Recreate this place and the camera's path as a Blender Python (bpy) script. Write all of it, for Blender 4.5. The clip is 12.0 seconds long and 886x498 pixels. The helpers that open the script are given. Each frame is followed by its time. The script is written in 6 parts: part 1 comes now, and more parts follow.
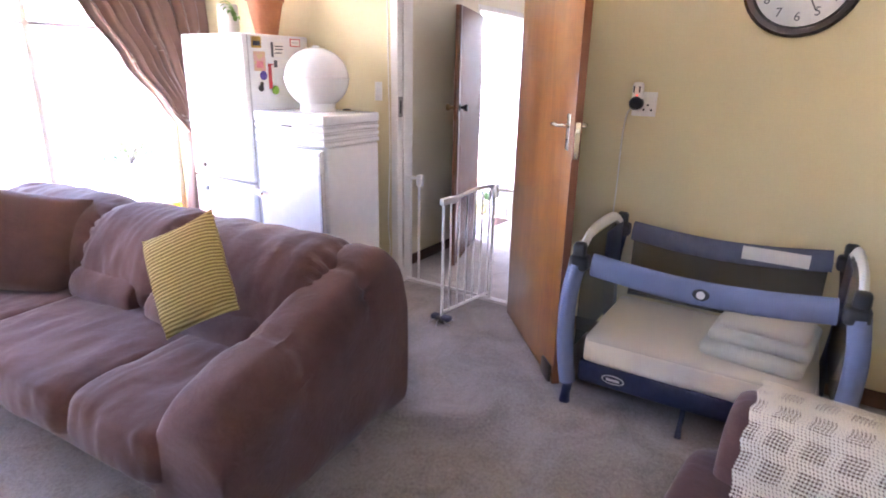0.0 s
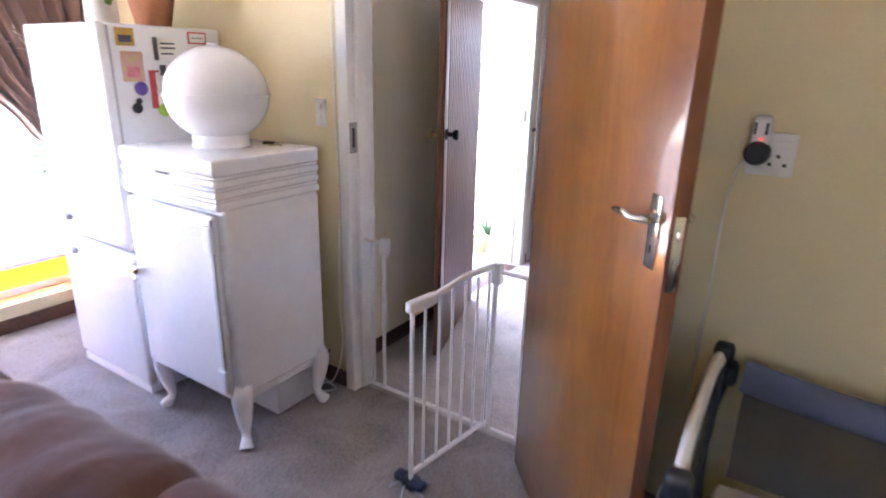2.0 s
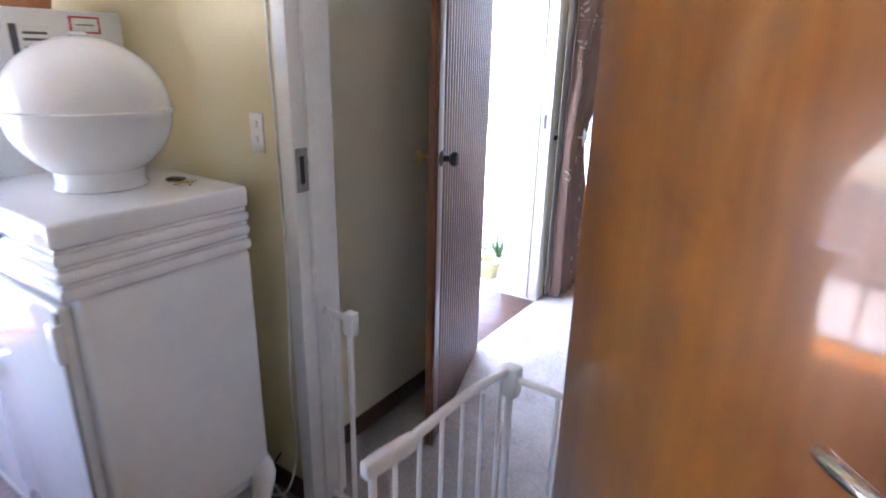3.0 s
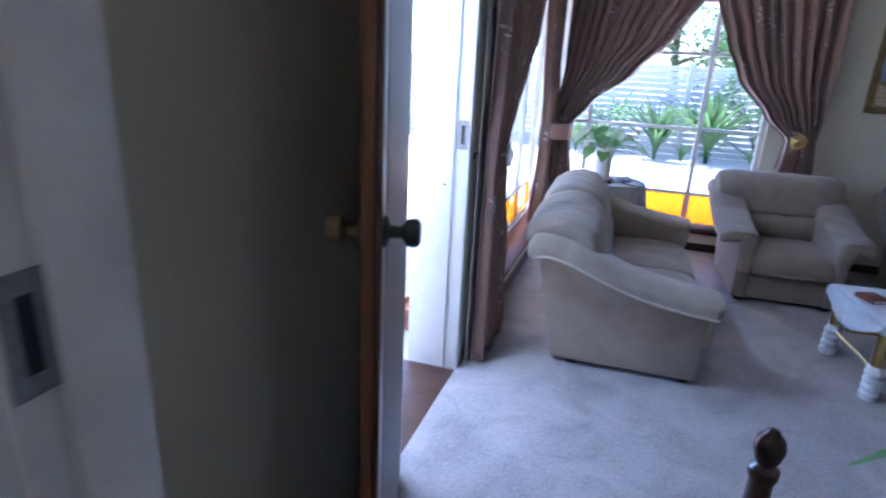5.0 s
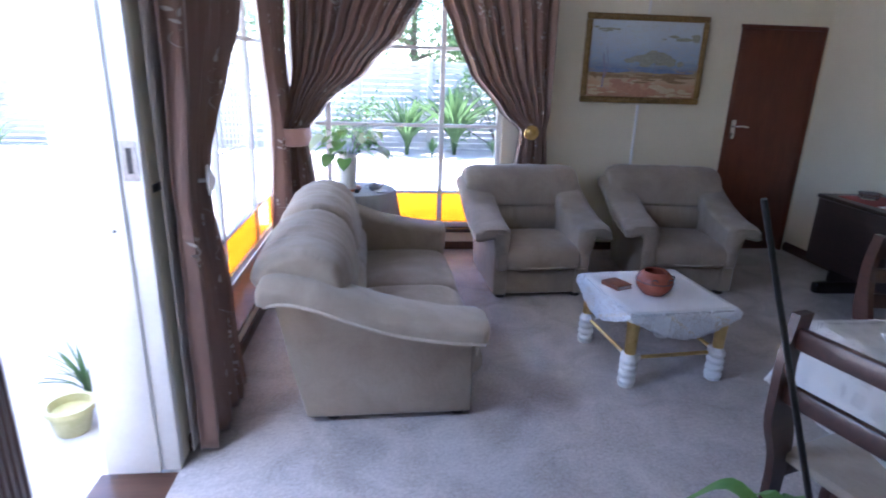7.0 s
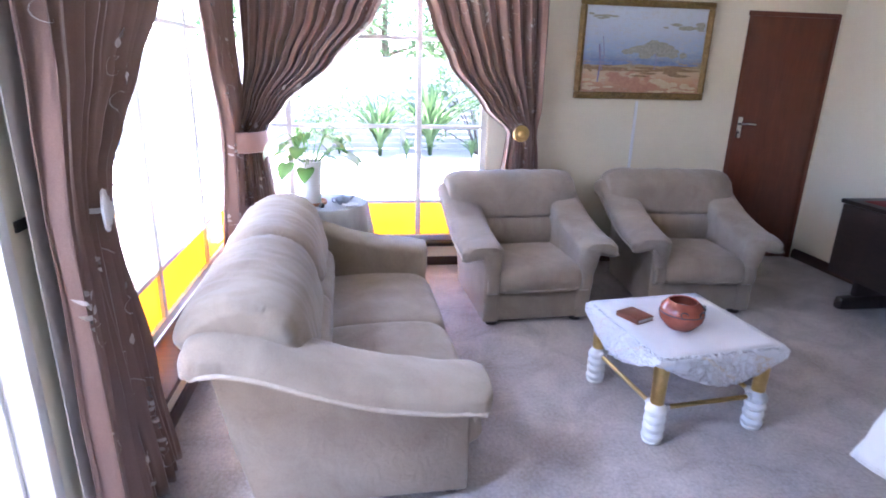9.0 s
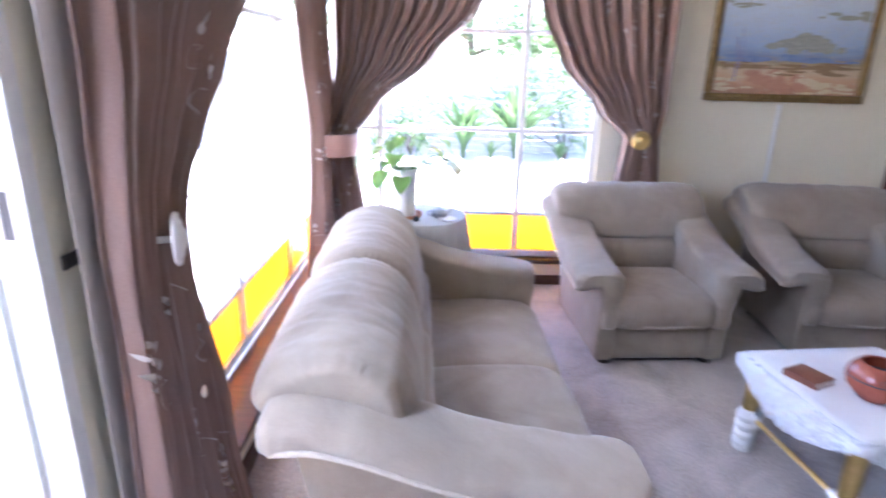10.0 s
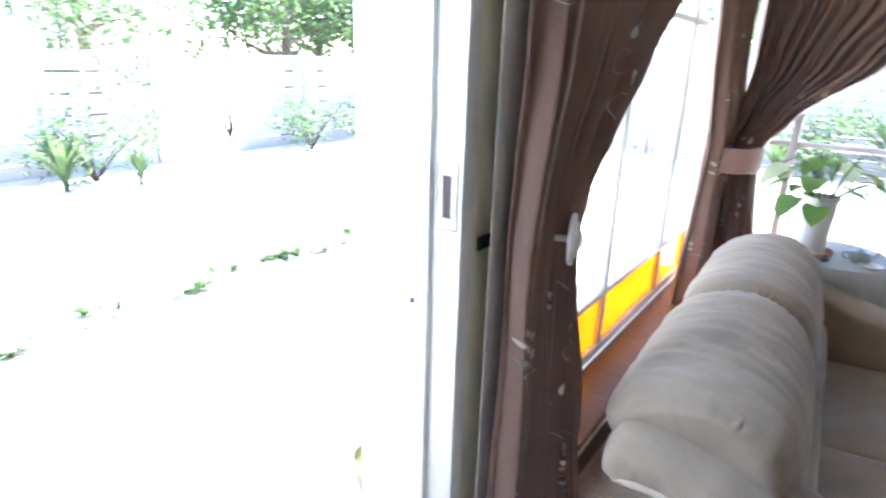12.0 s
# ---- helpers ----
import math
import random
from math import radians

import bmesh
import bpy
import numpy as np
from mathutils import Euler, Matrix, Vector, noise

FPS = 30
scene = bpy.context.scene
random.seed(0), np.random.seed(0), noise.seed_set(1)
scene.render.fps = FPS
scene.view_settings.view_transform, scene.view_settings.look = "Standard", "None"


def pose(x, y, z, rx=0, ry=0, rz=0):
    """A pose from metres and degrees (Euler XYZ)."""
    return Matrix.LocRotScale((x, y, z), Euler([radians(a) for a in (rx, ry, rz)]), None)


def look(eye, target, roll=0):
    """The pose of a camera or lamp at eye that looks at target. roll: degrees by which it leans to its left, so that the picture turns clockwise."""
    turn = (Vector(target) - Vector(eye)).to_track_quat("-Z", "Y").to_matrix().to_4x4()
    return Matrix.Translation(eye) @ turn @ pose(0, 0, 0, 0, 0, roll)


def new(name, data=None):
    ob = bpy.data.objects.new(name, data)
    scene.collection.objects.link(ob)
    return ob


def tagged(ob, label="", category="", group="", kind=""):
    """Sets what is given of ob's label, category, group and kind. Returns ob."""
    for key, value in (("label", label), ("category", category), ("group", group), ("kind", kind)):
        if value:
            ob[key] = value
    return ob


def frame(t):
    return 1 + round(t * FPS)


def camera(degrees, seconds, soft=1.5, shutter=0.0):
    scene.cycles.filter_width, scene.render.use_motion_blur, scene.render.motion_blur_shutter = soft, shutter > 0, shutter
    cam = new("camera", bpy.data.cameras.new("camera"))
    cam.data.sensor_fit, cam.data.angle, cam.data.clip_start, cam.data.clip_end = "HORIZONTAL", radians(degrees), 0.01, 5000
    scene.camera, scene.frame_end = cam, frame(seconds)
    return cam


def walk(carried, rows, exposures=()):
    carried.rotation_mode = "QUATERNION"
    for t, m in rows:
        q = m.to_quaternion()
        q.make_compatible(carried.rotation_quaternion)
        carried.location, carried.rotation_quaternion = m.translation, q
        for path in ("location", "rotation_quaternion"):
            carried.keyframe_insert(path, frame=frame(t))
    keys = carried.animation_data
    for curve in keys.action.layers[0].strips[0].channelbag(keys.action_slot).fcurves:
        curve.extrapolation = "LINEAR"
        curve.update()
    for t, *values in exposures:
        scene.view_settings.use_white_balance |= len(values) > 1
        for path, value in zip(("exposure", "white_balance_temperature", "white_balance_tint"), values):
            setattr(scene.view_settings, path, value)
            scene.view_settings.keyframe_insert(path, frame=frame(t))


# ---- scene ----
cam = camera(75.8, 12.0, soft=1.8, shutter=0.5)
PATH = [
    (0, (2.523, -3.322, 1.587), (1.493, -1.716, 0.987), 1.2),
    (0.5, (2.423, -3.066, 1.598), (1.395, -1.459, 0.996), 1.3),
    (1, (2.256, -2.704, 1.617), (1.232, -1.096, 1.011), 1.3),
    (1.5, (2.06, -2.355, 1.634), (1.031, -0.754, 1.021), 1.4),
    (2, (1.808, -1.996, 1.663), (0.776, -0.398, 1.047), 1.5),
    (2.5, (1.609, -1.603, 1.655), (0.562, -0.013, 1.041), 1.2),
    (3, (1.379, -1.219, 1.691), (0.321, 0.349, 1.042), 1.4),
    (5, (0.565, -0.359, 1.621), (-0.014, 1.449, 0.991), 2.9),
    (5.5, (0.558, -0.161, 1.617), (0.2, 1.707, 0.998), 2.6),
    (6, (0.584, 0.034, 1.615), (0.432, 1.932, 1.003), 2.2),
    (6.5, (0.616, 0.165, 1.614), (0.641, 2.07, 1.007), 1.9),
    (7, (0.679, 0.278, 1.618), (0.86, 2.175, 1.013), 1.8),
    (7.5, (0.718, 0.394, 1.606), (1.008, 2.279, 1.003), 1.6),
    (9.5, (0.66, 1.109, 1.57), (0.898, 2.998, 0.957), 1.3),
    (10, (0.545, 1.345, 1.555), (0.567, 3.248, 0.941), 1.5),
    (10.5, (0.492, 1.454, 1.552), (0.115, 3.317, 0.928), 1.6),
    (11, (0.472, 1.445, 1.549), (-0.223, 3.211, 0.919), 1.8),
    (11.5, (0.458, 1.412, 1.551), (-0.446, 3.081, 0.919), 1.7),
    (12, (0.447, 1.383, 1.554), (-0.656, 2.926, 0.919), 1.8),
]
walk(cam, [(t, look(eye, target, roll)) for t, eye, target, roll in PATH],
     exposures=((0.0, 4.85, 6150, 38), (1.5, 4.6, 6100, 37), (3.0, 4.1, 5700, 28), (4.0, 3.6, 5200, 24), (5.0, 2.8, 4850, 24), (6.5, 2.95, 5150, 26),
                (7.7, 3.45, 5450, 30), (9.3, 4.2, 5550, 33), (10.5, 4.15, 5600, 28), (12.0, 3.35, 5850, 18)))

# ---- world and sun ----
SUN_ELEV, SUN_AZ = radians(70), radians(318)
world = bpy.data.worlds.new("world")
scene.world = world
world.use_nodes = True
wn = world.node_tree
sky = wn.nodes.new("ShaderNodeTexSky")
sky.sky_type, sky.sun_disc, sky.sun_elevation, sky.sun_rotation = "NISHITA", False, SUN_ELEV, SUN_AZ
wn.links.new(sky.outputs[0], wn.nodes["Background"].inputs[0])
wn.nodes["Background"].inputs[1].default_value = 0.15
sun_dir = Vector((math.sin(SUN_AZ) * math.cos(SUN_ELEV), math.cos(SUN_AZ) * math.cos(SUN_ELEV), math.sin(SUN_ELEV)))
sun = new("sun", bpy.data.lights.new("sun", "SUN"))
sun.data.energy, sun.data.angle, sun.data.color = 4.8, radians(0.5), (1.0, 0.95, 0.87)
sun.matrix_world = look(sun_dir * 30, (0, 0, 0))
# area lamp added outside above the outer door, standing in for skylight
door_fill = new("door_fill_lamp", bpy.data.lights.new("door_fill_lamp", "AREA"))
door_fill.data.shape, door_fill.data.size, door_fill.data.size_y = "RECTANGLE", 0.86, 0.5
door_fill.data.energy, door_fill.data.color = 9.5, (0.62, 0.81, 1.0)
door_fill.matrix_world = look((-0.58, 1.89, 2.26), (0.35, 1.93, 0.0))



# ---- materials ----
def ramp(nt, fac, stops):
    r = nt.nodes.new("ShaderNodeValToRGB")
    while len(r.color_ramp.elements) < len(stops):
        r.color_ramp.elements.new(0.5)
    for e, (p, c) in zip(r.color_ramp.elements, stops):
        e.position, e.color = p, (*c, 1)
    nt.links.new(fac, r.inputs[0])
    return r.outputs[0]


def noise_tex(nt, vec, scale, detail=4.0, rough=0.55, dist=0.0):
    n = nt.nodes.new("ShaderNodeTexNoise")
    n.inputs["Scale"].default_value, n.inputs["Detail"].default_value = scale, detail
    n.inputs["Roughness"].default_value, n.inputs["Distortion"].default_value = rough, dist
    nt.links.new(vec, n.inputs["Vector"])
    return n.outputs["Fac"]


def coords(nt, scale=(1, 1, 1), kind="Object"):
    c = nt.nodes.new("ShaderNodeTexCoord")
    m = nt.nodes.new("ShaderNodeMapping")
    m.inputs["Scale"].default_value = scale
    nt.links.new(c.outputs[kind], m.inputs[0])
    return m.outputs[0]


def mix(nt, fac, a, b, mode="MIX"):
    m = nt.nodes.new("ShaderNodeMix")
    m.data_type, m.blend_type = "RGBA", mode
    for s, v in ((0, fac), (6, a), (7, b)):
        if hasattr(v, "is_output"):
            nt.links.new(v, m.inputs[s])
        else:
            m.inputs[s].default_value = v if s == 0 else (*v, 1)
    return m.outputs[2]


def maths(nt, op, a, b=0.0):
    m = nt.nodes.new("ShaderNodeMath")
    m.operation = op
    for s, v in ((0, a), (1, b)):
        if hasattr(v, "is_output"):
            nt.links.new(v, m.inputs[s])
        else:
            m.inputs[s].default_value = v
    return m.outputs[0]


def bump(nt, bsdf, height, strength, dist=0.01):
    b = nt.nodes.new("ShaderNodeBump")
    b.inputs["Strength"].default_value, b.inputs["Distance"].default_value = strength, dist
    nt.links.new(height, b.inputs["Height"])
    nt.links.new(b.outputs[0], bsdf.inputs["Normal"])


def base(name, rough=0.6, metal=0.0, colour=None, spec=None):
    m = bpy.data.materials.new(name)
    m.use_nodes = True
    nt = m.node_tree
    p = nt.nodes["Principled BSDF"]
    p.inputs["Roughness"].default_value, p.inputs["Metallic"].default_value = rough, metal
    if colour:
        p.inputs["Base Color"].default_value = (*colour, 1)
    if spec is not None:
        p.inputs["Specular IOR Level"].default_value = spec
    return m, nt, p


def mottled(name, a, b, scale, rough=0.7, fine=60.0, relief=0.15, dist=0.004, metal=0.0, stretch=(1, 1, 1), spec=None):
    """Two-scale variation between colours a and b, with a fine relief."""
    m, nt, p = base(name, rough, metal, spec=spec)
    v = coords(nt, stretch)
    big, small = noise_tex(nt, v, scale, 5), noise_tex(nt, v, fine, 3)
    f = maths(nt, "ADD", maths(nt, "MULTIPLY", big, 0.65), maths(nt, "MULTIPLY", small, 0.35))
    nt.links.new(ramp(nt, f, ((0.35, a), (0.65, b))), p.inputs["Base Color"])
    if relief:
        bump(nt, p, small, relief, dist)
    return m


def carpet_mat(name, dark, light):
    m, nt, p = base(name, 0.95, spec=0.1)
    v = coords(nt)
    pile = noise_tex(nt, v, 170, 3, 0.7)
    tread = noise_tex(nt, v, 3.2, 5, 0.6, 0.8)
    tuft = noise_tex(nt, v, 62, 2, 0.7)
    f = maths(nt, "ADD", maths(nt, "MULTIPLY", tread, 0.42), maths(nt, "ADD", maths(nt, "MULTIPLY", pile, 0.26), maths(nt, "MULTIPLY", tuft, 0.32)))
    nt.links.new(ramp(nt, f, ((0.38, dark), (0.60, light))), p.inputs["Base Color"])
    p.inputs["Sheen Weight"].default_value = 0.2
    bump(nt, p, maths(nt, "ADD", pile, maths(nt, "MULTIPLY", tread, 1.5)), 0.8, 0.008)
    return m


def fabric_mat(name, dark, light, weave=420.0, rough=0.9, sheen=0.35, wrinkle=0.25):
    m, nt, p = base(name, rough, spec=0.15)
    v = coords(nt)
    w = noise_tex(nt, v, weave, 2, 0.6)
    big = noise_tex(nt, v, 4.5, 4, 0.6, 0.6)
    fold = noise_tex(nt, coords(nt, (5, 9, 9)), 2.2, 3, 0.55, 1.2)
    f = maths(nt, "ADD", maths(nt, "MULTIPLY", big, 0.6), maths(nt, "MULTIPLY", w, 0.4))
    nt.links.new(ramp(nt, f, ((0.35, dark), (0.66, light))), p.inputs["Base Color"])
    p.inputs["Sheen Weight"].default_value, p.inputs["Sheen Roughness"].default_value = sheen, 0.5
    bump(nt, p, maths(nt, "ADD", maths(nt, "MULTIPLY", w, 0.15), fold), wrinkle, 0.02)
    return m


def wood_mat(name, dark, light, rough=0.35, along="Z", scale=1.0, coat=0.0, coat_rough=0.2):
    m, nt, p = base(name, rough)
    st = {"X": (1.2, 14, 14), "Y": (14, 1.2, 14), "Z": (14, 14, 1.2)}[along]
    v = coords(nt, tuple(s * scale for s in st))
    g = noise_tex(nt, v, 1.6, 6, 0.62, 1.6)
    cloud = noise_tex(nt, coords(nt), 5.0, 4, 0.6, 1.0)
    f = maths(nt, "ADD", maths(nt, "MULTIPLY", g, 0.6), maths(nt, "MULTIPLY", cloud, 0.4))
    nt.links.new(ramp(nt, f, ((0.33, dark), (0.67, light))), p.inputs["Base Color"])
    p.inputs["Coat Weight"].default_value, p.inputs["Coat Roughness"].default_value = coat, coat_rough
    bump(nt, p, g, 0.06, 0.003)
    return m


def let_light_through(nt, p, colour, share):
    """Thin cloth and leaves pass some light."""
    tl, ms = nt.nodes.new("ShaderNodeBsdfTranslucent"), nt.nodes.new("ShaderNodeMixShader")
    tl.inputs[0].default_value, ms.inputs[0].default_value = (*colour, 1), share
    nt.links.new(p.outputs[0], ms.inputs[1])
    nt.links.new(tl.outputs[0], ms.inputs[2])
    nt.links.new(ms.outputs[0], nt.nodes["Material Output"].inputs[0])


def curtain_mat(name, dark, light):
    """Brown satin with a fine thread and soft streaks along the drop."""
    m, nt, p = base(name, 0.55, spec=0.3)
    v = coords(nt)
    f = noise_tex(nt, v, 300, 2)
    c = ramp(nt, f, ((0.3, dark), (0.7, light)))
    shade = noise_tex(nt, coords(nt, (6, 6, 0.8)), 3.0, 4, 0.6, 0.5)
    nt.links.new(mix(nt, maths(nt, "MULTIPLY", shade, 0.5), c, tuple(k * 0.75 for k in dark)), p.inputs["Base Color"])
    p.inputs["Sheen Weight"].default_value = 0.3
    bump(nt, p, f, 0.12, 0.003)
    let_light_through(nt, p, light, 0.12)
    return m


def cloth_open(name, colour, scale, hole=0.33, zone_size=0.42):
    """Crochet or lace: thread with real gaps."""
    m, nt, p = base(name, 0.9, colour=colour, spec=0.1)
    uv = coords(nt, (scale, scale, scale), "UV")
    vo = nt.nodes.new("ShaderNodeTexVoronoi")
    vo.inputs["Scale"].default_value, vo.inputs["Randomness"].default_value = 1.0, 0.0
    nt.links.new(uv, vo.inputs["Vector"])
    big = nt.nodes.new("ShaderNodeTexVoronoi")
    big.inputs["Scale"].default_value, big.inputs["Randomness"].default_value = 0.11, 0.0
    nt.links.new(uv, big.inputs["Vector"])
    big.distance = "CHEBYCHEV"
    zone = maths(nt, "LESS_THAN", big.outputs["Distance"], zone_size)
    limit = maths(nt, "ADD", hole * 0.72, maths(nt, "MULTIPLY", zone, hole * 0.42))
    alpha = maths(nt, "GREATER_THAN", vo.outputs["Distance"], limit)
    nt.links.new(alpha, p.inputs["Alpha"])
    bump(nt, p, vo.outputs["Distance"], 0.5, 0.004)
    return m


def lace_mat(name, colour, scale):
    """Lace of solid leaf shapes joined by thin threads, open between them."""
    m, nt, p = base(name, 0.9, colour=colour, spec=0.1)
    uv = coords(nt, (scale, scale * 1.3, scale), "UV")
    cell = nt.nodes.new("ShaderNodeTexVoronoi")
    cell.feature = "DISTANCE_TO_EDGE"
    cell.inputs["Randomness"].default_value, cell.inputs["Scale"].default_value = 0.85, 1.0
    nt.links.new(uv, cell.inputs["Vector"])
    net = nt.nodes.new("ShaderNodeTexVoronoi")
    net.inputs["Scale"].default_value, net.inputs["Randomness"].default_value = 4.5, 0.2
    nt.links.new(uv, net.inputs["Vector"])
    gap = maths(nt, "LESS_THAN", cell.outputs["Distance"], 0.17)
    hole = maths(nt, "LESS_THAN", net.outputs["Distance"], 0.42)
    nt.links.new(maths(nt, "SUBTRACT", 1.0, maths(nt, "MULTIPLY", gap, hole)), p.inputs["Alpha"])
    bump(nt, p, cell.outputs["Distance"], 0.7, 0.006)
    return m


def glass_mat(name, tint, tinted=False):
    """Pane: see-through with a Fresnel gloss."""
    m = bpy.data.materials.new(name)
    m.use_nodes = True
    nt = m.node_tree
    nt.nodes.clear()
    out = nt.nodes.new("ShaderNodeOutputMaterial")
    tr = nt.nodes.new("ShaderNodeBsdfTransparent")
    tr.inputs[0].default_value = (*tint, 1)
    gl = nt.nodes.new("ShaderNodeBsdfGlossy")
    gl.inputs["Roughness"].default_value = 0.03
    body = tr.outputs[0]
    if tinted:
        tl = nt.nodes.new("ShaderNodeBsdfTranslucent")
        tl.inputs[0].default_value = (1.0, 0.52, 0.01, 1)
        mx = nt.nodes.new("ShaderNodeMixShader")
        mx.inputs[0].default_value = 0.62
        nt.links.new(body, mx.inputs[1])
        nt.links.new(tl.outputs[0], mx.inputs[2])
        body = mx.outputs[0]
    lw = nt.nodes.new("ShaderNodeLayerWeight")
    lw.inputs[0].default_value = 0.5
    gloss = maths(nt, "ADD", maths(nt, "MULTIPLY", maths(nt, "POWER", lw.outputs["Facing"], 5.0), 0.4), 0.02)
    ms = nt.nodes.new("ShaderNodeMixShader")
    nt.links.new(gloss, ms.inputs[0])
    nt.links.new(body, ms.inputs[1])
    nt.links.new(gl.outputs[0], ms.inputs[2])
    nt.links.new(ms.outputs[0], out.inputs[0])
    return m


M = {}
M["wall_a"] = mottled("wall_cream_yellow", (0.66, 0.57, 0.33), (0.70, 0.61, 0.37), 2.0, 0.6, 90, 0.12, 0.002)
M["wall_b"] = mottled("wall_off_white", (0.71, 0.655, 0.50), (0.77, 0.715, 0.56), 2.0, 0.6, 90, 0.12, 0.002)
M["ceiling"] = mottled("ceiling_white", (0.74, 0.73, 0.70), (0.78, 0.77, 0.74), 2.0, 0.8, 70, 0.1, 0.002)
M["white_gloss"] = mottled("white_gloss_paint", (0.70, 0.68, 0.64), (0.78, 0.77, 0.73), 6.0, 0.35, 45, 0.05, 0.002)
M["skirting"] = wood_mat("skirting_dark_wood", (0.05, 0.022, 0.012), (0.11, 0.05, 0.028), 0.45, "X")
M["carpet_a"] = carpet_mat("carpet_grey_brown", (0.135, 0.117, 0.104), (0.32, 0.285, 0.26))
M["carpet_b"] = carpet_mat("carpet_mauve_grey", (0.29, 0.257, 0.232), (0.545, 0.492, 0.455))
M["sofa_a"] = fabric_mat("microfibre_mauve_brown", (0.072, 0.035, 0.029), (0.115, 0.058, 0.050), 300, 0.95, 0.22, 0.22)
M["sofa_b"] = fabric_mat("woven_taupe", (0.24, 0.193, 0.144), (0.345, 0.285, 0.218), 380, 0.95, 0.25, 0.2)
M["piping"] = mottled("piping_taupe", (0.36, 0.30, 0.23), (0.44, 0.37, 0.29), 20, 0.9)
M["curtain"] = curtain_mat("curtain_brown_satin", (0.235, 0.138, 0.102), (0.30, 0.186, 0.142))
M["satin"] = fabric_mat("plain_brown_satin", (0.25, 0.138, 0.105), (0.31, 0.185, 0.14), 300, 0.6, 0.2, 0.2)
M["thread"] = mottled("pale_thread", (0.46, 0.39, 0.33), (0.60, 0.53, 0.46), 60, 0.6, 200, 0.2, 0.001)
M["lining"] = mottled("curtain_lining", (0.60, 0.55, 0.50), (0.68, 0.63, 0.58), 6, 0.8)
M["door_golden"] = wood_mat("veneer_golden_brown", (0.16, 0.049, 0.004), (0.32, 0.118, 0.013), 0.30, "Z", 0.28, 0.9, 0.06)
M["door_red"] = wood_mat("door_red_brown", (0.10, 0.023, 0.010), (0.165, 0.043, 0.018), 0.4, "Z", 0.8, 0.2)
M["door_slat"] = wood_mat("door_weathered_brown", (0.115, 0.052, 0.035), (0.17, 0.082, 0.056), 0.30, "Z", 0.7, 0.3)
M["door_edge"] = wood_mat("door_edge_brown", (0.16, 0.055, 0.022), (0.24, 0.09, 0.04), 0.45, "Z", 1.0)
M["dark_wood"] = wood_mat("dark_stained_wood", (0.026, 0.009, 0.006), (0.066, 0.022, 0.013), 0.3, "Y", 1.0, 0.4)
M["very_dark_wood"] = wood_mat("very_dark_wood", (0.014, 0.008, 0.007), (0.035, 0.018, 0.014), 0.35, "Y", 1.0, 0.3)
M["enamel"] = mottled("white_enamel", (0.74, 0.75, 0.76), (0.80, 0.81, 0.81), 3.0, 0.1, 20, 0.02, 0.001)
M["enamel_grey"] = mottled("white_fridge_side", (0.68, 0.70, 0.72), (0.74, 0.76, 0.78), 3.0, 0.4, 120, 0.08, 0.001)
M["plastic_white"] = mottled("white_plastic", (0.72, 0.71, 0.68), (0.78, 0.77, 0.74), 9.0, 0.4, 60, 0.03, 0.001)
M["plastic_grey"] = mottled("grey_plastic", (0.40, 0.41, 0.42), (0.48, 0.49, 0.50), 9.0, 0.5)
M["chrome"] = base("chrome", 0.13, 1.0, (0.75, 0.74, 0.72))[0]
M["worn_steel"] = mottled("worn_steel", (0.26, 0.25, 0.24), (0.42, 0.41, 0.39), 30, 0.42, 90, 0.1, 0.001, 0.9)
M["brass"] = mottled("brass", (0.55, 0.38, 0.13), (0.72, 0.52, 0.22), 12, 0.28, 60, 0.04, 0.001, 1.0)
M["old_brass"] = mottled("old_brass", (0.28, 0.20, 0.10), (0.45, 0.34, 0.18), 14, 0.4, 60, 0.05, 0.001, 0.9)
M["black"] = mottled("black_plastic", (0.012, 0.012, 0.014), (0.025, 0.025, 0.028), 12, 0.45)
M["navy"] = mottled("navy_plastic", (0.012, 0.016, 0.045), (0.025, 0.030, 0.075), 12, 0.5)
M["iron"] = mottled("dark_iron", (0.03, 0.028, 0.026), (0.06, 0.055, 0.05), 14, 0.5, 70, 0.1, 0.001, 0.6)
M["glass"] = glass_mat("window_glass", (0.96, 0.98, 0.97))
M["glass_yellow"] = glass_mat("amber_glass", (1.0, 0.56, 0.0), tinted=True)
M["terracotta"] = mottled("terracotta", (0.34, 0.13, 0.06), (0.44, 0.19, 0.09), 8, 0.75)
M["leaf"] = mottled("leaf_green", (0.06, 0.17, 0.04), (0.14, 0.30, 0.09), 9, 0.4, 40, 0.1)
M["leaf_pale"] = mottled("leaf_pale", (0.30, 0.40, 0.22), (0.48, 0.54, 0.38), 9, 0.45)
M["paving"] = mottled("pale_dry_ground", (0.46, 0.43, 0.38), (0.58, 0.55, 0.50), 1.5, 0.9, 40, 0.4, 0.01)
M["concrete"] = mottled("precast_concrete", (0.32, 0.325, 0.32), (0.43, 0.43, 0.42), 2.0, 0.85, 30, 0.3, 0.006)
M["plaster_out"] = mottled("outside_plaster", (0.62, 0.58, 0.50), (0.70, 0.66, 0.58), 2.0, 0.8, 40, 0.3, 0.004)
M["foliage"] = mottled("foliage", (0.042, 0.10, 0.038), (0.12, 0.20, 0.075), 3, 0.6, 30, 0.2)
for leafy_mat, tint in (("foliage", (0.10, 0.17, 0.06)), ("leaf", (0.25, 0.45, 0.12)), ("leaf_pale", (0.5, 0.6, 0.35))):
    let_light_through(M[leafy_mat].node_tree, M[leafy_mat].node_tree.nodes["Principled BSDF"], tint, 0.4)
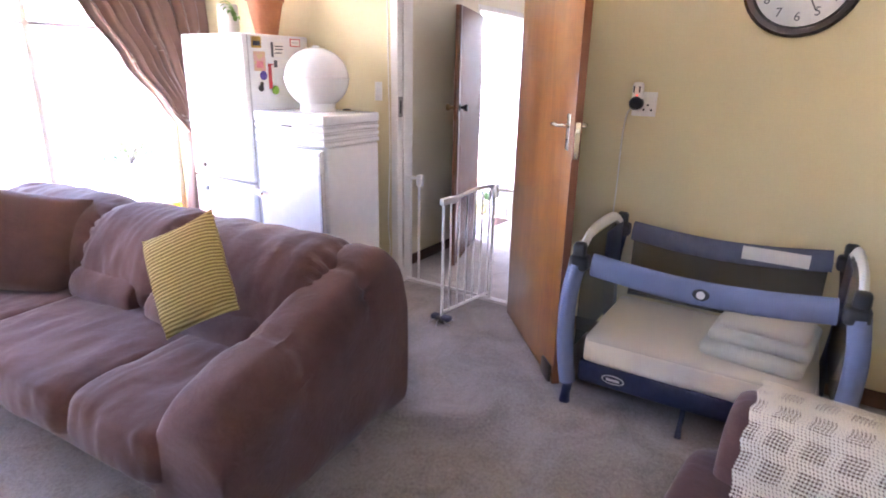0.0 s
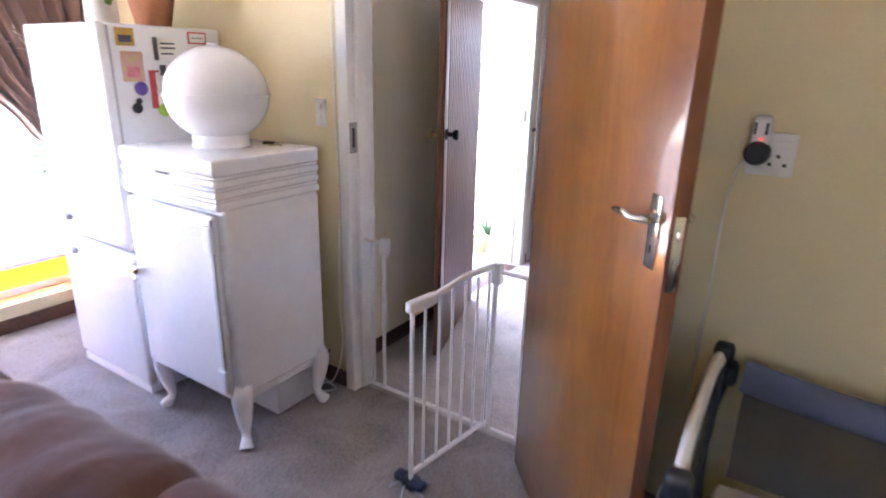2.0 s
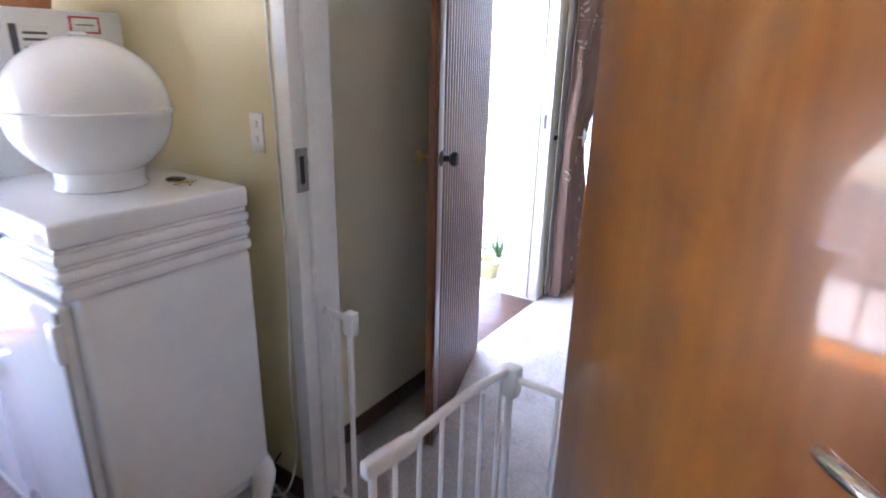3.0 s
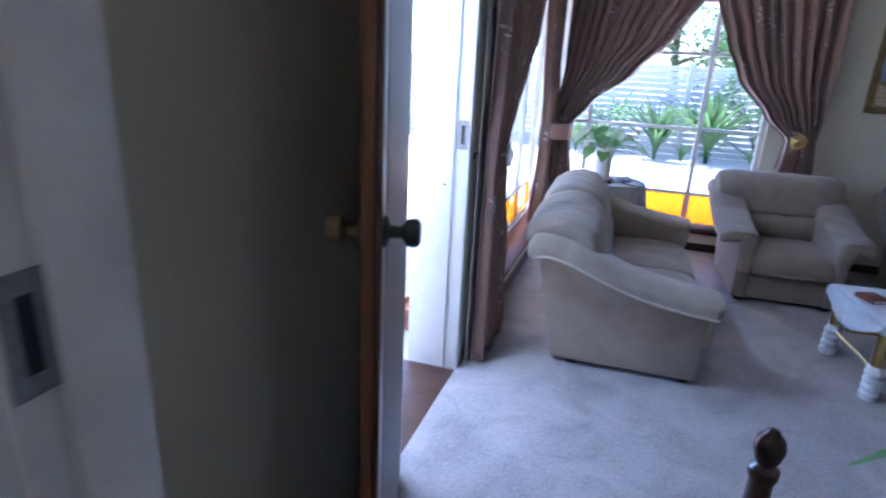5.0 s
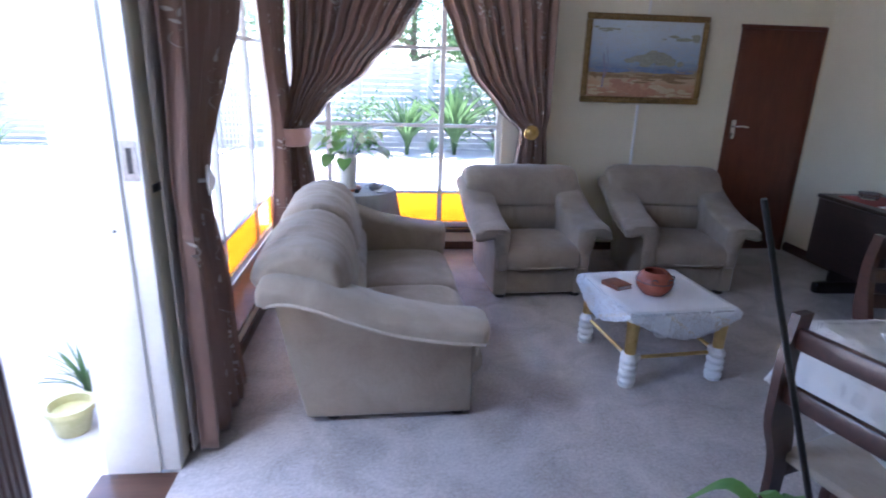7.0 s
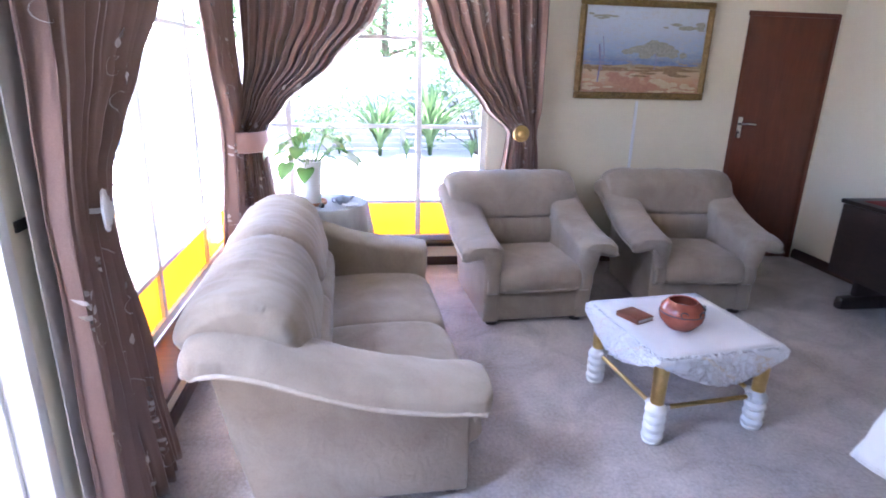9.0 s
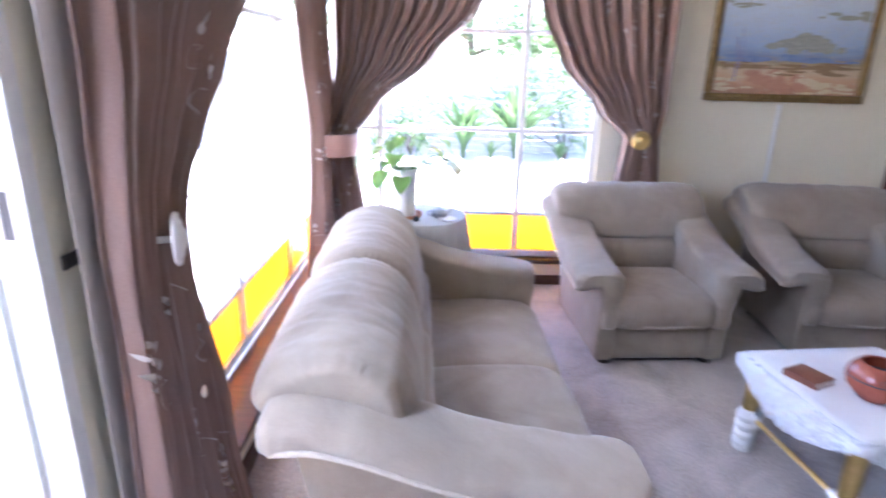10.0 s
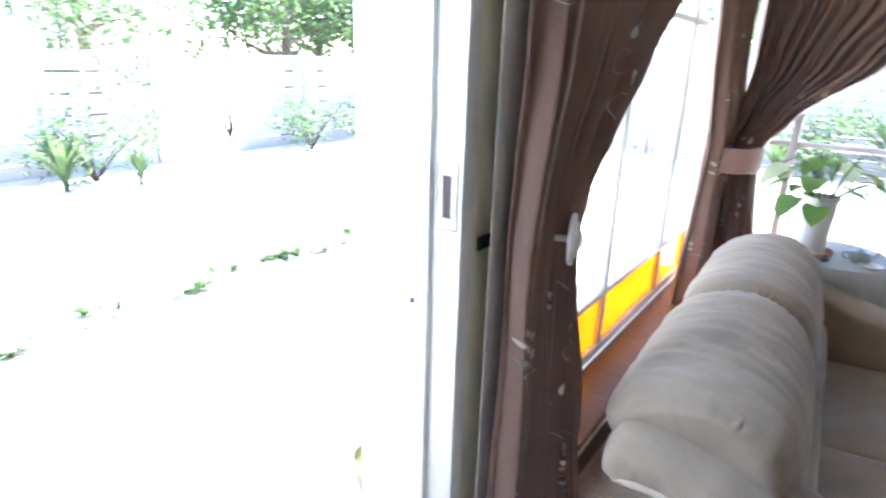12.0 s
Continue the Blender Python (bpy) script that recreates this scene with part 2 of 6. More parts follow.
M["bark"] = mottled("bark", (0.09, 0.06, 0.04), (0.18, 0.13, 0.09), 8, 0.9, 40, 0.5)
M["roof"] = mottled("roof_tiles", (0.16, 0.08, 0.06), (0.24, 0.13, 0.09), 4, 0.8)


# ---- mesh helpers ----
def link_mesh(name, bm, material, smooth=True):
    me = bpy.data.meshes.new(name)
    bmesh.ops.recalc_face_normals(bm, faces=bm.faces)
    bm.to_mesh(me)
    bm.free()
    for f in me.polygons:
        f.use_smooth = smooth
    if smooth:
        me.set_sharp_from_angle(angle=radians(38))
    me.materials.append(material)
    return new(name, me)


def part(name, bm, material, parent=None, label="", smooth=True):
    ob = link_mesh(name, bm, material, smooth)
    if parent is not None:
        ob.parent = parent
    if label:
        ob["label"] = label
    return ob


def thing(name, label, category, m=None, group="", kind=""):
    e = new(name)
    e.empty_display_size = 0.1
    if m is not None:
        e.matrix_world = m
    return tagged(e, label, category, group, kind)


def box(a, b, bevel=0.0, seg=2, bm=None):
    """A box from corner a to corner b with rounded edges."""
    own = bmesh.new()
    bmesh.ops.create_cube(own, size=1.0)
    s = [abs(b[i] - a[i]) for i in range(3)]
    c = [(b[i] + a[i]) / 2 for i in range(3)]
    for v in own.verts:
        v.co = Vector([v.co[i] * s[i] + c[i] for i in range(3)])
    if bevel:
        bmesh.ops.bevel(own, geom=own.edges[:], offset=min(bevel, min(s) * 0.45), segments=seg, affect="EDGES", profile=0.5)
    return merge(bm, own)


def merge(bm, own, m=None):
    if m is not None:
        bmesh.ops.transform(own, matrix=m, verts=own.verts)
    if bm is None:
        return own
    me = bpy.data.meshes.new("tmp")
    own.to_mesh(me)
    own.free()
    bm.from_mesh(me)
    bpy.data.meshes.remove(me)
    return bm


def tube(points, radius, sides=10, bm=None, closed=False, caps=True):
    """A round bar along points; radius is one number or one per point."""
    pts = [Vector(p) for p in points]
    n = len(pts)
    rad = radius if isinstance(radius, (list, tuple)) else [radius] * n
    own = bmesh.new()
    rings, up = [], None
    for i, p in enumerate(pts):
        a = pts[(i - 1) % n] if (i or closed) else p
        b = pts[(i + 1) % n] if (i < n - 1 or closed) else p
        d = (b - a).normalized()
        if up is None:
            up = d.orthogonal().normalized()
        up = (up - d * up.dot(d)).normalized()
        side = d.cross(up)
        rings.append([own.verts.new(p + (up * math.cos(k * math.tau / sides) + side * math.sin(k * math.tau / sides)) * rad[i]) for k in range(sides)])
    for i in range(n if closed else n - 1):
        r0, r1 = rings[i], rings[(i + 1) % n]
        for k in range(sides):
            own.faces.new((r0[k], r0[(k + 1) % sides], r1[(k + 1) % sides], r1[k]))
    if caps and not closed:
        own.faces.new(rings[0][::-1])
        own.faces.new(rings[-1])
    return merge(bm, own)


def lathe(profile, sides=28, bm=None, m=None):
    """A turned body: profile of (radius, z) from bottom to top."""
    own = bmesh.new()
    rings = []
    for r, z in profile:
        rings.append([own.verts.new((max(r, 0.0004) * math.cos(k * math.tau / sides), max(r, 0.0004) * math.sin(k * math.tau / sides), z)) for k in range(sides)])
    for r0, r1 in zip(rings, rings[1:]):
        for k in range(sides):
            own.faces.new((r0[k], r0[(k + 1) % sides], r1[(k + 1) % sides], r1[k]))
    own.faces.new(rings[0][::-1])
    own.faces.new(rings[-1])
    return merge(bm, own, m)


def smooth_loop(pts, n):
    """A closed Catmull-Rom curve through 2D points, n points in all."""
    out, k = [], len(pts)
    for i in range(n):
        u = i * k / n
        j, t = int(u), u - int(u)
        p0, p1, p2, p3 = (Vector(pts[(j + o) % k]) for o in (-1, 0, 1, 2))
        out.append(0.5 * ((2 * p1) + (p2 - p0) * t + (2 * p0 - 5 * p1 + 4 * p2 - p3) * t * t + (3 * p1 - p0 - 3 * p2 + p3) * t ** 3))
    return out


def smooth_line(pts, n):
    """An open Catmull-Rom curve through points, n+1 points."""
    P = [Vector(p) for p in pts]
    P = [2 * P[0] - P[1]] + P + [2 * P[-1] - P[-2]]
    out, k = [], len(P) - 3
    for i in range(n + 1):
        u = min(i * k / n, k - 1e-6)
        j, t = int(u), u - int(u)
        p0, p1, p2, p3 = P[j:j + 4]
        out.append(0.5 * ((2 * p1) + (p2 - p0) * t + (2 * p0 - 5 * p1 + 4 * p2 - p3) * t * t + (3 * p1 - p0 - 3 * p2 + p3) * t ** 3))
    return out


def stuffed(profile, x0, x1, bulge=0.12, n=40, seg=26, crumple=0.006, seed=0.0, edge=0.5, ripple=0.0, gather=0.0):
    """Upholstery: a closed (y, z) profile drawn from x0 to x1, its ends drawn in and rounded, its skin a little crumpled."""
    loop = smooth_loop(profile, n)
    c = sum(loop, Vector((0, 0))) / n
    bm = bmesh.new()
    rings = []
    half = (x1 - x0) / 2
    for i in range(seg + 1):
        u = -math.cos(math.pi * i / seg)
        k = (1 - abs(u) ** (2.0 + 6 * (1 - edge))) ** 0.5 if abs(u) < 1 else 0.0
        k = 1 - bulge * (1 - k) * 2.2
        x = (x0 + x1) / 2 + half * u
        ring = []
        for p in loop:
            q = c + (p - c) * max(k, 0.05)
            w = noise.noise(Vector((x * 9 + seed, q.x * 5, q.y * 5))) * crumple + noise.noise(Vector((x * 24 + seed, q.x * 9, q.y * 9))) * crumple * 0.45
            if ripple:
                r = noise.noise(Vector((x * 12 + seed * 3, q.x * 4.5, q.y * 4.5 + seed)))
                w -= ripple * max(0.0, 1 - abs(r) * 4.0) * (1 - abs(u) ** 6)
            if gather:
                an = math.atan2(q.y - c.y, q.x - c.x)
                near = math.exp(-((1 - abs(u)) * half / 0.055) ** 2 * 0.5) if abs(u) < 1 else 1.0
                w += gather * near * (math.sin(an * 21 + 2.0 * math.sin(an * 5 + seed)) - 0.4)
            d = (q - c).normalized() * w
            ring.append(bm.verts.new((x, q.x + d.x, q.y + d.y)))
        rings.append(ring)
    for r0, r1 in zip(rings, rings[1:]):
        for k in range(n):
            bm.faces.new((r0[k], r0[(k + 1) % n], r1[(k + 1) % n], r1[k]))
    bm.faces.new(rings[0][::-1])
    bm.faces.new(rings[-1])
    return bm


def rounded(a, b, r=0.05, puff=0.0, res=14, crumple=0.0, seed=0.0, power=4.0):
    """A soft block between corners a and b: superellipsoid edges, a puffed middle."""
    own = bmesh.new()
    bmesh.ops.create_cube(own, size=2.0)
    bmesh.ops.subdivide_edges(own, edges=own.edges[:], cuts=res, use_grid_fill=True)
    c = [(a[i] + b[i]) / 2 for i in range(3)]
    h = [(b[i] - a[i]) / 2 for i in range(3)]
    for v in own.verts:
        p = v.co
        q = []
        for i in range(3):
            s = h[i]
            rr = min(r, s)
            q.append(max(-s + rr, min(s - rr, p[i] * s)))
        inner = Vector(q)
        full = Vector([p[i] * h[i] for i in range(3)])
        d = full - inner
        if d.length > 1e-9:
            k = [abs(d[i]) / max(min(r, h[i]), 1e-9) for i in range(3)]
            m = max(k)
            norm = sum(x * x for x in k) ** 0.5
            d = d * (m / norm)
        out = inner + d
        if puff:
            u = (1 - (p[0]) ** 2) * (1 - (p[1]) ** 2)
            out.z += puff * u * (1 if p[2] > 0 else -0.3) * abs(p[2])
        if crumple:
            w = noise.noise(Vector((out.x * 7 + seed, out.y * 7, out.z * 7)))
            w += 0.5 * noise.noise(Vector((out.x * 19 + seed, out.y * 15, out.z * 15)))
            out += full.normalized() * w * crumple
        v.co = out + Vector(c)
    return own


def strip_wall(name, axis, at, thick, spans, z0, z1, material, label):
    """A wall as one mesh: axis 'x' runs along x at y = at..at+thick. spans: solid blocks (u0, u1, z0, z1)."""
    bm = bmesh.new()
    for u0, u1, a, b in spans:
        if axis == "x":
            box((u0, at, a), (u1, at + thick, b), bm=bm)
        else:
            box((at, u0, a), (at + thick, u1, b), bm=bm)
    ob = part(name, bm, material, smooth=False)
    return tagged(ob, label, "wall", kind="structure")


# ---- large structure ----
HIGH = 2.65


def structure(name, bm, material, label, category, smooth=False):
    return tagged(part(name, bm, material, smooth=smooth), label, category, kind="structure")


# floors: one carpet each side of the doorway
structure("floor_a", box((-2.2, -5.2, -0.1), (4.0, 0.065, 0.0)), M["carpet_a"], "grey-brown cut-pile carpet with tread marks", "carpet")
structure("floor_b", box((-0.19, 0.065, -0.1), (4.56, 5.45, 0.0)), M["carpet_b"], "pale mauve-grey carpet, lighter near the door", "carpet")
structure("ceiling", box((-2.5, -5.4, HIGH), (4.8, 5.7, HIGH + 0.12)), M["ceiling"], "plain white painted ceiling", "ceiling")
# unseen roof slab, added as a sun block; eave depth sets what gets in
structure("roof", box((-0.86, 0.3, HIGH + 0.14), (5.4, 6.65, HIGH + 0.3), bm=box((-3.0, -5.9, HIGH + 0.14), (5.4, 0.3, HIGH + 0.3))), M["roof"], "unseen roof slab added to keep sun off the windows", "roof")

# wall between the rooms, with the doorway x 0.0 to 0.93, painted for each room
strip_wall("wall_doorway_a", "x", 0.0, 0.06, [(-2.2, -0.03, 0, HIGH), (0.96, 4.0, 0, HIGH), (-0.03, 0.96, 2.09, HIGH)], 0, HIGH, M["wall_a"], "cream-yellow painted wall with a doorway")
strip_wall("wall_doorway_b", "x", 0.06, 0.07, [(-0.19, -0.03, 0, HIGH), (0.96, 4.56, 0, HIGH), (-0.03, 0.96, 2.09, HIGH)], 0, HIGH, M["wall_b"], "off-white painted wall with a doorway")
# outer wall of the lounge, door y 1.45 to 2.33, window y 2.95 to 5.30
strip_wall("wall_west_b", "y", -0.44, 0.25, [(0.13, 1.41, 0, HIGH), (2.37, 2.80, 0, HIGH), (2.80, 5.30, 0, 0.19), (2.80, 5.30, 2.25, HIGH), (1.41, 2.37, 2.12, HIGH)], 0, HIGH, M["wall_b"], "off-white outer wall with a door and a window")
strip_wall("wall_west_return", "y", -0.44, 0.25, [(5.30, 5.65, 0, 0.19), (5.30, 5.65, 2.25, HIGH)], 0, HIGH, M["wall_b"], "off-white wall corner under the window")
strip_wall("wall_north_b", "x", 5.36, 0.23, [(-0.19, 1.66, 0, 0.17), (-0.19, 1.66, 2.25, HIGH), (1.66, 3.73, 0, HIGH), (4.53, 4.80, 0, HIGH), (3.73, 4.53, 2.06, HIGH)], 0, HIGH, M["wall_b"], "off-white wall with a corner window and a door")
strip_wall("wall_east_b", "y", 4.56, 0.24, [(0.13, 5.36, 0, HIGH)], 0, HIGH, M["wall_b"], "off-white painted end wall")
# outer walls of the sitting room
strip_wall("wall_west_a", "y", -2.45, 0.25, [(-5.2, -4.3, 0, HIGH), (-4.3, -0.22, 0, 0.17), (-4.3, -0.22, 2.3, HIGH), (-0.22, 0.13, 0, HIGH)], 0, HIGH, M["wall_a"], "cream-yellow outer wall with a wide window")
# the opening in this unseen wall is added to let in fill light
strip_wall("wall_south_a", "x", -5.4, 0.2, [(-2.45, 2.5, 0, HIGH), (3.4, 4.2, 0, HIGH), (2.5, 3.4, 0, 1.1), (2.5, 3.4, 2.2, HIGH)], 0, HIGH, M["wall_a"], "unseen cream-yellow wall with an added window opening")
strip_wall("wall_east_a", "y", 4.0, 0.2, [(-5.2, 0.0, 0, HIGH)], 0, HIGH, M["wall_a"], "plain cream-yellow wall")
structure("wall_outside_link", box((-2.45, 0.13, 0), (-0.44, 0.3, HIGH)), M["plaster_out"], "pale plastered outside wall", "wall")


def skirting(name, a, b, h=0.09):
    structure(name, box(a, (b[0], b[1], a[2] + h), 0.006), M["skirting"], "dark-stained timber skirting board", "skirting", True)


skirting("baseboard_doorway_a", (-2.19, -0.018, 0.0), (-0.065, 0.0))
skirting("baseboard_doorway_a_right", (1.03, -0.018, 0.0), (4.0, 0.0))
skirting("baseboard_west_a", (-2.2, -5.2, 0.0), (-2.182, -0.02))
skirting("baseboard_west_b", (-0.19, 0.14, 0.0), (-0.172, 1.36))
skirting("baseboard_west_b_window", (-0.19, 2.45, 0.0), (-0.172, 5.34), 0.08)
skirting("baseboard_north_b", (-0.17, 5.342, 0.0), (3.68, 5.36), 0.075)
skirting("baseboard_north_b_end", (4.545, 5.342, 0.0), (4.56, 5.36), 0.075)
skirting("baseboard_east_b", (4.542, 0.15, 0.0), (4.56, 5.34))

# dark ledge and pale band under the lounge windows
structure("window_ledge_north", box((-0.19, 5.32, 0.17), (1.66, 5.48, 0.205), 0.006), M["black"], "dark painted window ledge", "ledge", True)
structure("window_ledge_west", box((-0.36, 2.80, 0.19), (-0.15, 5.36, 0.22), 0.006), M["skirting"], "dark timber window ledge", "ledge", True)

# doorway frame between the rooms: jamb, rebate and head, white gloss
fr = thing("door_frame_1", "white gloss-painted timber door frame with chips", "door frame", kind="structure")
part("jamb", box((-0.06, -0.022, 0), (0.0, 0.035, 2.06), 0.004, bm=box((-0.045, 0.035, 0), (0.014, 0.142, 2.06), 0.004)), M["white_gloss"], fr)
part("jamb", box((0.95, -0.022, 0), (1.01, 0.035, 2.06), 0.004, bm=box((0.936, 0.035, 0), (0.995, 0.142, 2.06), 0.004)), M["white_gloss"], fr)
part("head", box((-0.06, -0.022, 2.06), (1.01, 0.142, 2.12), 0.004), M["white_gloss"], fr)


def strike_plate(parent, m):
    bm = bmesh.new()
    for a, b in (((-0.026, 0, -0.07), (-0.010, 0.003, 0.07)), ((0.010, 0, -0.07), (0.026, 0.003, 0.07)), ((-0.010, 0, -0.07), (0.010, 0.003, -0.045)), ((-0.010, 0, 0.045), (0.010, 0.003, 0.07))):
        box(a, b, bm=bm)
    p = part("strike_plate", merge(None, bm, m), M["worn_steel"], parent, "worn steel strike plate")
    q = part("strike_slot", merge(None, box((-0.010, -0.002, -0.045), (0.010, 0.001, 0.045)), m), M["black"], parent, "dark latch slot")
    return p, q


strike_plate(fr, Matrix.Translation((0.0, 0.012, 1.33)) @ Matrix.Rotation(radians(-90), 4, "Z"))

# frame of the outer door
fr2 = thing("door_frame_2", "white painted timber frame of the outer door", "door frame", kind="structure")
part("jamb", box((-0.45, 2.33, 0), (-0.185, 2.375, 2.10), 0.004, bm=box((-0.47, 2.315, 0), (-0.26, 2.335, 2.10), 0.003)), M["white_gloss"], fr2)
part("jamb", box((-0.45, 1.405, 0), (-0.185, 1.45, 2.10), 0.004), M["white_gloss"], fr2)
part("head", box((-0.45, 1.405, 2.10), (-0.185, 2.375, 2.15), 0.004), M["white_gloss"], fr2)
part("sill", box((-0.50, 1.45, -0.06), (-0.19, 2.33, -0.008), 0.006), M["skirting"], fr2, "worn dark timber threshold")
strike_plate(fr2, Matrix.Translation((-0.222, 2.33, 1.28)) @ Matrix.Rotation(radians(180), 4, "Z"))
part("bolt_hole", lathe([(0.006, 0), (0.006, 0.002)], 12, m=Matrix.Translation((-0.30, 2.314, 1.03)) @ Matrix.Rotation(radians(90), 4, "X")), M["black"], fr2, "small dark bolt hole")
part("bolt_keeper", box((-0.183, 2.39, 1.155), (-0.176, 2.47, 1.185), 0.002), M["iron"], fr2, "dark iron bolt keeper")

# far door, red-brown, closed
fd = thing("door_2", "closed red-brown timber door with a lever handle", "door", kind="structure")
part("leaf", box((3.765, 5.365, 0.008), (4.495, 5.41, 2.03), 0.003), M["door_red"], fd)
part("frame", box((3.73, 5.352, 0), (3.765, 5.43, 2.06), 0.003, bm=box((4.495, 5.352, 0), (4.53, 5.43, 2.06), 0.003, bm=box((3.72, 5.352, 2.03), (4.52, 5.43, 2.065), 0.003))), M["door_red"], fd)


def lever_handle(parent, m, flip=1):
    """Chrome lever on a long plate; local: plate in xz, facing -y, lever towards +x*flip."""
    p = part("handle_plate", merge(None, box((-0.021, -0.006, -0.085), (0.021, 0, 0.085), 0.004), m), M["chrome"], parent, "worn chrome plate")
    pts = [(0, -0.004, 0.03), (0, -0.04, 0.03), (flip * 0.015, -0.052, 0.03), (flip * 0.05, -0.055, 0.034), (flip * 0.09, -0.05, 0.03), (flip * 0.115, -0.044, 0.026)]
    part("lever", merge(None, tube(smooth_line(pts, 16), [0.011] * 4 + [0.008] * 4 + [0.0095] * 9, 10), m), M["chrome"], parent, "chrome lever")
    part("keyhole", merge(None, box((-0.004, -0.008, -0.05), (0.004, -0.004, -0.03), 0.002), m), M["black"], parent)
    return p


lever_handle(fd, pose(3.81, 5.365, 1.16), 1)

# golden veneer door, standing open into the sitting room
HINGE_A = pose(0.985, -0.025, 0, 0, 0, -48.5)
d1 = thing("door_1", "open golden-brown veneered flush door, scuffed", "door", HINGE_A, kind="structure")
part("leaf", box((0, -0.04, 0.012), (0.94, 0, 2.04), 0.003), M["door_golden"], d1)
part("edge_strip", box((0.94, -0.0395, 0.012), (0.944, -0.0005, 2.04)), M["door_edge"], d1, "darker solid timber edge")
lever_handle(d1, pose(0.882, -0.04, 1.32), -1)
part("lock_face", box((0.942, -0.032, 1.20), (0.9465, -0.008, 1.37), 0.001), M["chrome"], d1, "steel mortice lock face")
part("latch", box((0.944, -0.026, 1.32), (0.956, -0.014, 1.34), 0.002), M["chrome"], d1)
lever_handle(d1, pose(0.882, 0.0, 1.32, 0, 0, 180), 1)
part("kick_plate", box((0.80, -0.06, 0.012), (0.928, -0.041, 0.11), 0.01), M["very_dark_wood"], d1, "dark door stop block")

# weathered slatted outer door, standing open
HINGE_B = pose(-0.155, 1.445, 0, 0, 0, -71)
d3 = thing("door_3", "open brown outer door faced with vertical reeded slats", "door", HINGE_B, kind="structure")
part("leaf", box((0, -0.035, 0.015), (0.96, -0.010, 2.05), 0.003), M["door_edge"], d3)
part("stile", box((0.885, -0.007, 0.015), (0.958, 0.004, 2.05), 0.003), M["door_slat"], d3, "smooth door stile")


def reed(x0, x1):
    """An upright board with rounded edges, proud of the grooves beside it."""
    bm = bmesh.new()
    shape = [(x0, -0.012), (x0, -0.004), (x0 + 0.004, 0.003), (x0 + 0.010, 0.006), (x1 - 0.010, 0.006), (x1 - 0.004, 0.003), (x1, -0.004), (x1, -0.012)]
    rows = [[bm.verts.new((px, py, z)) for px, py in shape] for z in (0.015, 2.05)]
    for i in range(8):
        bm.faces.new((rows[0][i], rows[0][(i + 1) % 8], rows[1][(i + 1) % 8], rows[1][i]))
    bm.faces.new(rows[0][::-1])
    bm.faces.new(rows[1])
    return bm


# dark sheet behind the slats: the grooves' shade put in as colour
part("groove_shade", box((0.002, -0.0115, 0.017), (0.88, -0.009, 2.048)), M["very_dark_wood"], d3, "dark sheet giving the grooves their shade")
for k in range(21):
    x = 0.004 + k * 0.0418
    part("slat", reed(x, x + 0.0318), M["door_slat"], d3)
for s, mat in ((1, M["iron"]), (-1, M["old_brass"])):
    y0 = 0.004 if s > 0 else -0.035
    rot = Matrix.Translation((0.915, y0, 1.31)) @ Matrix.Rotation(radians(-90 * s), 4, "X")
    part("knob", lathe([(0.030, 0.0), (0.032, 0.003), (0.026, 0.008), (0.013, 0.012), (0.011, 0.03), (0.016, 0.036), (0.026, 0.043), (0.028, 0.055), (0.026, 0.064), (0.018, 0.069)], 24, m=rot), mat, d3, "dull brass door knob")


# ---- windows ----
def window(name, label, m, width, z0, z1, bars_x, bars_z, coloured, mull=0.048):
    """Steel window in local xz, glass in the plane y = 0. bars_x: upright positions; bars_z: cross bars; coloured: z ranges of amber glass."""
    w = thing(name, label, "window", m, kind="structure")
    xs, zs = [0.0, *bars_x, width], [z0, *bars_z, z1]
    for a, b, c, d in ((0, z0, width, z0 + mull), (0, z1 - mull, width, z1)):
        part("frame_rail", box((a, -0.022, b), (c, 0.022, d), 0.004), M["white_gloss"], w)
    for a in (0, width - mull):
        part("frame_stile", box((a, -0.0215, z0 + mull), (a + mull, 0.0215, z1 - mull), 0.004), M["white_gloss"], w)
    for bx in bars_x:
        part("mullion", box((bx - mull * 0.45, -0.021, z0 + mull), (bx + mull * 0.45, 0.021, z1 - mull), 0.004), M["white_gloss"], w)
    for i in range(len(xs) - 1):
        for bz in bars_z:
            part("transom", box((xs[i] + mull * 0.46, -0.019, bz - 0.014), (xs[i + 1] - mull * 0.46, 0.019, bz + 0.014), 0.003), M["white_gloss"], w)
        for k in range(len(zs) - 1):
            amber = any(a <= (zs[k] + zs[k + 1]) / 2 <= b for a, b in coloured)
            p = part("pane", box((xs[i] + 0.005, -0.002, zs[k] + 0.005), (xs[i + 1] - 0.005, 0.002, zs[k + 1] - 0.005)), M["glass_yellow" if amber else "glass"], w, "amber glass pane" if amber else "", smooth=False)
            p.visible_shadow = amber
    return w


def burglar_bars(name, m, width, z0, z1, step=0.105):
    g = thing(name, "white-painted steel burglar bars outside the window", "burglar bars", m)
    for z in (z0 + 0.05, (z0 + z1) * 0.42, z1 - 0.3):
        part("cross_bar", box((0, 0.062, z - 0.006), (width, 0.068, z + 0.006)), M["white_gloss"], g)
    n = int(width / step)
    for i in range(1, n + 1):
        part("bar", tube([(i * width / (n + 1), 0.078, z0), (i * width / (n + 1), 0.078, z1)], 0.005, 6), M["white_gloss"], g)
    return g


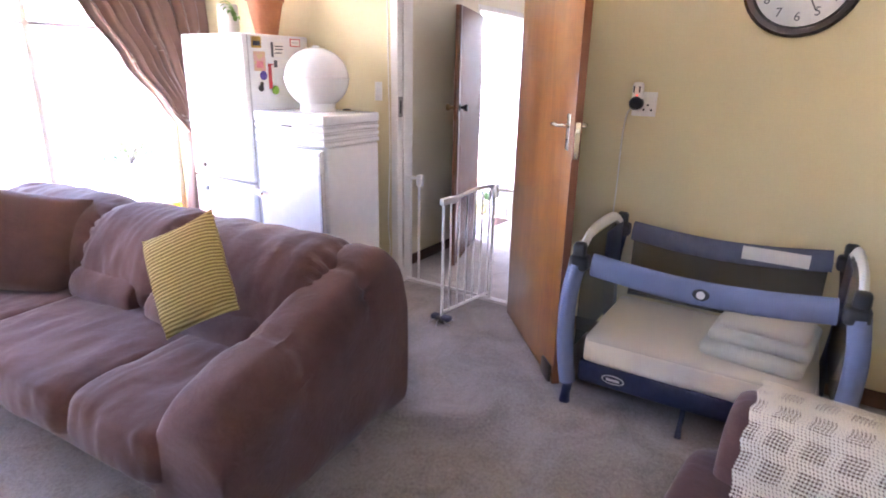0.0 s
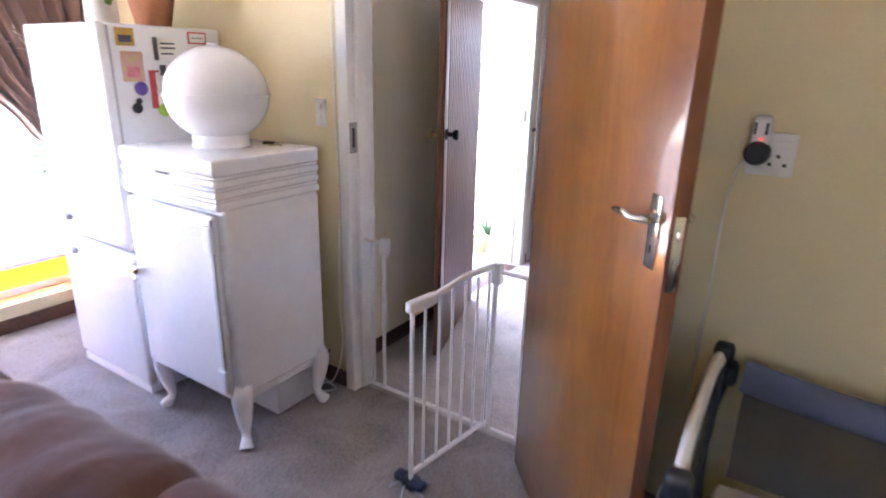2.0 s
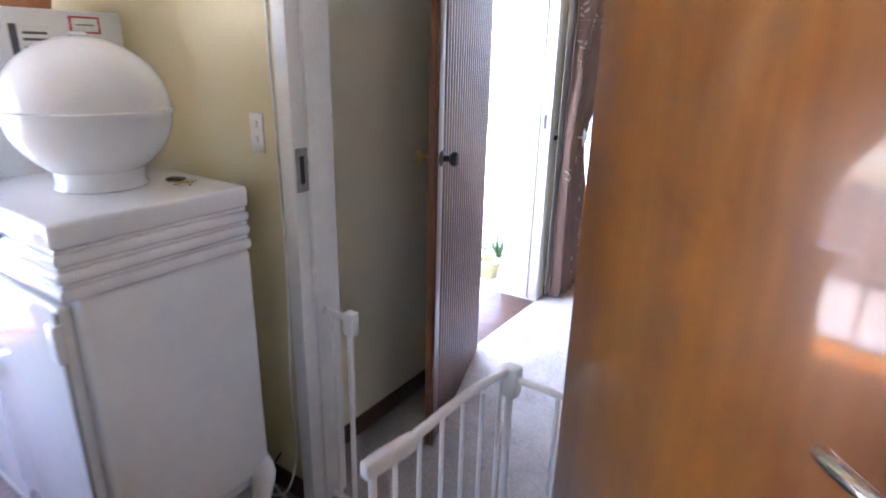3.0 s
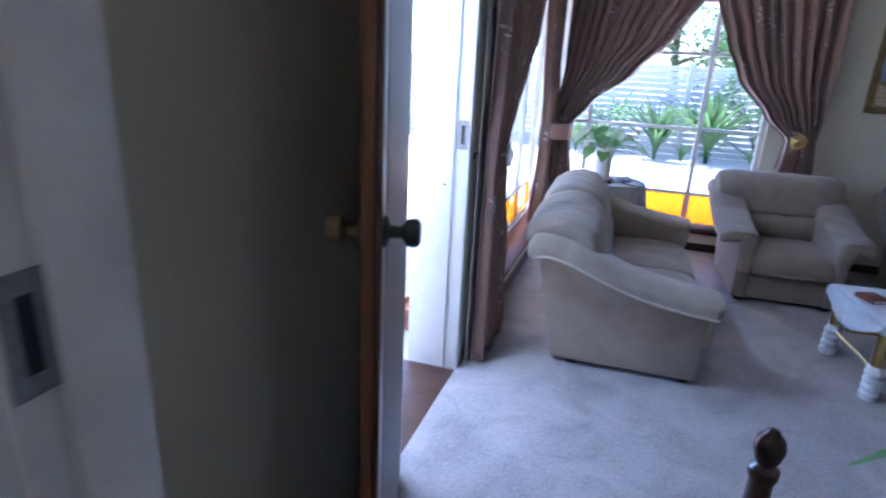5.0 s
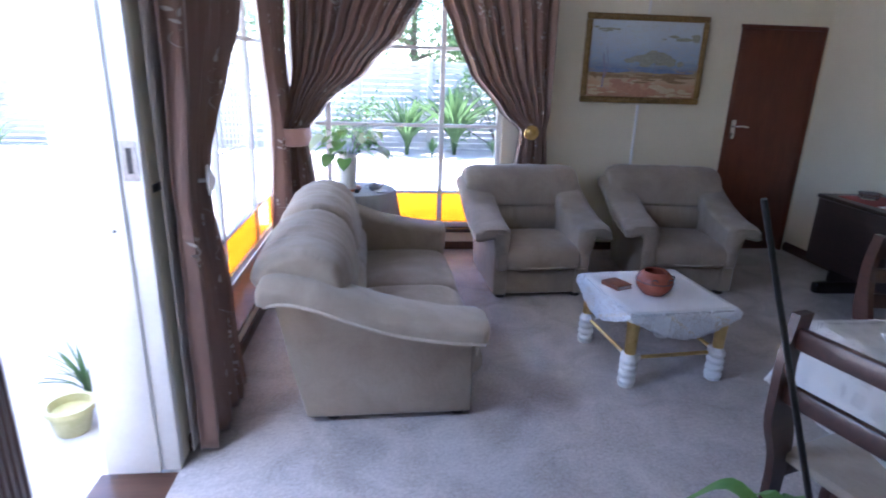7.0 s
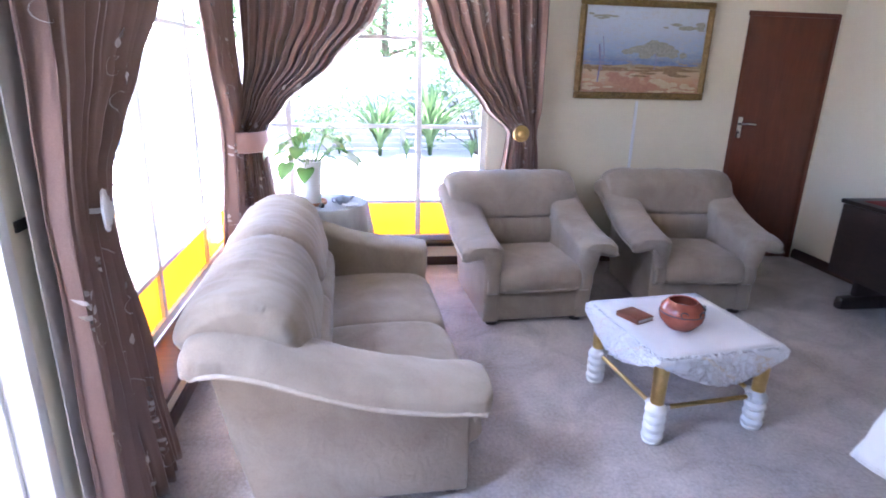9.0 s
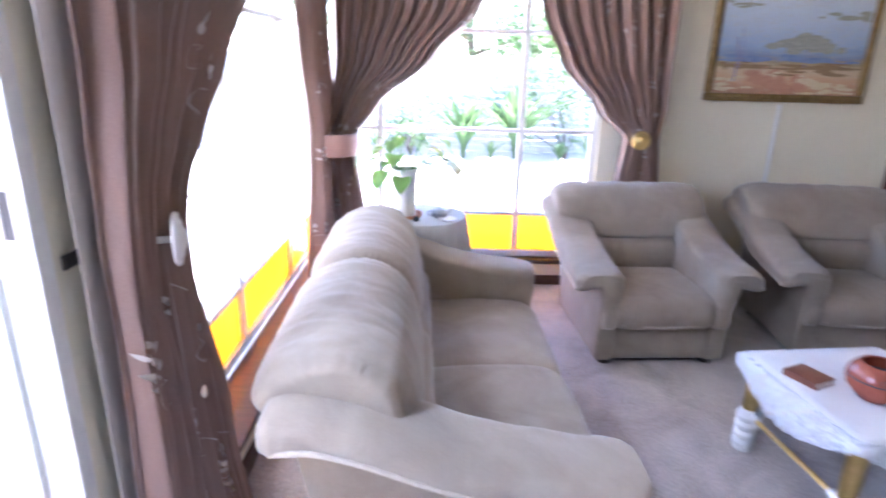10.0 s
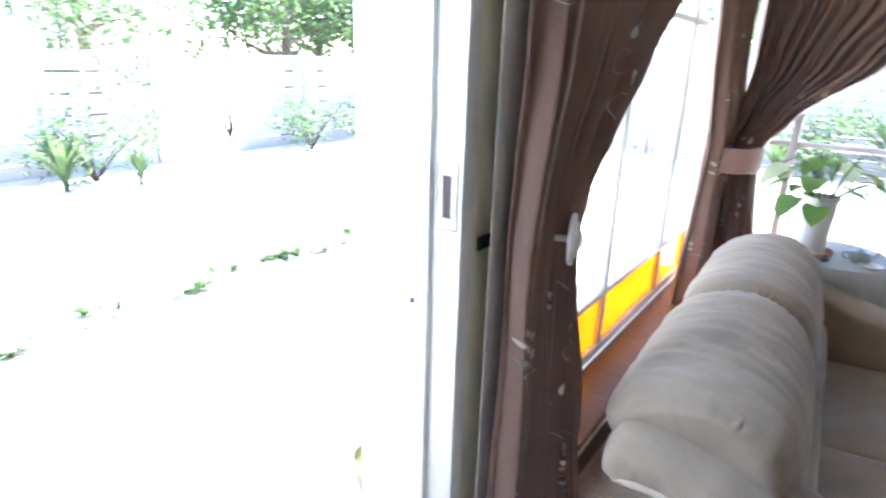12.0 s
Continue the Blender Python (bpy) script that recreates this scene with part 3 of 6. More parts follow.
window("window_1", "white steel corner window with amber lower panes", pose(-0.19, 5.42, 0), 1.85, 0.205, 2.25, (0.32, 1.31), (0.53, 1.13, 1.78), ((0.2, 0.5),))
window("window_2", "white steel side window with amber lower panes", pose(-0.39, 2.80, 0, 0, 0, 90), 2.57, 0.22, 2.25, (0.55, 1.05, 1.95), (0.53, 1.78), ((0.2, 0.5),))
window("window_3", "white steel window with amber lower panes", pose(-2.38, -4.30, 0, 0, 0, 90), 4.08, 0.17, 2.3, (1.0, 2.0, 3.0), (0.36, 1.85), ((0.15, 0.3),))
# unseen window, added only to brighten the sitting room's right-hand side
window("fill_window", "unseen white steel window added to light the sitting room", pose(2.5, -5.3, 0), 0.9, 1.1, 2.2, (0.45,), (1.8,), ())
structure("window_corner_post", box((-0.42, 5.39, 0.19), (-0.36, 5.46, 2.25), 0.004), M["white_gloss"], "white window corner post", "post")
burglar_bars("burglar_bars", pose(-0.15, 5.42, 0), 1.8, 0.24, 0.54)
burglar_bars("burglar_bars", pose(-0.385, 2.82, 0, 0, 0, 90), 2.55, 0.25, 2.2)


# ---- outside ----
structure("ground", box((-90, -60, -0.4), (90, 90, -0.12)), M["paving"], "pale sunlit dry ground and paving", "ground")


def fence_wall(name, m, length, high=1.75, rows=6):
    g = thing(name, "pale precast concrete panel garden wall", "garden wall", m)
    n = int(length / 1.5)
    for i in range(n + 1):
        part("post", box((i * 1.5 - 0.06, -0.07, -0.2), (i * 1.5 + 0.06, 0.07, high + 0.06), 0.01, 1), M["concrete"], g)
    for i in range(n):
        for k in range(rows):
            h = (high + 0.2) / rows
            part("panel", box((i * 1.5 + 0.06, -0.022, -0.2 + k * h), (i * 1.5 + 1.44, 0.022, -0.2 + (k + 1) * h - 0.10 * h), 0.008, 1), M["concrete"], g)
    return g


fence_wall("garden_wall", pose(-8.3, -6.0, 0, 0, 0, 90), 12, 1.55)
fence_wall("garden_wall", pose(-8.5, 7.6, 0, 0, 0, 90), 7.5, 1.55)
fence_wall("garden_wall", pose(-9.0, 13.0, 0), 16.5, 1.75, 16)


def leafy(name, label, m, blades, kind="tuft"):
    g = thing(name, label, "plant", m)
    bm = bmesh.new()
    for k in range(blades):
        a = random.uniform(0, math.tau)
        lean, ln, w = random.uniform(0.15, 0.75), random.uniform(0.55, 1.0), random.uniform(0.03, 0.06)
        rows = []
        for j in range(6):
            t = j / 5
            r = lean * t * t * ln
            z = ln * t * (1 - 0.35 * lean * t)
            c = Vector((math.cos(a) * r, math.sin(a) * r, z))
            s = Vector((-math.sin(a), math.cos(a), 0)) * w * (1 - t) ** 0.6 * (0.4 + t)
            rows.append((bm.verts.new(c - s), bm.verts.new(c + Vector((0, 0, -0.015))), bm.verts.new(c + s)))
        for p, q in zip(rows, rows[1:]):
            bm.faces.new((p[0], p[1], q[1], q[0]))
            bm.faces.new((p[1], p[2], q[2], q[1]))
    part("leaves", bm, M["foliage"], g)
    return g


for x, y, s, n in ((-7.2, 4.2, 0.9, 40), (-7.0, 5.0, 0.7, 30), (-6.5, 9.2, 1.0, 50), (-6.4, 10.2, 0.7, 40), (-6.5, 11.4, 0.8, 40), (1.0, 12.2, 1.5, 60), (2.0, 12.3, 1.7, 90), (-0.6, 12.3, 0.9, 40), (3.4, 12.3, 0.8, 40), (0.2, 12.4, 0.6, 40), (2.8, 12.0, 0.5, 40), (1.5, 11.9, 0.5, 40), (-7.3, 3.0, 0.6, 30)):
    leafy("garden_plant", "green strap-leaved garden plant in the border", pose(x, y, -0.13, 0, 0, x * 77) @ Matrix.Scale(s, 4), n)


def shrub(m, wide, high, leaves, seed):
    """A loose garden shrub: thin stems and many small leaves in uneven clumps."""
    rn = random.Random(seed)
    g = thing("shrub", "loose green garden shrub beside the wall", "shrub", m)
    bm = bmesh.new()
    clumps = [Vector((rn.uniform(-1, 1) * wide, rn.uniform(-1, 1) * wide * 0.6, high * rn.uniform(0.35, 1.0))) for _ in range(14)]
    for k in range(leaves):
        c = rn.choice(clumps) + Vector((rn.gauss(0, wide * 0.22), rn.gauss(0, wide * 0.2), rn.gauss(0, high * 0.13)))
        c.z = max(c.z, 0.04)
        d = Vector((rn.uniform(-1, 1), rn.uniform(-1, 1), rn.uniform(-0.7, 0.5))).normalized()
        s = d.cross(Vector((rn.uniform(-1, 1), rn.uniform(-1, 1), 1))).normalized() * rn.uniform(0.018, 0.032)
        ln = rn.uniform(0.07, 0.13)
        a, b, e, f = (bm.verts.new(p) for p in (c, c + d * ln * 0.5 + s, c + d * ln, c + d * ln * 0.5 - s))
        bm.faces.new((a, b, e))
        bm.faces.new((a, e, f))
    part("leaves", bm, M["foliage"], g)
    for c in clumps[:7]:
        part("stem", tube([(0, 0, 0), (c.x * 0.4, c.y * 0.4, c.z * 0.5), tuple(c)], [0.02, 0.014, 0.006], 6), M["very_dark_wood"], g)
    return g


for k, (x, y, wide, high) in enumerate(((-7.7, 2.2, 0.7, 0.7), (-7.6, 4.7, 0.8, 0.9), (-7.8, 8.6, 0.8, 0.9), (-7.6, 10.2, 0.9, 0.7), (-9.4, 5.2, 1.1, 3.2), (-10.2, 8.5, 1.5, 3.6), (0.0, 12.4, 0.7, 1.0), (3.0, 12.4, 0.8, 1.5), (0.9, 14.2, 1.6, 3.4), (3.3, 14.6, 1.8, 3.6))):
    shrub(pose(x, y, -0.13, 0, 0, k * 50), wide, high, int(420 * (wide + high)), 60 + k)


def tree(name, m, high, seed):
    rnd = random.Random(seed)
    g = thing(name, "leafy green garden tree with an uneven crown", "tree", m)
    bm = bmesh.new()
    tube(smooth_line([(0, 0, -0.1), (0.1, 0.05, high * 0.25), (0, 0.1, high * 0.5), (0.1, 0, high * 0.75)], 10), [0.16 - 0.011 * i for i in range(11)], 8, bm)
    tips = []
    for k in range(9):
        a, z = rnd.uniform(0, math.tau), rnd.uniform(0.35, 0.75) * high
        r = rnd.uniform(0.6, 1.3)
        e = (math.cos(a) * r, math.sin(a) * r, z + rnd.uniform(0.2, 0.9))
        tube(smooth_line([(0.05, 0.05, z), (e[0] * 0.5, e[1] * 0.5, z + 0.2), e], 5), [0.06, 0.05, 0.04, 0.03, 0.02, 0.012], 6, bm)
        tips.append(Vector(e))
    part("trunk", bm, M["bark"], g)
    vs, fs = [], []
    for k in range(3600):
        c = tips[k % len(tips)] + Vector((rnd.gauss(0, 0.42), rnd.gauss(0, 0.42), rnd.gauss(0.1, 0.36)))
        u = Vector((rnd.uniform(-1, 1), rnd.uniform(-1, 1), rnd.uniform(-0.6, 0.6))).normalized()
        w = u.orthogonal().normalized()
        s = rnd.uniform(0.05, 0.10)
        i = len(vs)
        vs += [c - u * s, c + w * s * 0.5, c + u * s, c - w * s * 0.5]
        fs.append((i, i + 1, i + 2, i + 3))
    me = bpy.data.meshes.new("crown")
    me.from_pydata(vs, [], fs)
    me.materials.append(M["foliage"])
    crown = new("crown", me)
    crown.parent = g
    return g


for i, (x, y, hgt) in enumerate(((-9.6, 9.5, 4.2), (-10.5, 12.5, 5.0), (-11.5, 6.5, 4.6), (-10.0, 11.0, 3.8), (3.4, 13.9, 3.6), (5.4, 14.8, 4.6), (-1.5, 15.0, 4.4), (1.2, 15.2, 4.8), (-12.0, 15.0, 5.2))):
    tree("garden_tree", pose(x, y, -0.13, 0, 0, i * 50), hgt, i + 3)


def far_house(m):
    g = thing("neighbour_house", "neighbour's house with a blue-grey roof beyond the wall", "house", m)
    part("wall", box((-2.5, -2.9, -0.2), (2.5, 2.9, 1.75)), M["plaster_out"], g)
    bm = bmesh.new()
    lo = [bm.verts.new(v) for v in ((-3.0, -3.4, 1.75), (3.0, -3.4, 1.75), (3.0, 3.4, 1.75), (-3.0, 3.4, 1.75))]
    hi = [bm.verts.new(v) for v in ((-0.1, -1.6, 2.75), (0.1, -1.6, 2.75), (0.1, 1.6, 2.75), (-0.1, 1.6, 2.75))]
    for k in range(4):
        bm.faces.new((lo[k], lo[(k + 1) % 4], hi[(k + 1) % 4], hi[k]))
    bm.faces.new(hi)
    bm.faces.new(lo[::-1])
    part("roof", bm, mottled("roof_blue_grey", (0.05, 0.07, 0.10), (0.09, 0.12, 0.16), 3, 0.7), g, "blue-grey sheet roof")
    for y in (-1.6, 1.2):
        w = part("window", box((2.49, y, 0.7), (2.53, y + 1.0, 1.5), 0.01), M["black"], g, "dark window")
        part("frame", box((2.5, y - 0.05, 0.64), (2.56, y + 1.05, 0.7), 0.01), M["white_gloss"], w)
    return g


far_house(pose(-17.5, 5.6, 0))


# ---- lounge seating ----
def arm_pad(crest, s, cx, half, seed):
    """A stuffed pad drawn along a (y, z) crest line: domed on top, flat below, its outer lip hanging lower; s is its outer side."""
    n, nn = len(crest) - 1, 40
    bm = bmesh.new()
    rings = []
    for i, p in enumerate(crest):
        t = i / n
        end = min(1.0, (i + 0.25) / 9.0) ** 0.5 * min(1.0, (n - i + 0.35) / 4.0) ** 0.42
        wide, high = half * (0.60 + 0.40 * end), (0.116 - 0.026 * t) * (0.35 + 0.65 * end)
        ring = []
        for k in range(nn):
            an = math.tau * k / nn
            c, q = math.cos(an), math.sin(an)
            c, q = math.copysign(abs(c) ** 0.62, c), math.copysign(abs(q) ** (0.85 if q > 0 else 0.5), q)
            lip, inside = max(0.0, c), max(0.0, -c)
            deep = (p.y - 0.36) * (0.55 + 0.45 * end) * max(0.0, -q) ** 1.5 * min(1.0, inside * 1.15) * min(1.0, max(0.0, (0.78 - p.x) / 0.25))
            low = max(0.0, -q) * lip
            w = 0.006 * noise.noise(Vector((p.x * 8 + seed, an * 1.2, seed)))
            pleat = noise.noise(Vector((p.x * 34 + seed * 2 + 0.8 * math.sin(an), seed, 4.0)))
            w -= 0.0055 * max(0.0, 0.35 - abs(pleat)) / 0.35 * lip * max(0.0, 1.0 - abs(q + 0.15))
            ring.append(bm.verts.new((s * (cx + c * (wide + w)), p.x, p.y - high * 0.5 + q * high * 0.5 - (0.022 * low + 0.014 * lip * lip) * min(1.0, t * 5) - deep + (w if q > 0 else 0))))
        rings.append(ring)
    for r0, r1 in zip(rings, rings[1:]):
        for k in range(nn):
            bm.faces.new((r0[k], r0[(k + 1) % nn], r1[(k + 1) % nn], r1[k]))
    bm.faces.new(rings[0])
    bm.faces.new(rings[-1][::-1])
    return bm


def arm_flap(s, cx):
    """The tongue that hangs over the front of an arm, tapering to a rounded point beside the seat."""
    bm = bmesh.new()
    rings = []
    for i in range(17):
        t = i / 16
        z, w, d = 0.515 - 0.27 * t, 0.055 * (1 - t ** 1.7) ** 0.6 + 0.003, 0.022 * (1 - 0.5 * t)
        y, x = -0.030 + 0.014 * t, cx - 0.028 * t
        rings.append([bm.verts.new((s * (x + w * math.cos(math.tau * k / 16)), y - d * math.sin(math.tau * k / 16), z)) for k in range(16)])
    for r0, r1 in zip(rings, rings[1:]):
        for k in range(16):
            bm.faces.new((r0[k], r0[(k + 1) % 16], r1[(k + 1) % 16], r1[k]))
    bm.faces.new(rings[0])
    bm.faces.new(rings[-1][::-1])
    return bm


def lounge_seat(name, label, category, m, seats, width, group=""):
    """Taupe upholstered seat. Local: faces -y, the base's front at y = 0, centred on x."""
    g = thing(name, label, category, m, group)
    hw = width / 2
    fab = M["sofa_b"]
    inner, side = hw - 0.235, hw - 0.155
    # plinth and back panel
    part("base", rounded((-side + 0.03, 0.012, 0.03), (side - 0.03, 0.74, 0.25), 0.02, 0, 8), fab, g)
    bp = [(0.58, 0.06), (0.70, 0.06), (0.76, 0.30), (0.83, 0.58), (0.86, 0.68), (0.80, 0.68), (0.64, 0.36)]
    part("back_panel", stuffed(bp, -side + 0.02, side - 0.02, 0.02, 30, 10, 0.001), fab, g)
    crest = smooth_line([(0.955, 0.715), (0.92, 0.770), (0.84, 0.785), (0.72, 0.755), (0.55, 0.685), (0.36, 0.618), (0.16, 0.578), (0.03, 0.562), (-0.045, 0.548)], 64)
    for s in (-1, 1):
        sp = [(0.0, 0.03), (0.78, 0.03), (0.84, 0.30), (0.91, 0.66), (0.70, 0.64), (0.40, 0.53), (0.0, 0.47)]
        bm = bmesh.new()
        a, b = s * side, s * (side - 0.10)
        ring = [[bm.verts.new((xx, y, z)) for y, z in sp] for xx in (a, b)]
        for k in range(len(sp)):
            bm.faces.new((ring[0][k], ring[0][(k + 1) % 7], ring[1][(k + 1) % 7], ring[1][k]))
        bm.faces.new(ring[0])
        bm.faces.new(ring[1][::-1])
        bmesh.ops.bevel(bm, geom=bm.edges[:], offset=0.014, segments=3, affect="EDGES", profile=0.5)
        part("side_panel", bm, fab, g)
        arm = part("arm_pad", arm_pad(crest, s, hw - 0.132, 0.130, s * 3 + width), fab, g)
        edge = [(s * (hw - 0.006 - 0.02 * max(0, 5 - i) / 5), p.x, p.y - 0.116 + 0.026 * i / 54) for i, p in enumerate(crest[8:62])]
        part("piping", tube(edge, 0.0085, 8), M["piping"], arm, "taupe corded piping")
        part("arm_flap", arm_flap(s, hw - 0.185), fab, arm, "tapered tongue over the arm front")
        ip = [(0.0, 0.22), (-0.010, 0.42), (0.06, 0.50), (0.30, 0.53), (0.58, 0.62), (0.68, 0.56), (0.62, 0.24)]
        ia, ib = sorted((s * (hw - 0.17), s * (hw - 0.247)))
        part("inner_arm", stuffed(ip, ia, ib, 0.03, 40, 12, 0.003, s + width, 0.2), fab, g)
    # cushions
    cw = 2 * inner / seats
    for i in range(seats):
        x0, x1 = -inner + i * cw, -inner + (i + 1) * cw
        cp = [(-0.045, 0.25), (-0.05, 0.33), (0.03, 0.395), (0.35, 0.405), (0.62, 0.37), (0.62, 0.25), (0.3, 0.23), (0.02, 0.225)]
        cu = part("seat_cushion", stuffed(cp, x0 - 0.004, x1 + 0.004, 0.09, 48, 36, 0.005, i * 3.1 + width, 0.25, 0.0012), fab, g)
        rim = smooth_line([(x0 + 0.03, -0.035, 0.262), ((x0 + x1) / 2, -0.052, 0.252), (x1 - 0.03, -0.035, 0.262)], 12)
        part("piping", tube(rim, 0.006, 6), M["piping"], cu, "taupe corded piping")
        lp = [(0.55, 0.37), (0.505, 0.46), (0.53, 0.555), (0.66, 0.59), (0.75, 0.52), (0.68, 0.40)]
        part("lumbar_cushion", stuffed(lp, x0 - 0.01, x1 + 0.01, 0.09, 36, 26, 0.004, i * 5.3 + width, 0.3), fab, g)
        wide = 0.145 if seats > 1 else 0.19
        a = x0 - (wide if i == 0 else 0.004)
        b = x1 + (wide if i == seats - 1 else 0.004)
        tp = [(0.560, 0.575), (0.555, 0.66), (0.60, 0.79), (0.70, 0.862), (0.82, 0.872), (0.94, 0.825), (1.0, 0.75), (0.97, 0.695), (0.78, 0.67)]
        part("head_cushion", stuffed(tp, a, b, 0.155 if seats > 1 else 0.19, 80, 110, 0.007, i * 7.7 + width, 0.12, 0.0024 if seats > 1 else 0.0012, 0.0030), fab, g)
    for sx in (-1, 1):
        for yy in (0.06, 0.66):
            part("foot", lathe([(0.038, 0.0), (0.043, 0.01), (0.040, 0.035)], 16, m=Matrix.Translation((sx * (side - 0.07), yy, 0))), M["very_dark_wood"], g, "dark round wooden foot")
    return g


lounge_seat("two_seater_sofa", "taupe woven two-seater sofa with padded sloping arms", "sofa", pose(1.04, 3.43, 0, 0, 0, 92), 2, 1.86, "taupe lounge suite")
lounge_seat("armchair", "taupe woven armchair beside the corner window", "armchair", pose(1.785, 4.15, 0, 0, 0, 3), 1, 1.03, "taupe lounge suite")
lounge_seat("armchair", "taupe woven armchair in front of the red-brown door", "armchair", pose(2.94, 4.21, 0, 0, 0, -5), 1, 1.03, "taupe lounge suite")


# ---- curtains ----
def curtain(name, label, m, keys, tie_z, folds, depth, rows=60, cols=150, thick=0.003, flip=1, lining=False):
    """Cloth in local x (along the wall) and z, folds in y. keys: (z, x_left, x_right, fold depth) from top to hem."""
    g = thing(name, label, "curtain", m)
    keys = sorted(keys)
    bm = bmesh.new()
    uvl = bm.loops.layers.uv.new("uv")
    zs = [keys[0][0] + (keys[-1][0] - keys[0][0]) * j / rows for j in range(rows + 1)]

    def at(z):
        for k0, k1 in zip(keys, keys[1:]):
            if z <= k1[0]:
                t = (z - k0[0]) / (k1[0] - k0[0])
                t2 = t * t * (3 - 2 * t)
                return [k0[i] + (k1[i] - k0[i]) * (t * 0.5 + t2 * 0.5) for i in (1, 2, 3)]
        return keys[-1][1:]
    grid = []
    for z in zs:
        a, b, d = at(z)
        row = []
        for i in range(cols + 1):
            u = i / cols
            ph = u * folds * math.tau + 0.4 * math.sin(u * 9.0 + folds) + 0.25 * math.sin(z * 2.2 + u * 5)
            y = d * (math.sin(ph) + 0.28 * math.sin(2.3 * ph + 1.3)) + 0.012 * noise.noise(Vector((u * 7, z * 2.5, folds))) + d * 0.45 * noise.noise(Vector((u * folds * 2.1, z * 1.1, folds)))
            xx = a + (b - a) * u + d * 0.25 * math.cos(ph) * (0.3 + 0.7 * math.sin(math.pi * u))
            zz = z + (0.012 * math.sin(ph) if z == zs[0] else 0)
            row.append(bm.verts.new((xx, y, zz)))
        grid.append(row)
    for j in range(rows):
        for i in range(cols):
            f = bm.faces.new((grid[j][i], grid[j][i + 1], grid[j + 1][i + 1], grid[j + 1][i]))
            for lp, (ii, jj) in zip(f.loops, ((i, j), (i + 1, j), (i + 1, j + 1), (i, j + 1))):
                lp[uvl].uv = (ii / cols * folds * 0.16, zs[jj])
    ob = part("cloth", bm, M["curtain"], g)

    def surf(u, z):
        """A place on the cloth, a hair in front of its room side."""
        def raw(u, z):
            u, z = min(max(u, 0.001), 0.999), min(max(z, zs[0]), zs[-1])
            a, b, d = at(z)
            ph = u * folds * math.tau + 0.4 * math.sin(u * 9.0 + folds) + 0.25 * math.sin(z * 2.2 + u * 5)
            y = d * (math.sin(ph) + 0.28 * math.sin(2.3 * ph + 1.3)) + 0.012 * noise.noise(Vector((u * 7, z * 2.5, folds))) + d * 0.45 * noise.noise(Vector((u * folds * 2.1, z * 1.1, folds)))
            return Vector((a + (b - a) * u + d * 0.25 * math.cos(ph) * (0.3 + 0.7 * math.sin(math.pi * u)), y, z))
        p = raw(u, z)
        n = (raw(u + 0.002, z) - p).cross(raw(u, z + 0.004) - p)
        n = n.normalized() if n.length > 1e-9 else Vector((0, -1, 0))
        if n.y > 0:
            n = -n
        return p + n * 0.009

    rnd = random.Random(int(folds * 7 + keys[0][1] * 100))
    emb = bmesh.new()
    cloth_w = folds * 0.17
    for k in range(int(cloth_w * 34)):
        u0, z0, lean = rnd.uniform(0.03, 0.97), rnd.uniform(zs[0] + 0.1, zs[-1] - 0.1), rnd.uniform(-0.7, 0.7)
        ph = u0 * folds * math.tau + 0.4 * math.sin(u0 * 9.0 + folds) + 0.25 * math.sin(z0 * 2.2 + u0 * 5)
        if math.sin(ph) > 0.35:
            continue
        for j in range(rnd.choice((1, 3, 4, 5))):
            an = lean + (0.75 if j % 2 else -0.75) + rnd.uniform(-0.2, 0.2)
            ox, oz = math.sin(lean) * j * 0.022, math.cos(lean) * j * 0.022
            ln, wd = rnd.uniform(0.028, 0.044), rnd.uniform(0.006, 0.009)
            rim = []
            for q in range(7):
                t = q / 6
                rim.append((ln * t, wd * math.sin(math.pi * t ** 0.8)))
            rim += [(ln * (1 - q / 6), -wd * math.sin(math.pi * (1 - q / 6) ** 0.8)) for q in range(1, 6)]
            vs = [emb.verts.new(surf(u0 + (ox + x * math.sin(an) + y * math.cos(an)) / cloth_w, z0 + oz + x * math.cos(an) - y * math.sin(an))) for x, y in rim]
            emb.faces.new(vs)
        if rnd.random() < 0.6:
            pts, r = [], rnd.uniform(0.035, 0.06)
            for q in range(15):
                th = q * 0.42
                rr = r * (1 - q / 20)
                pts.append((rr * math.cos(th + lean), -0.06 + rr * math.sin(th + lean)))
            prev = None
            for x, y in pts:
                pair = (emb.verts.new(surf(u0 + (x - 0.0011) / cloth_w, z0 + y)), emb.verts.new(surf(u0 + (x + 0.0011) / cloth_w, z0 + y + 0.0016)))
                if prev:
                    emb.faces.new((prev[0], prev[1], pair[1], pair[0]))
                prev = pair
    tagged(part("embroidery", emb, M["thread"], g, "pale embroidered leaves and curls"), kind="stuff")
    sol = ob.modifiers.new("thickness", "SOLIDIFY")
    sol.thickness = thick
    return g


def tie_band(parent, x, z, w, d, h=0.10, y=0.0):
    """Cloth band round the gathered curtain."""
    bm = bmesh.new()
    n = 40
    rings = []
    for zz, k in ((z - h / 2, 0.97), (z - h / 2 + 0.008, 1.0), (z, 1.03), (z + h / 2 - 0.008, 1.0), (z + h / 2, 0.97)):
        rings.append([bm.verts.new((x + math.cos(math.tau * i / n) * w * k, y + math.sin(math.tau * i / n) * d * k, zz)) for i in range(n)])
    for r0, r1 in zip(rings, rings[1:]):
        for i in range(n):
            bm.faces.new((r0[i], r0[(i + 1) % n], r1[(i + 1) % n], r1[i]))
    ob = part("tie_band", bm, M["satin"], parent, "matching cloth tie-back")
    ob.modifiers.new("thickness", "SOLIDIFY").thickness = 0.006
    return ob


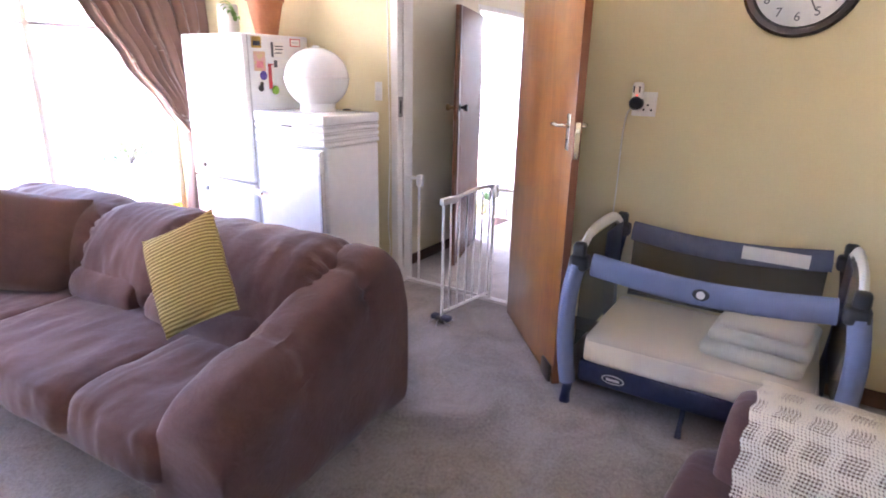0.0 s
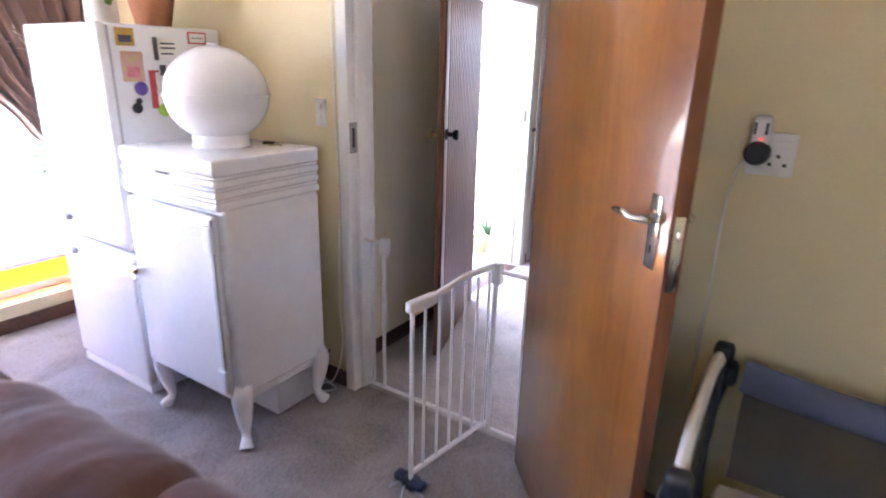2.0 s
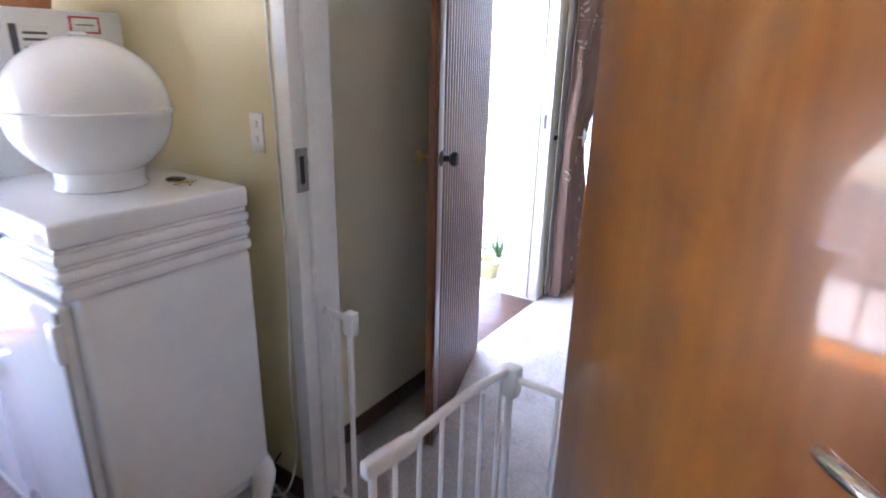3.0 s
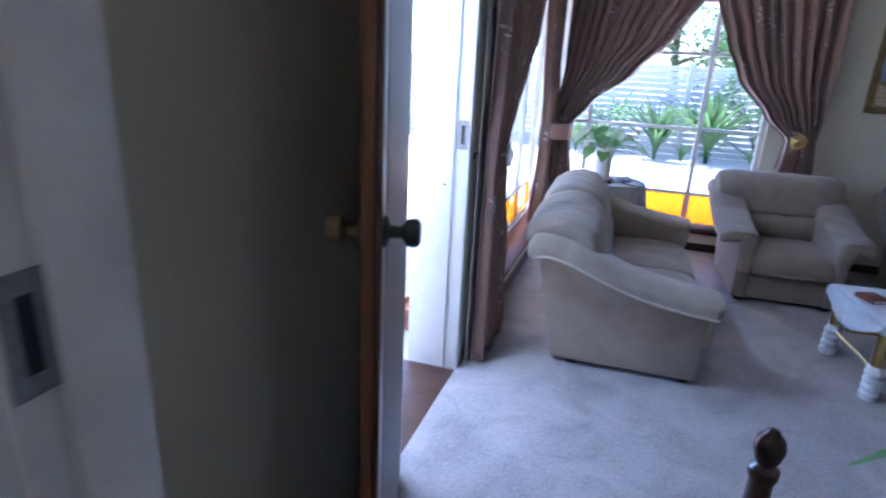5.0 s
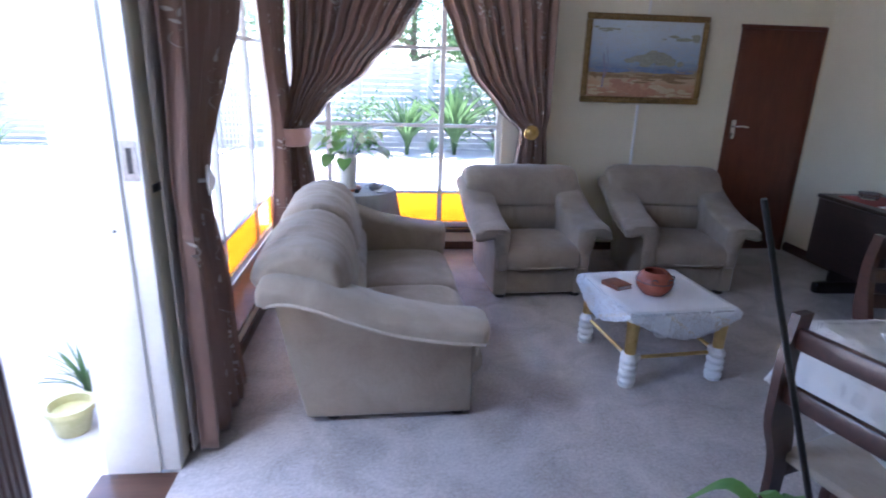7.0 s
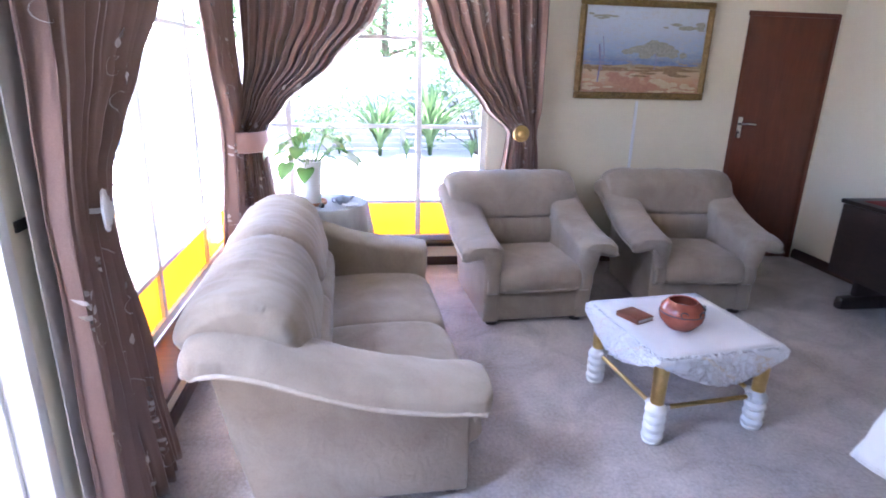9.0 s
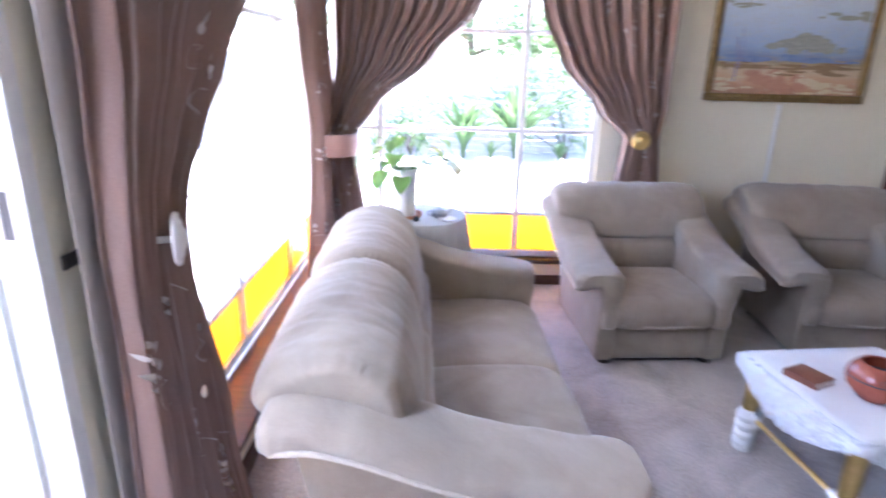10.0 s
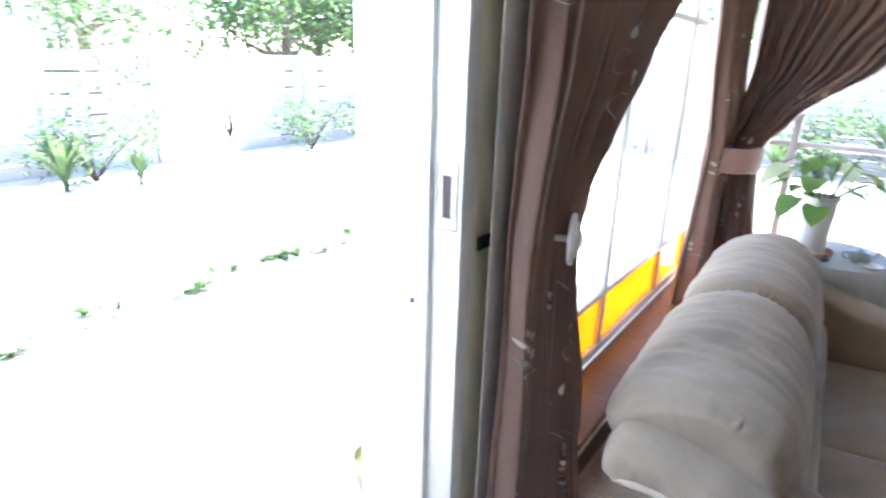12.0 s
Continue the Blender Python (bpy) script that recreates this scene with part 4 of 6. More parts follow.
def holdback(name, m, mat, label):
    """Turned rosette on a stem that holds a curtain."""
    g = thing(name, label, "curtain holdback", m)
    part("rosette", lathe([(0.012, 0.0), (0.055, 0.004), (0.062, 0.010), (0.058, 0.018), (0.045, 0.016), (0.040, 0.024), (0.030, 0.022), (0.022, 0.03), (0.008, 0.034)], 32), mat, g)
    part("stem", tube([(0, 0, -0.06), (0, 0, 0.0)], 0.008, 10), mat, g)
    return g


# beside the outer door (local x runs along +y of the room)
WEST = Matrix.Translation((-0.10, 0, 0)) @ Matrix.Rotation(radians(90), 4, "Z")
c1 = curtain("curtain", "brown satin curtain with pale leaf embroidery beside the outer door", WEST, [(2.5, 2.44, 3.75, 0.026), (2.1, 2.44, 3.58, 0.027), (1.8, 2.44, 3.36, 0.028), (1.55, 2.44, 3.08, 0.029), (1.38, 2.43, 2.87, 0.030), (1.27, 2.43, 2.74, 0.030), (1.15, 2.42, 2.70, 0.030), (0.5, 2.41, 2.84, 0.034), (0.03, 2.40, 2.98, 0.036)], 1.13, 9, 0.05)
part("lining", box((2.405, 0.055, 0.03), (2.56, 0.058, 2.5)), M["lining"], c1, "pale curtain lining")
holdback("curtain_holdback", Matrix.Translation((-0.048, 2.565, 1.17)) @ Matrix.Rotation(radians(20), 4, "Z") @ Matrix.Rotation(radians(90), 4, "Y"), M["lining"], "cream rosette curtain holdback")
# gathered in the corner: one half on each wall
c2 = curtain("curtain", "brown satin curtain gathered in the window corner", Matrix.Translation((-0.20, 0, 0)) @ Matrix.Rotation(radians(90), 4, "Z"), [(2.5, 4.40, 5.16, 0.030), (2.1, 4.46, 5.16, 0.032), (1.6, 4.60, 5.18, 0.036), (1.1, 4.84, 5.24, 0.04), (0.95, 4.84, 5.25, 0.04), (0.5, 4.66, 5.25, 0.045), (0.24, 4.60, 5.25, 0.045)], 1.0, 7, 0.04)
NORTH = Matrix.Translation((0, 5.19, 0))
c3 = curtain("curtain", "brown satin curtain draped from the corner window", NORTH, [(2.5, -0.12, 1.06, 0.026), (2.2, -0.12, 0.96, 0.028), (1.9, -0.12, 0.78, 0.032), (1.6, -0.12, 0.50, 0.036), (1.3, -0.16, 0.14, 0.04), (1.1, -0.21, -0.01, 0.042), (0.95, -0.22, 0.0, 0.042), (0.5, -0.22, 0.05, 0.045), (0.24, -0.22, 0.06, 0.045)], 1.0, 11, 0.04)
tie_band(c3, -0.125, 1.06, 0.145, 0.19, 0.14, -0.12)
c4 = curtain("curtain", "brown satin curtain held back by a brass rosette", NORTH, [(2.5, 0.98, 2.03, 0.026), (2.2, 1.06, 2.03, 0.028), (1.9, 1.18, 2.03, 0.032), (1.6, 1.32, 2.03, 0.036), (1.3, 1.58, 2.03, 0.042), (1.12, 1.78, 2.0, 0.045), (0.95, 1.76, 2.02, 0.045), (0.6, 1.70, 2.05, 0.045), (0.05, 1.68, 2.06, 0.045)], 1.1, 9, 0.04)
holdback("curtain_holdback", Matrix.Translation((1.86, 5.09, 1.12)) @ Matrix.Rotation(radians(90), 4, "X"), M["brass"], "brass rosette curtain holdback")
# sitting room window
c5 = curtain("curtain", "brown satin curtain swept back beside the fridge", Matrix.Translation((-2.09, 0, 0)) @ Matrix.Rotation(radians(90), 4, "Z"), [(2.5, -1.45, 0.0, 0.03), (2.2, -1.25, 0.0, 0.03), (1.97, -1.03, 0.0, 0.034), (1.6, -0.78, -0.02, 0.04), (1.25, -0.50, -0.06, 0.045), (1.0, -0.30, -0.14, 0.04), (0.8, -0.32, -0.12, 0.045), (0.4, -0.36, -0.1, 0.05), (0.04, -0.38, -0.1, 0.05)], 1.0, 10, 0.04)
tie_band(c5, -0.22, 0.99, 0.10, 0.08, 0.10)
c6 = curtain("curtain", "brown satin curtain at the window's far side", Matrix.Translation((-2.09, 0, 0)) @ Matrix.Rotation(radians(90), 4, "Z"), [(2.5, -4.5, -3.2, 0.03), (1.6, -4.5, -3.6, 0.035), (1.0, -4.5, -4.2, 0.04), (0.04, -4.5, -4.1, 0.045)], 1.0, 9, 0.04)


# ---- mauve sofa in the sitting room ----
def mauve_sofa():
    """Local: faces -y, back at y = 0.55..1.15, x from 0 at its arm's outer face to the left."""
    g = thing("three_seater_sofa", "mauve-brown microfibre sofa with padded arms", "sofa", pose(1.17, -2.44, 0, 0, 0, 4))
    fab = M["sofa_a"]
    part("base", rounded((-2.95, 0.06, 0.03), (-0.06, 1.02, 0.30), 0.04, 0, 10, 0.004), fab, g)
    for i, (x0, x1) in enumerate(((-2.62, -1.70), (-1.70, -0.82), (-0.82, -0.30))):
        cp = [(-0.03, 0.20), (-0.06, 0.36), (0.02, 0.43), (0.35, 0.45), (0.66, 0.43), (0.68, 0.26), (0.3, 0.22)]
        part("seat_cushion", stuffed(cp, x0, x1 + 0.01, 0.11, 48, 50, 0.013, i * 4.1, 0.35, 0.008), fab, g)
    for i, (x0, x1) in enumerate(((-2.70, -1.72), (-1.74, -1.12), (-1.12, -0.22))):
        bp = [(0.60, 0.40), (0.55, 0.52), (0.60, 0.70), (0.72, 0.84), (0.90, 0.87), (1.06, 0.80), (1.12, 0.60), (1.06, 0.30), (0.8, 0.30)]
        part("back_cushion", stuffed(bp, x0 - 0.02, x1 + 0.02, 0.16, 84, 80, 0.012, i * 6.3 + 2, 0.35, 0.0022, 0.012), fab, g)
        lp = [(0.56, 0.36), (0.50, 0.42), (0.50, 0.52), (0.58, 0.58), (0.70, 0.5), (0.68, 0.38)]
        part("lumbar_cushion", stuffed(lp, x0, x1 - 0.12, 0.12, 36, 30, 0.008, i * 3.3 + 5, 0.35), fab, g)
    for s, x0, x1 in ((1, -0.36, 0.0), (-1, -3.0, -2.64)):
        # each arm: a tall padded loft from back to front, gathered at two seams
        crest = smooth_line([(-0.02, 0.34), (0.0, 0.46), (0.09, 0.555), (0.25, 0.60), (0.55, 0.685), (0.85, 0.81), (1.0, 0.835), (1.10, 0.75)], 110)
        seams = (0.40, 0.80)
        nn = 64
        bm = bmesh.new()
        rings = []
        for i, p in enumerate(crest):
            end = min(1.0, (i + 1) / 9) ** 0.5 * min(1.0, (111 - i) / 9) ** 0.5
            zc, hz = (0.03 + p.y) / 2, (p.y - 0.03) / 2
            ring = []
            for k in range(nn):
                an = math.tau * k / nn
                cx, cz = math.cos(an), math.sin(an)
                cx, cz = math.copysign(abs(cx) ** 0.62, cx), math.copysign(abs(cz) ** (0.8 if cz > 0 else 0.3), cz)
                up = max(0.0, min(1.0, (cz - 0.25) * 2.5))
                w = 0.012 * noise.noise(Vector((p.x * 5 + s, cx * 2, cz * 2.5)))
                for ys in seams:
                    dy = p.x - ys
                    w -= 0.015 * math.exp(-(dy / 0.018) ** 2) * up
                    w += 0.010 * math.exp(-(dy / (0.07 if dy < 0 else 0.045)) ** 2) * math.sin(k * 1.5 + 1.7 * math.sin(k * 0.6 + ys * 9)) * up
                    w += 0.012 * math.exp(-((dy + 0.15) / 0.10) ** 2) * up
                ring.append(bm.verts.new(((x0 + x1) / 2 + cx * (0.183 * (0.7 + 0.3 * end) + w), p.x, zc + cz * (hz + w))))
            rings.append(ring)
        for r0, r1 in zip(rings, rings[1:]):
            for k in range(nn):
                bm.faces.new((r0[k], r0[(k + 1) % nn], r1[(k + 1) % nn], r1[k]))
        bm.faces.new(rings[0])
        bm.faces.new(rings[-1])
        part("arm", bm, fab, g, "padded arm gathered at its seams")
    for xx in (-2.8, -0.2):
        for yy in (0.15, 0.95):
            part("foot", box((xx - 0.03, yy - 0.03, 0), (xx + 0.03, yy + 0.03, 0.04), 0.005), M["very_dark_wood"], g)
    return g


mauve_sofa()


# ---- sitting room things ----
def scatter_cushion(name, label, m, w, h, t, mat, res=18):
    """A square cushion, pinched at its corners. Local: in xz, thickness in y."""
    bm = bmesh.new()
    n = res
    sides = []
    for s in (1, -1):
        g = []
        for j in range(n + 1):
            row = []
            for i in range(n + 1):
                u, v = 2 * i / n - 1, 2 * j / n - 1
                k = ((1 - u ** 4) * (1 - v ** 4)) ** 0.55 if abs(u) < 1 and abs(v) < 1 else 0
                pin = 1 - 0.06 * (1 - u * u) * abs(v) ** 3
                pin2 = 1 - 0.06 * (1 - v * v) * abs(u) ** 3
                wr = 0.006 * noise.noise(Vector((u * 3, v * 3, s * 2.0)))
                row.append(bm.verts.new((u * w / 2 * pin2, s * (t / 2 * k + wr * k), v * h / 2 * pin)))
            g.append(row)
        sides.append(g)
    for g in sides:
        for j in range(n):
            for i in range(n):
                bm.faces.new((g[j][i], g[j][i + 1], g[j + 1][i + 1], g[j + 1][i]))
    bmesh.ops.remove_doubles(bm, verts=bm.verts, dist=0.0005)
    ob = tagged(part(name, bm, mat), label, "cushion")
    ob.matrix_world = m
    return ob


def rib_mat(name, a, b, scale):
    m, nt, p = base(name, 0.9, spec=0.1)
    v = coords(nt)
    sx = nt.nodes.new("ShaderNodeTexWave")
    sx.bands_direction = "Z"
    sx.inputs["Scale"].default_value, sx.inputs["Distortion"].default_value = scale, 0.6
    sx.inputs["Detail"].default_value = 1.0
    nt.links.new(v, sx.inputs["Vector"])
    f = maths(nt, "ADD", maths(nt, "MULTIPLY", sx.outputs["Fac"], 0.75), maths(nt, "MULTIPLY", noise_tex(nt, v, 90, 3), 0.25))
    nt.links.new(ramp(nt, f, ((0.25, a), (0.75, b))), p.inputs["Base Color"])
    bump(nt, p, sx.outputs["Fac"], 0.8, 0.006)
    return m


M["pillow"] = rib_mat("ribbed_ochre_weave", (0.19, 0.14, 0.052), (0.43, 0.35, 0.155), 22)
scatter_cushion("scatter_cushion", "ribbed ochre-yellow scatter cushion on the mauve sofa", Matrix.Translation((0.45, -2.03, 0.76)) @ Euler((radians(-24), radians(-26), radians(26))).to_matrix().to_4x4(), 0.37, 0.44, 0.14, M["pillow"])
scatter_cushion("scatter_cushion", "large mauve-brown cushion leaning on the sofa", Matrix.Translation((-0.92, -2.12, 0.68)) @ Euler((radians(-28), radians(10), radians(40))).to_matrix().to_4x4(), 0.62, 0.56, 0.24, M["sofa_a"])


def tall_fridge():
    g = thing("fridge_freezer", "tall white two-door fridge freezer with magnets", "fridge", pose(-1.50, -0.66, 0))
    w, d, h, sp = 0.68, 0.60, 1.80, 0.775
    part("cabinet", box((0, 0.05, 0.03), (w, d, h), 0.012), M["enamel_grey"], g)
    part("plinth", box((0.01, 0.01, 0.0), (w - 0.01, d - 0.02, 0.05), 0.006), M["plastic_white"], g)
    up = part("upper_door", box((0, 0, sp + 0.006), (w, 0.046, h), 0.014, 3), M["enamel"], g)
    lo = part("lower_door", box((0, 0, 0.065), (w, 0.046, sp - 0.006), 0.014, 3), M["enamel"], g)
    for p, z in ((up, sp + 0.09), (lo, sp - 0.09)):
        part("handle", rounded((0.035, -0.028, z - 0.018), (0.16, 0.006, z + 0.018), 0.012, 0, 5), M["plastic_grey"], p, "recessed grey grip")
    part("gasket", box((0.006, 0.046, 0.07), (w - 0.004, 0.052, h - 0.01)), M["plastic_grey"], g)
    return g


tall_fridge()


def flat_note(name, label, category, y, z, wy, hz, mat, extra=()):
    """A magnet or note on the fridge's side."""
    g = thing(name, label, category, pose(-0.8185, y, z))
    part("sheet", box((0, -wy / 2, -hz / 2), (0.003, wy / 2, hz / 2), 0.001, 1), mat, g)
    for (a, b, c, d, mt) in extra:
        part("print", box((0.003, a * wy, c * hz), (0.0042, b * wy, d * hz)), mt, g)
    return g


INK = base("ink_grey", 0.8, 0, (0.10, 0.10, 0.12))[0]
PAPER = mottled("paper_white", (0.72, 0.72, 0.70), (0.78, 0.78, 0.76), 20, 0.8)
YEL = mottled("card_ochre", (0.45, 0.30, 0.06), (0.60, 0.42, 0.10), 16, 0.6)
PINK = mottled("card_pink", (0.55, 0.16, 0.20), (0.68, 0.25, 0.28), 16, 0.6)
RED = mottled("card_red", (0.45, 0.05, 0.06), (0.55, 0.09, 0.09), 16, 0.6)
PURPLE = mottled("magnet_purple", (0.07, 0.04, 0.28), (0.11, 0.07, 0.36), 16, 0.5)
GREEN = mottled("magnet_lime", (0.28, 0.52, 0.05), (0.36, 0.62, 0.09), 16, 0.5)
flat_note("fridge_magnet", "small ochre picture magnet on the fridge side", "magnet", -0.545, 1.745, 0.085, 0.075, YEL, ((-0.35, 0.35, -0.3, 0.1, INK),))
flat_note("fridge_note", "patterned card on the fridge side", "note", -0.525, 1.62, 0.10, 0.13, mottled("card_print", (0.55, 0.45, 0.20), (0.62, 0.30, 0.35), 40, 0.7), ((-0.3, 0.3, -0.35, 0.0, PINK),))
flat_note("fridge_note", "printed white note on the fridge side", "note", -0.36, 1.70, 0.12, 0.10, PAPER, ((-0.5, -0.32, -0.5, 0.5, INK), (-0.2, 0.4, 0.2, 0.28, INK), (-0.2, 0.4, 0.0, 0.08, INK), (-0.2, 0.3, -0.25, -0.17, INK)))
flat_note("fridge_note", "white timetable note on the fridge side", "note", -0.34, 1.605, 0.12, 0.06, PAPER, ((-0.5, -0.25, -0.4, 0.4, INK),))
flat_note("fridge_note", "narrow red and white card on the fridge side", "note", -0.43, 1.52, 0.05, 0.17, RED, ((0.1, 0.45, -0.45, 0.45, PAPER),))
flat_note("fridge_magnet", "white card magnet with a red edge", "magnet", -0.19, 1.755, 0.10, 0.055, RED, ((-0.42, 0.42, -0.38, 0.38, PAPER), (-0.3, 0.3, -0.05, 0.05, INK)))
for y, z, mt, lb in ((-0.50, 1.525, PURPLE, "round purple fridge magnet"), (-0.40, 1.425, GREEN, "round lime green fridge magnet")):
    g = thing("fridge_magnet", lb + " on the fridge side", "magnet", pose(-0.8185, y, z, 0, 90, 0))
    part("disc", lathe([(0.030, 0.0), (0.031, 0.004), (0.027, 0.009)], 20), mt, g)
g = thing("fridge_magnet", "brown animal-shaped fridge magnet", "magnet", pose(-0.8185, -0.53, 1.44, 0, 90, 0))
part("body", merge(lathe([(0.022, 0), (0.024, 0.006), (0.012, 0.012)], 14), lathe([(0.014, 0), (0.014, 0.006), (0.008, 0.01)], 10), Matrix.Translation((-0.03, 0.012, 0))), M["iron"], g)


def plant_pot(name, label, m, r0, r1, h, mat, sides=28):
    g = thing(name, label, "plant pot", m)
    part("pot", lathe([(r0, 0), (r0 + 0.004, 0.004), (r1, h - 0.03), (r1 + 0.012, h - 0.028), (r1 + 0.012, h), (r1 - 0.008, h), (r1 - 0.014, h - 0.04), (0.01, h - 0.045)], sides), mat, g)
    return g


def leaf_blade(bm, base_pt, tip, width, droop=0.06, seg=6, heart=False):
    a, b = Vector(base_pt), Vector(tip)
    d = b - a
    side = d.cross(Vector((0, 0, 1)))
    side = side.normalized() if side.length > 1e-6 else Vector((1, 0, 0))
    rows = []
    for j in range(seg + 1):
        t = j / seg
        w = width * ((math.sin(math.pi * min(1, t * 0.85 + 0.15)) ** 0.7) if not heart else (math.sin(math.pi * (0.25 + 0.75 * t)) ** 0.8))
        c = a + d * t + Vector((0, 0, droop * (4 * t * (1 - t)) - droop * t * t))
        rows.append((bm.verts.new(c - side * w), bm.verts.new(c - Vector((0, 0, width * 0.22))), bm.verts.new(c + side * w)))
    for p, q in zip(rows, rows[1:]):
        bm.faces.new((p[0], p[1], q[1], q[0]))
        bm.faces.new((p[1], p[2], q[2], q[1]))


pp = plant_pot("plant_pot", "tapered terracotta plant pot on the fridge", pose(-0.985, -0.30, 1.80), 0.075, 0.125, 0.26, M["terracotta"])
vv = thing("vase", "white vase with a green sprig on the fridge", "vase", pose(-1.33, -0.36, 1.80))
part("body", lathe([(0.07, 0), (0.078, 0.01), (0.075, 0.2), (0.07, 0.22), (0.06, 0.22), (0.06, 0.04)], 24), M["plastic_white"], vv)
bm = bmesh.new()
for k in range(6):
    a = 0.3 + k * 0.35
    leaf_blade(bm, (0.07, 0, 0.10 + 0.02 * k), (0.07 + 0.11 * math.cos(a), -0.12 * math.sin(a), 0.13 + 0.02 * k), 0.02, 0.03)
part("sprig", bm, M["leaf"], vv, "small green sprig")


def monitor_fridge():
    """Vintage refrigerator: cabinet on curved legs, ribbed top, globe-shaped compressor housing."""
    g = thing("vintage_refrigerator", "vintage white enamel refrigerator with a globe top", "refrigerator", pose(-0.70, -0.70, 0))
    w, d = 0.64, 0.54
    part("cabinet", box((0.0, 0.03, 0.27), (w, d, 1.10), 0.02, 3), M["enamel"], g)
    z = 1.10
    for k, (h, out) in enumerate(((0.035, 0.004), (0.012, -0.003), (0.032, 0.004), (0.012, -0.003), (0.032, 0.004), (0.012, -0.003), (0.065, 0.004))):
        part("ribbed_top", box((-out, -out, z + 0.0004), (w + out, d + out, z + h), min(0.012, h * 0.4), 3), M["enamel"], g)
        z += h
    door = part("door", box((0.012, -0.006, 0.275), (w - 0.03, 0.028, 1.085), 0.012, 3), M["enamel"], g)
    for zz in (0.36, 0.99):
        part("hinge", rounded((w - 0.075, -0.028, zz - 0.055), (w - 0.02, 0.0, zz + 0.055), 0.01, 0, 5), M["enamel_grey"], door, "white strap hinge")
    part("hinge_strip", box((w - 0.05, -0.016, 0.30), (w - 0.03, -0.004, 1.07), 0.004), M["plastic_grey"], door, "grey door edge strip")
    part("latch", rounded((0.004, -0.045, 0.73), (0.07, -0.005, 0.765), 0.012, 0, 5), M["chrome"], door, "chrome latch")
    part("latch_handle", tube([(0.05, -0.03, 0.748), (0.05, -0.052, 0.735), (0.085, -0.056, 0.722)], [0.009, 0.008, 0.007], 8), M["chrome"], door)
    part("badge", box((0.26, -0.006, 1.212), (0.36, -0.002, 1.224), 0.002), M["iron"], g, "small dark metal badge")
    for sx in (0, 1):
        for sy in (0, 1):
            x0, y0 = (0.045 if sx == 0 else w - 0.045), (0.07 if sy == 0 else d - 0.04)
            o = Vector(((-1 if sx == 0 else 1), (-1 if sy == 0 else 1), 0))
            pts = [(x0, y0, 0.30), (x0 + o.x * 0.02, y0 + o.y * 0.02, 0.24), (x0 + o.x * 0.012, y0 + o.y * 0.012, 0.13), (x0 + o.x * 0.006, y0 + o.y * 0.006, 0.06), (x0 + o.x * 0.03, y0 + o.y * 0.03, 0.004)]
            part("leg", tube(smooth_line(pts, 16), [0.055 - 0.002 * i if i < 4 else max(0.021, 0.047 - 0.0035 * (i - 4)) if i < 13 else 0.021 + 0.004 * (i - 13) for i in range(17)], 12), M["enamel"], g, "curved white leg")
    part("apron", box((0.06, 0.035, 0.235), (w - 0.06, 0.055, 0.275), 0.006, bm=box((w - 0.035, 0.10, 0.235), (w - 0.012, d - 0.08, 0.275), 0.006)), M["enamel"], g)
    dome = [(0.120, 0.0), (0.124, 0.004), (0.118, 0.020), (0.119, 0.036)]
    for k in range(1, 11):
        a = radians(-62 + k * 6.2)
        dome.append((0.214 * math.cos(a), 0.215 + 0.195 * math.sin(a)))
    dome += [(0.220, 0.212), (0.220, 0.222), (0.213, 0.226)]
    for k in range(1, 15):
        a = radians(2 + k * 5.9)
        dome.append((0.213 * math.cos(a), 0.224 + 0.19 * math.sin(a)))
    dome += [(0.028, 0.416), (0.022, 0.424), (0.004, 0.428)]
    part("globe", lathe(dome, 56, m=Matrix.Translation((w * 0.50, d * 0.52, 1.30))), M["enamel"], g, "glossy white globe housing")
    part("globe_clip", rounded((w * 0.5 - 0.13, 0.018 + d * 0.52 - 0.205, 1.508), (w * 0.5 - 0.05, 0.018 + d * 0.52 - 0.185, 1.524), 0.006, 0, 4), M["iron"], g, "dark metal clip")
    part("drip_tray", box((0.10, 0.30, 0.0), (w - 0.10, d + 0.02, 0.20), 0.01), M["enamel_grey"], g, "grey box under the cabinet")
    return g


monitor_fridge()
kk = thing("keys", "bunch of keys on the vintage refrigerator", "keys", pose(-0.22, -0.24, 1.302, 0, 0, 25))
part("ring", tube([(0.018 * math.cos(a * math.tau / 14), 0.018 * math.sin(a * math.tau / 14), 0.004) for a in range(14)], 0.002, 6, closed=True), M["chrome"], kk)
for k in range(3):
    part("key", merge(None, box((0.015, -0.004, 0.002), (0.06, 0.004, 0.006), 0.001, bm=box((0.0, -0.011, 0.0015), (0.02, 0.011, 0.0065), 0.004)), Matrix.Rotation(k * 0.8 - 2.6, 4, "Z")), M["old_brass"], kk)
part("fob", rounded((-0.07, -0.02, 0.0), (-0.02, 0.015, 0.014), 0.006, 0, 4), M["black"], kk, "black key fob")

# cables by the skirting and down the frame
cb = thing("cable", "white cable down the wall and coiled by the skirting", "cable")
part("cable", tube(smooth_line([(-0.10, -0.006, 2.1), (-0.09, -0.008, 1.5), (-0.085, -0.006, 1.0), (-0.10, -0.012, 0.5), (-0.08, -0.02, 0.25), (-0.12, -0.05, 0.05), (-0.20, -0.09, 0.012), (-0.14, -0.13, 0.010), (-0.09, -0.07, 0.010), (-0.17, -0.05, 0.02), (-0.26, -0.06, 0.10)], 70), 0.0045, 7), M["plastic_white"], cb)
part("plug", rounded((-0.30, -0.09, 0.0), (-0.23, -0.04, 0.07), 0.012, 0, 4), M["plastic_white"], cb)
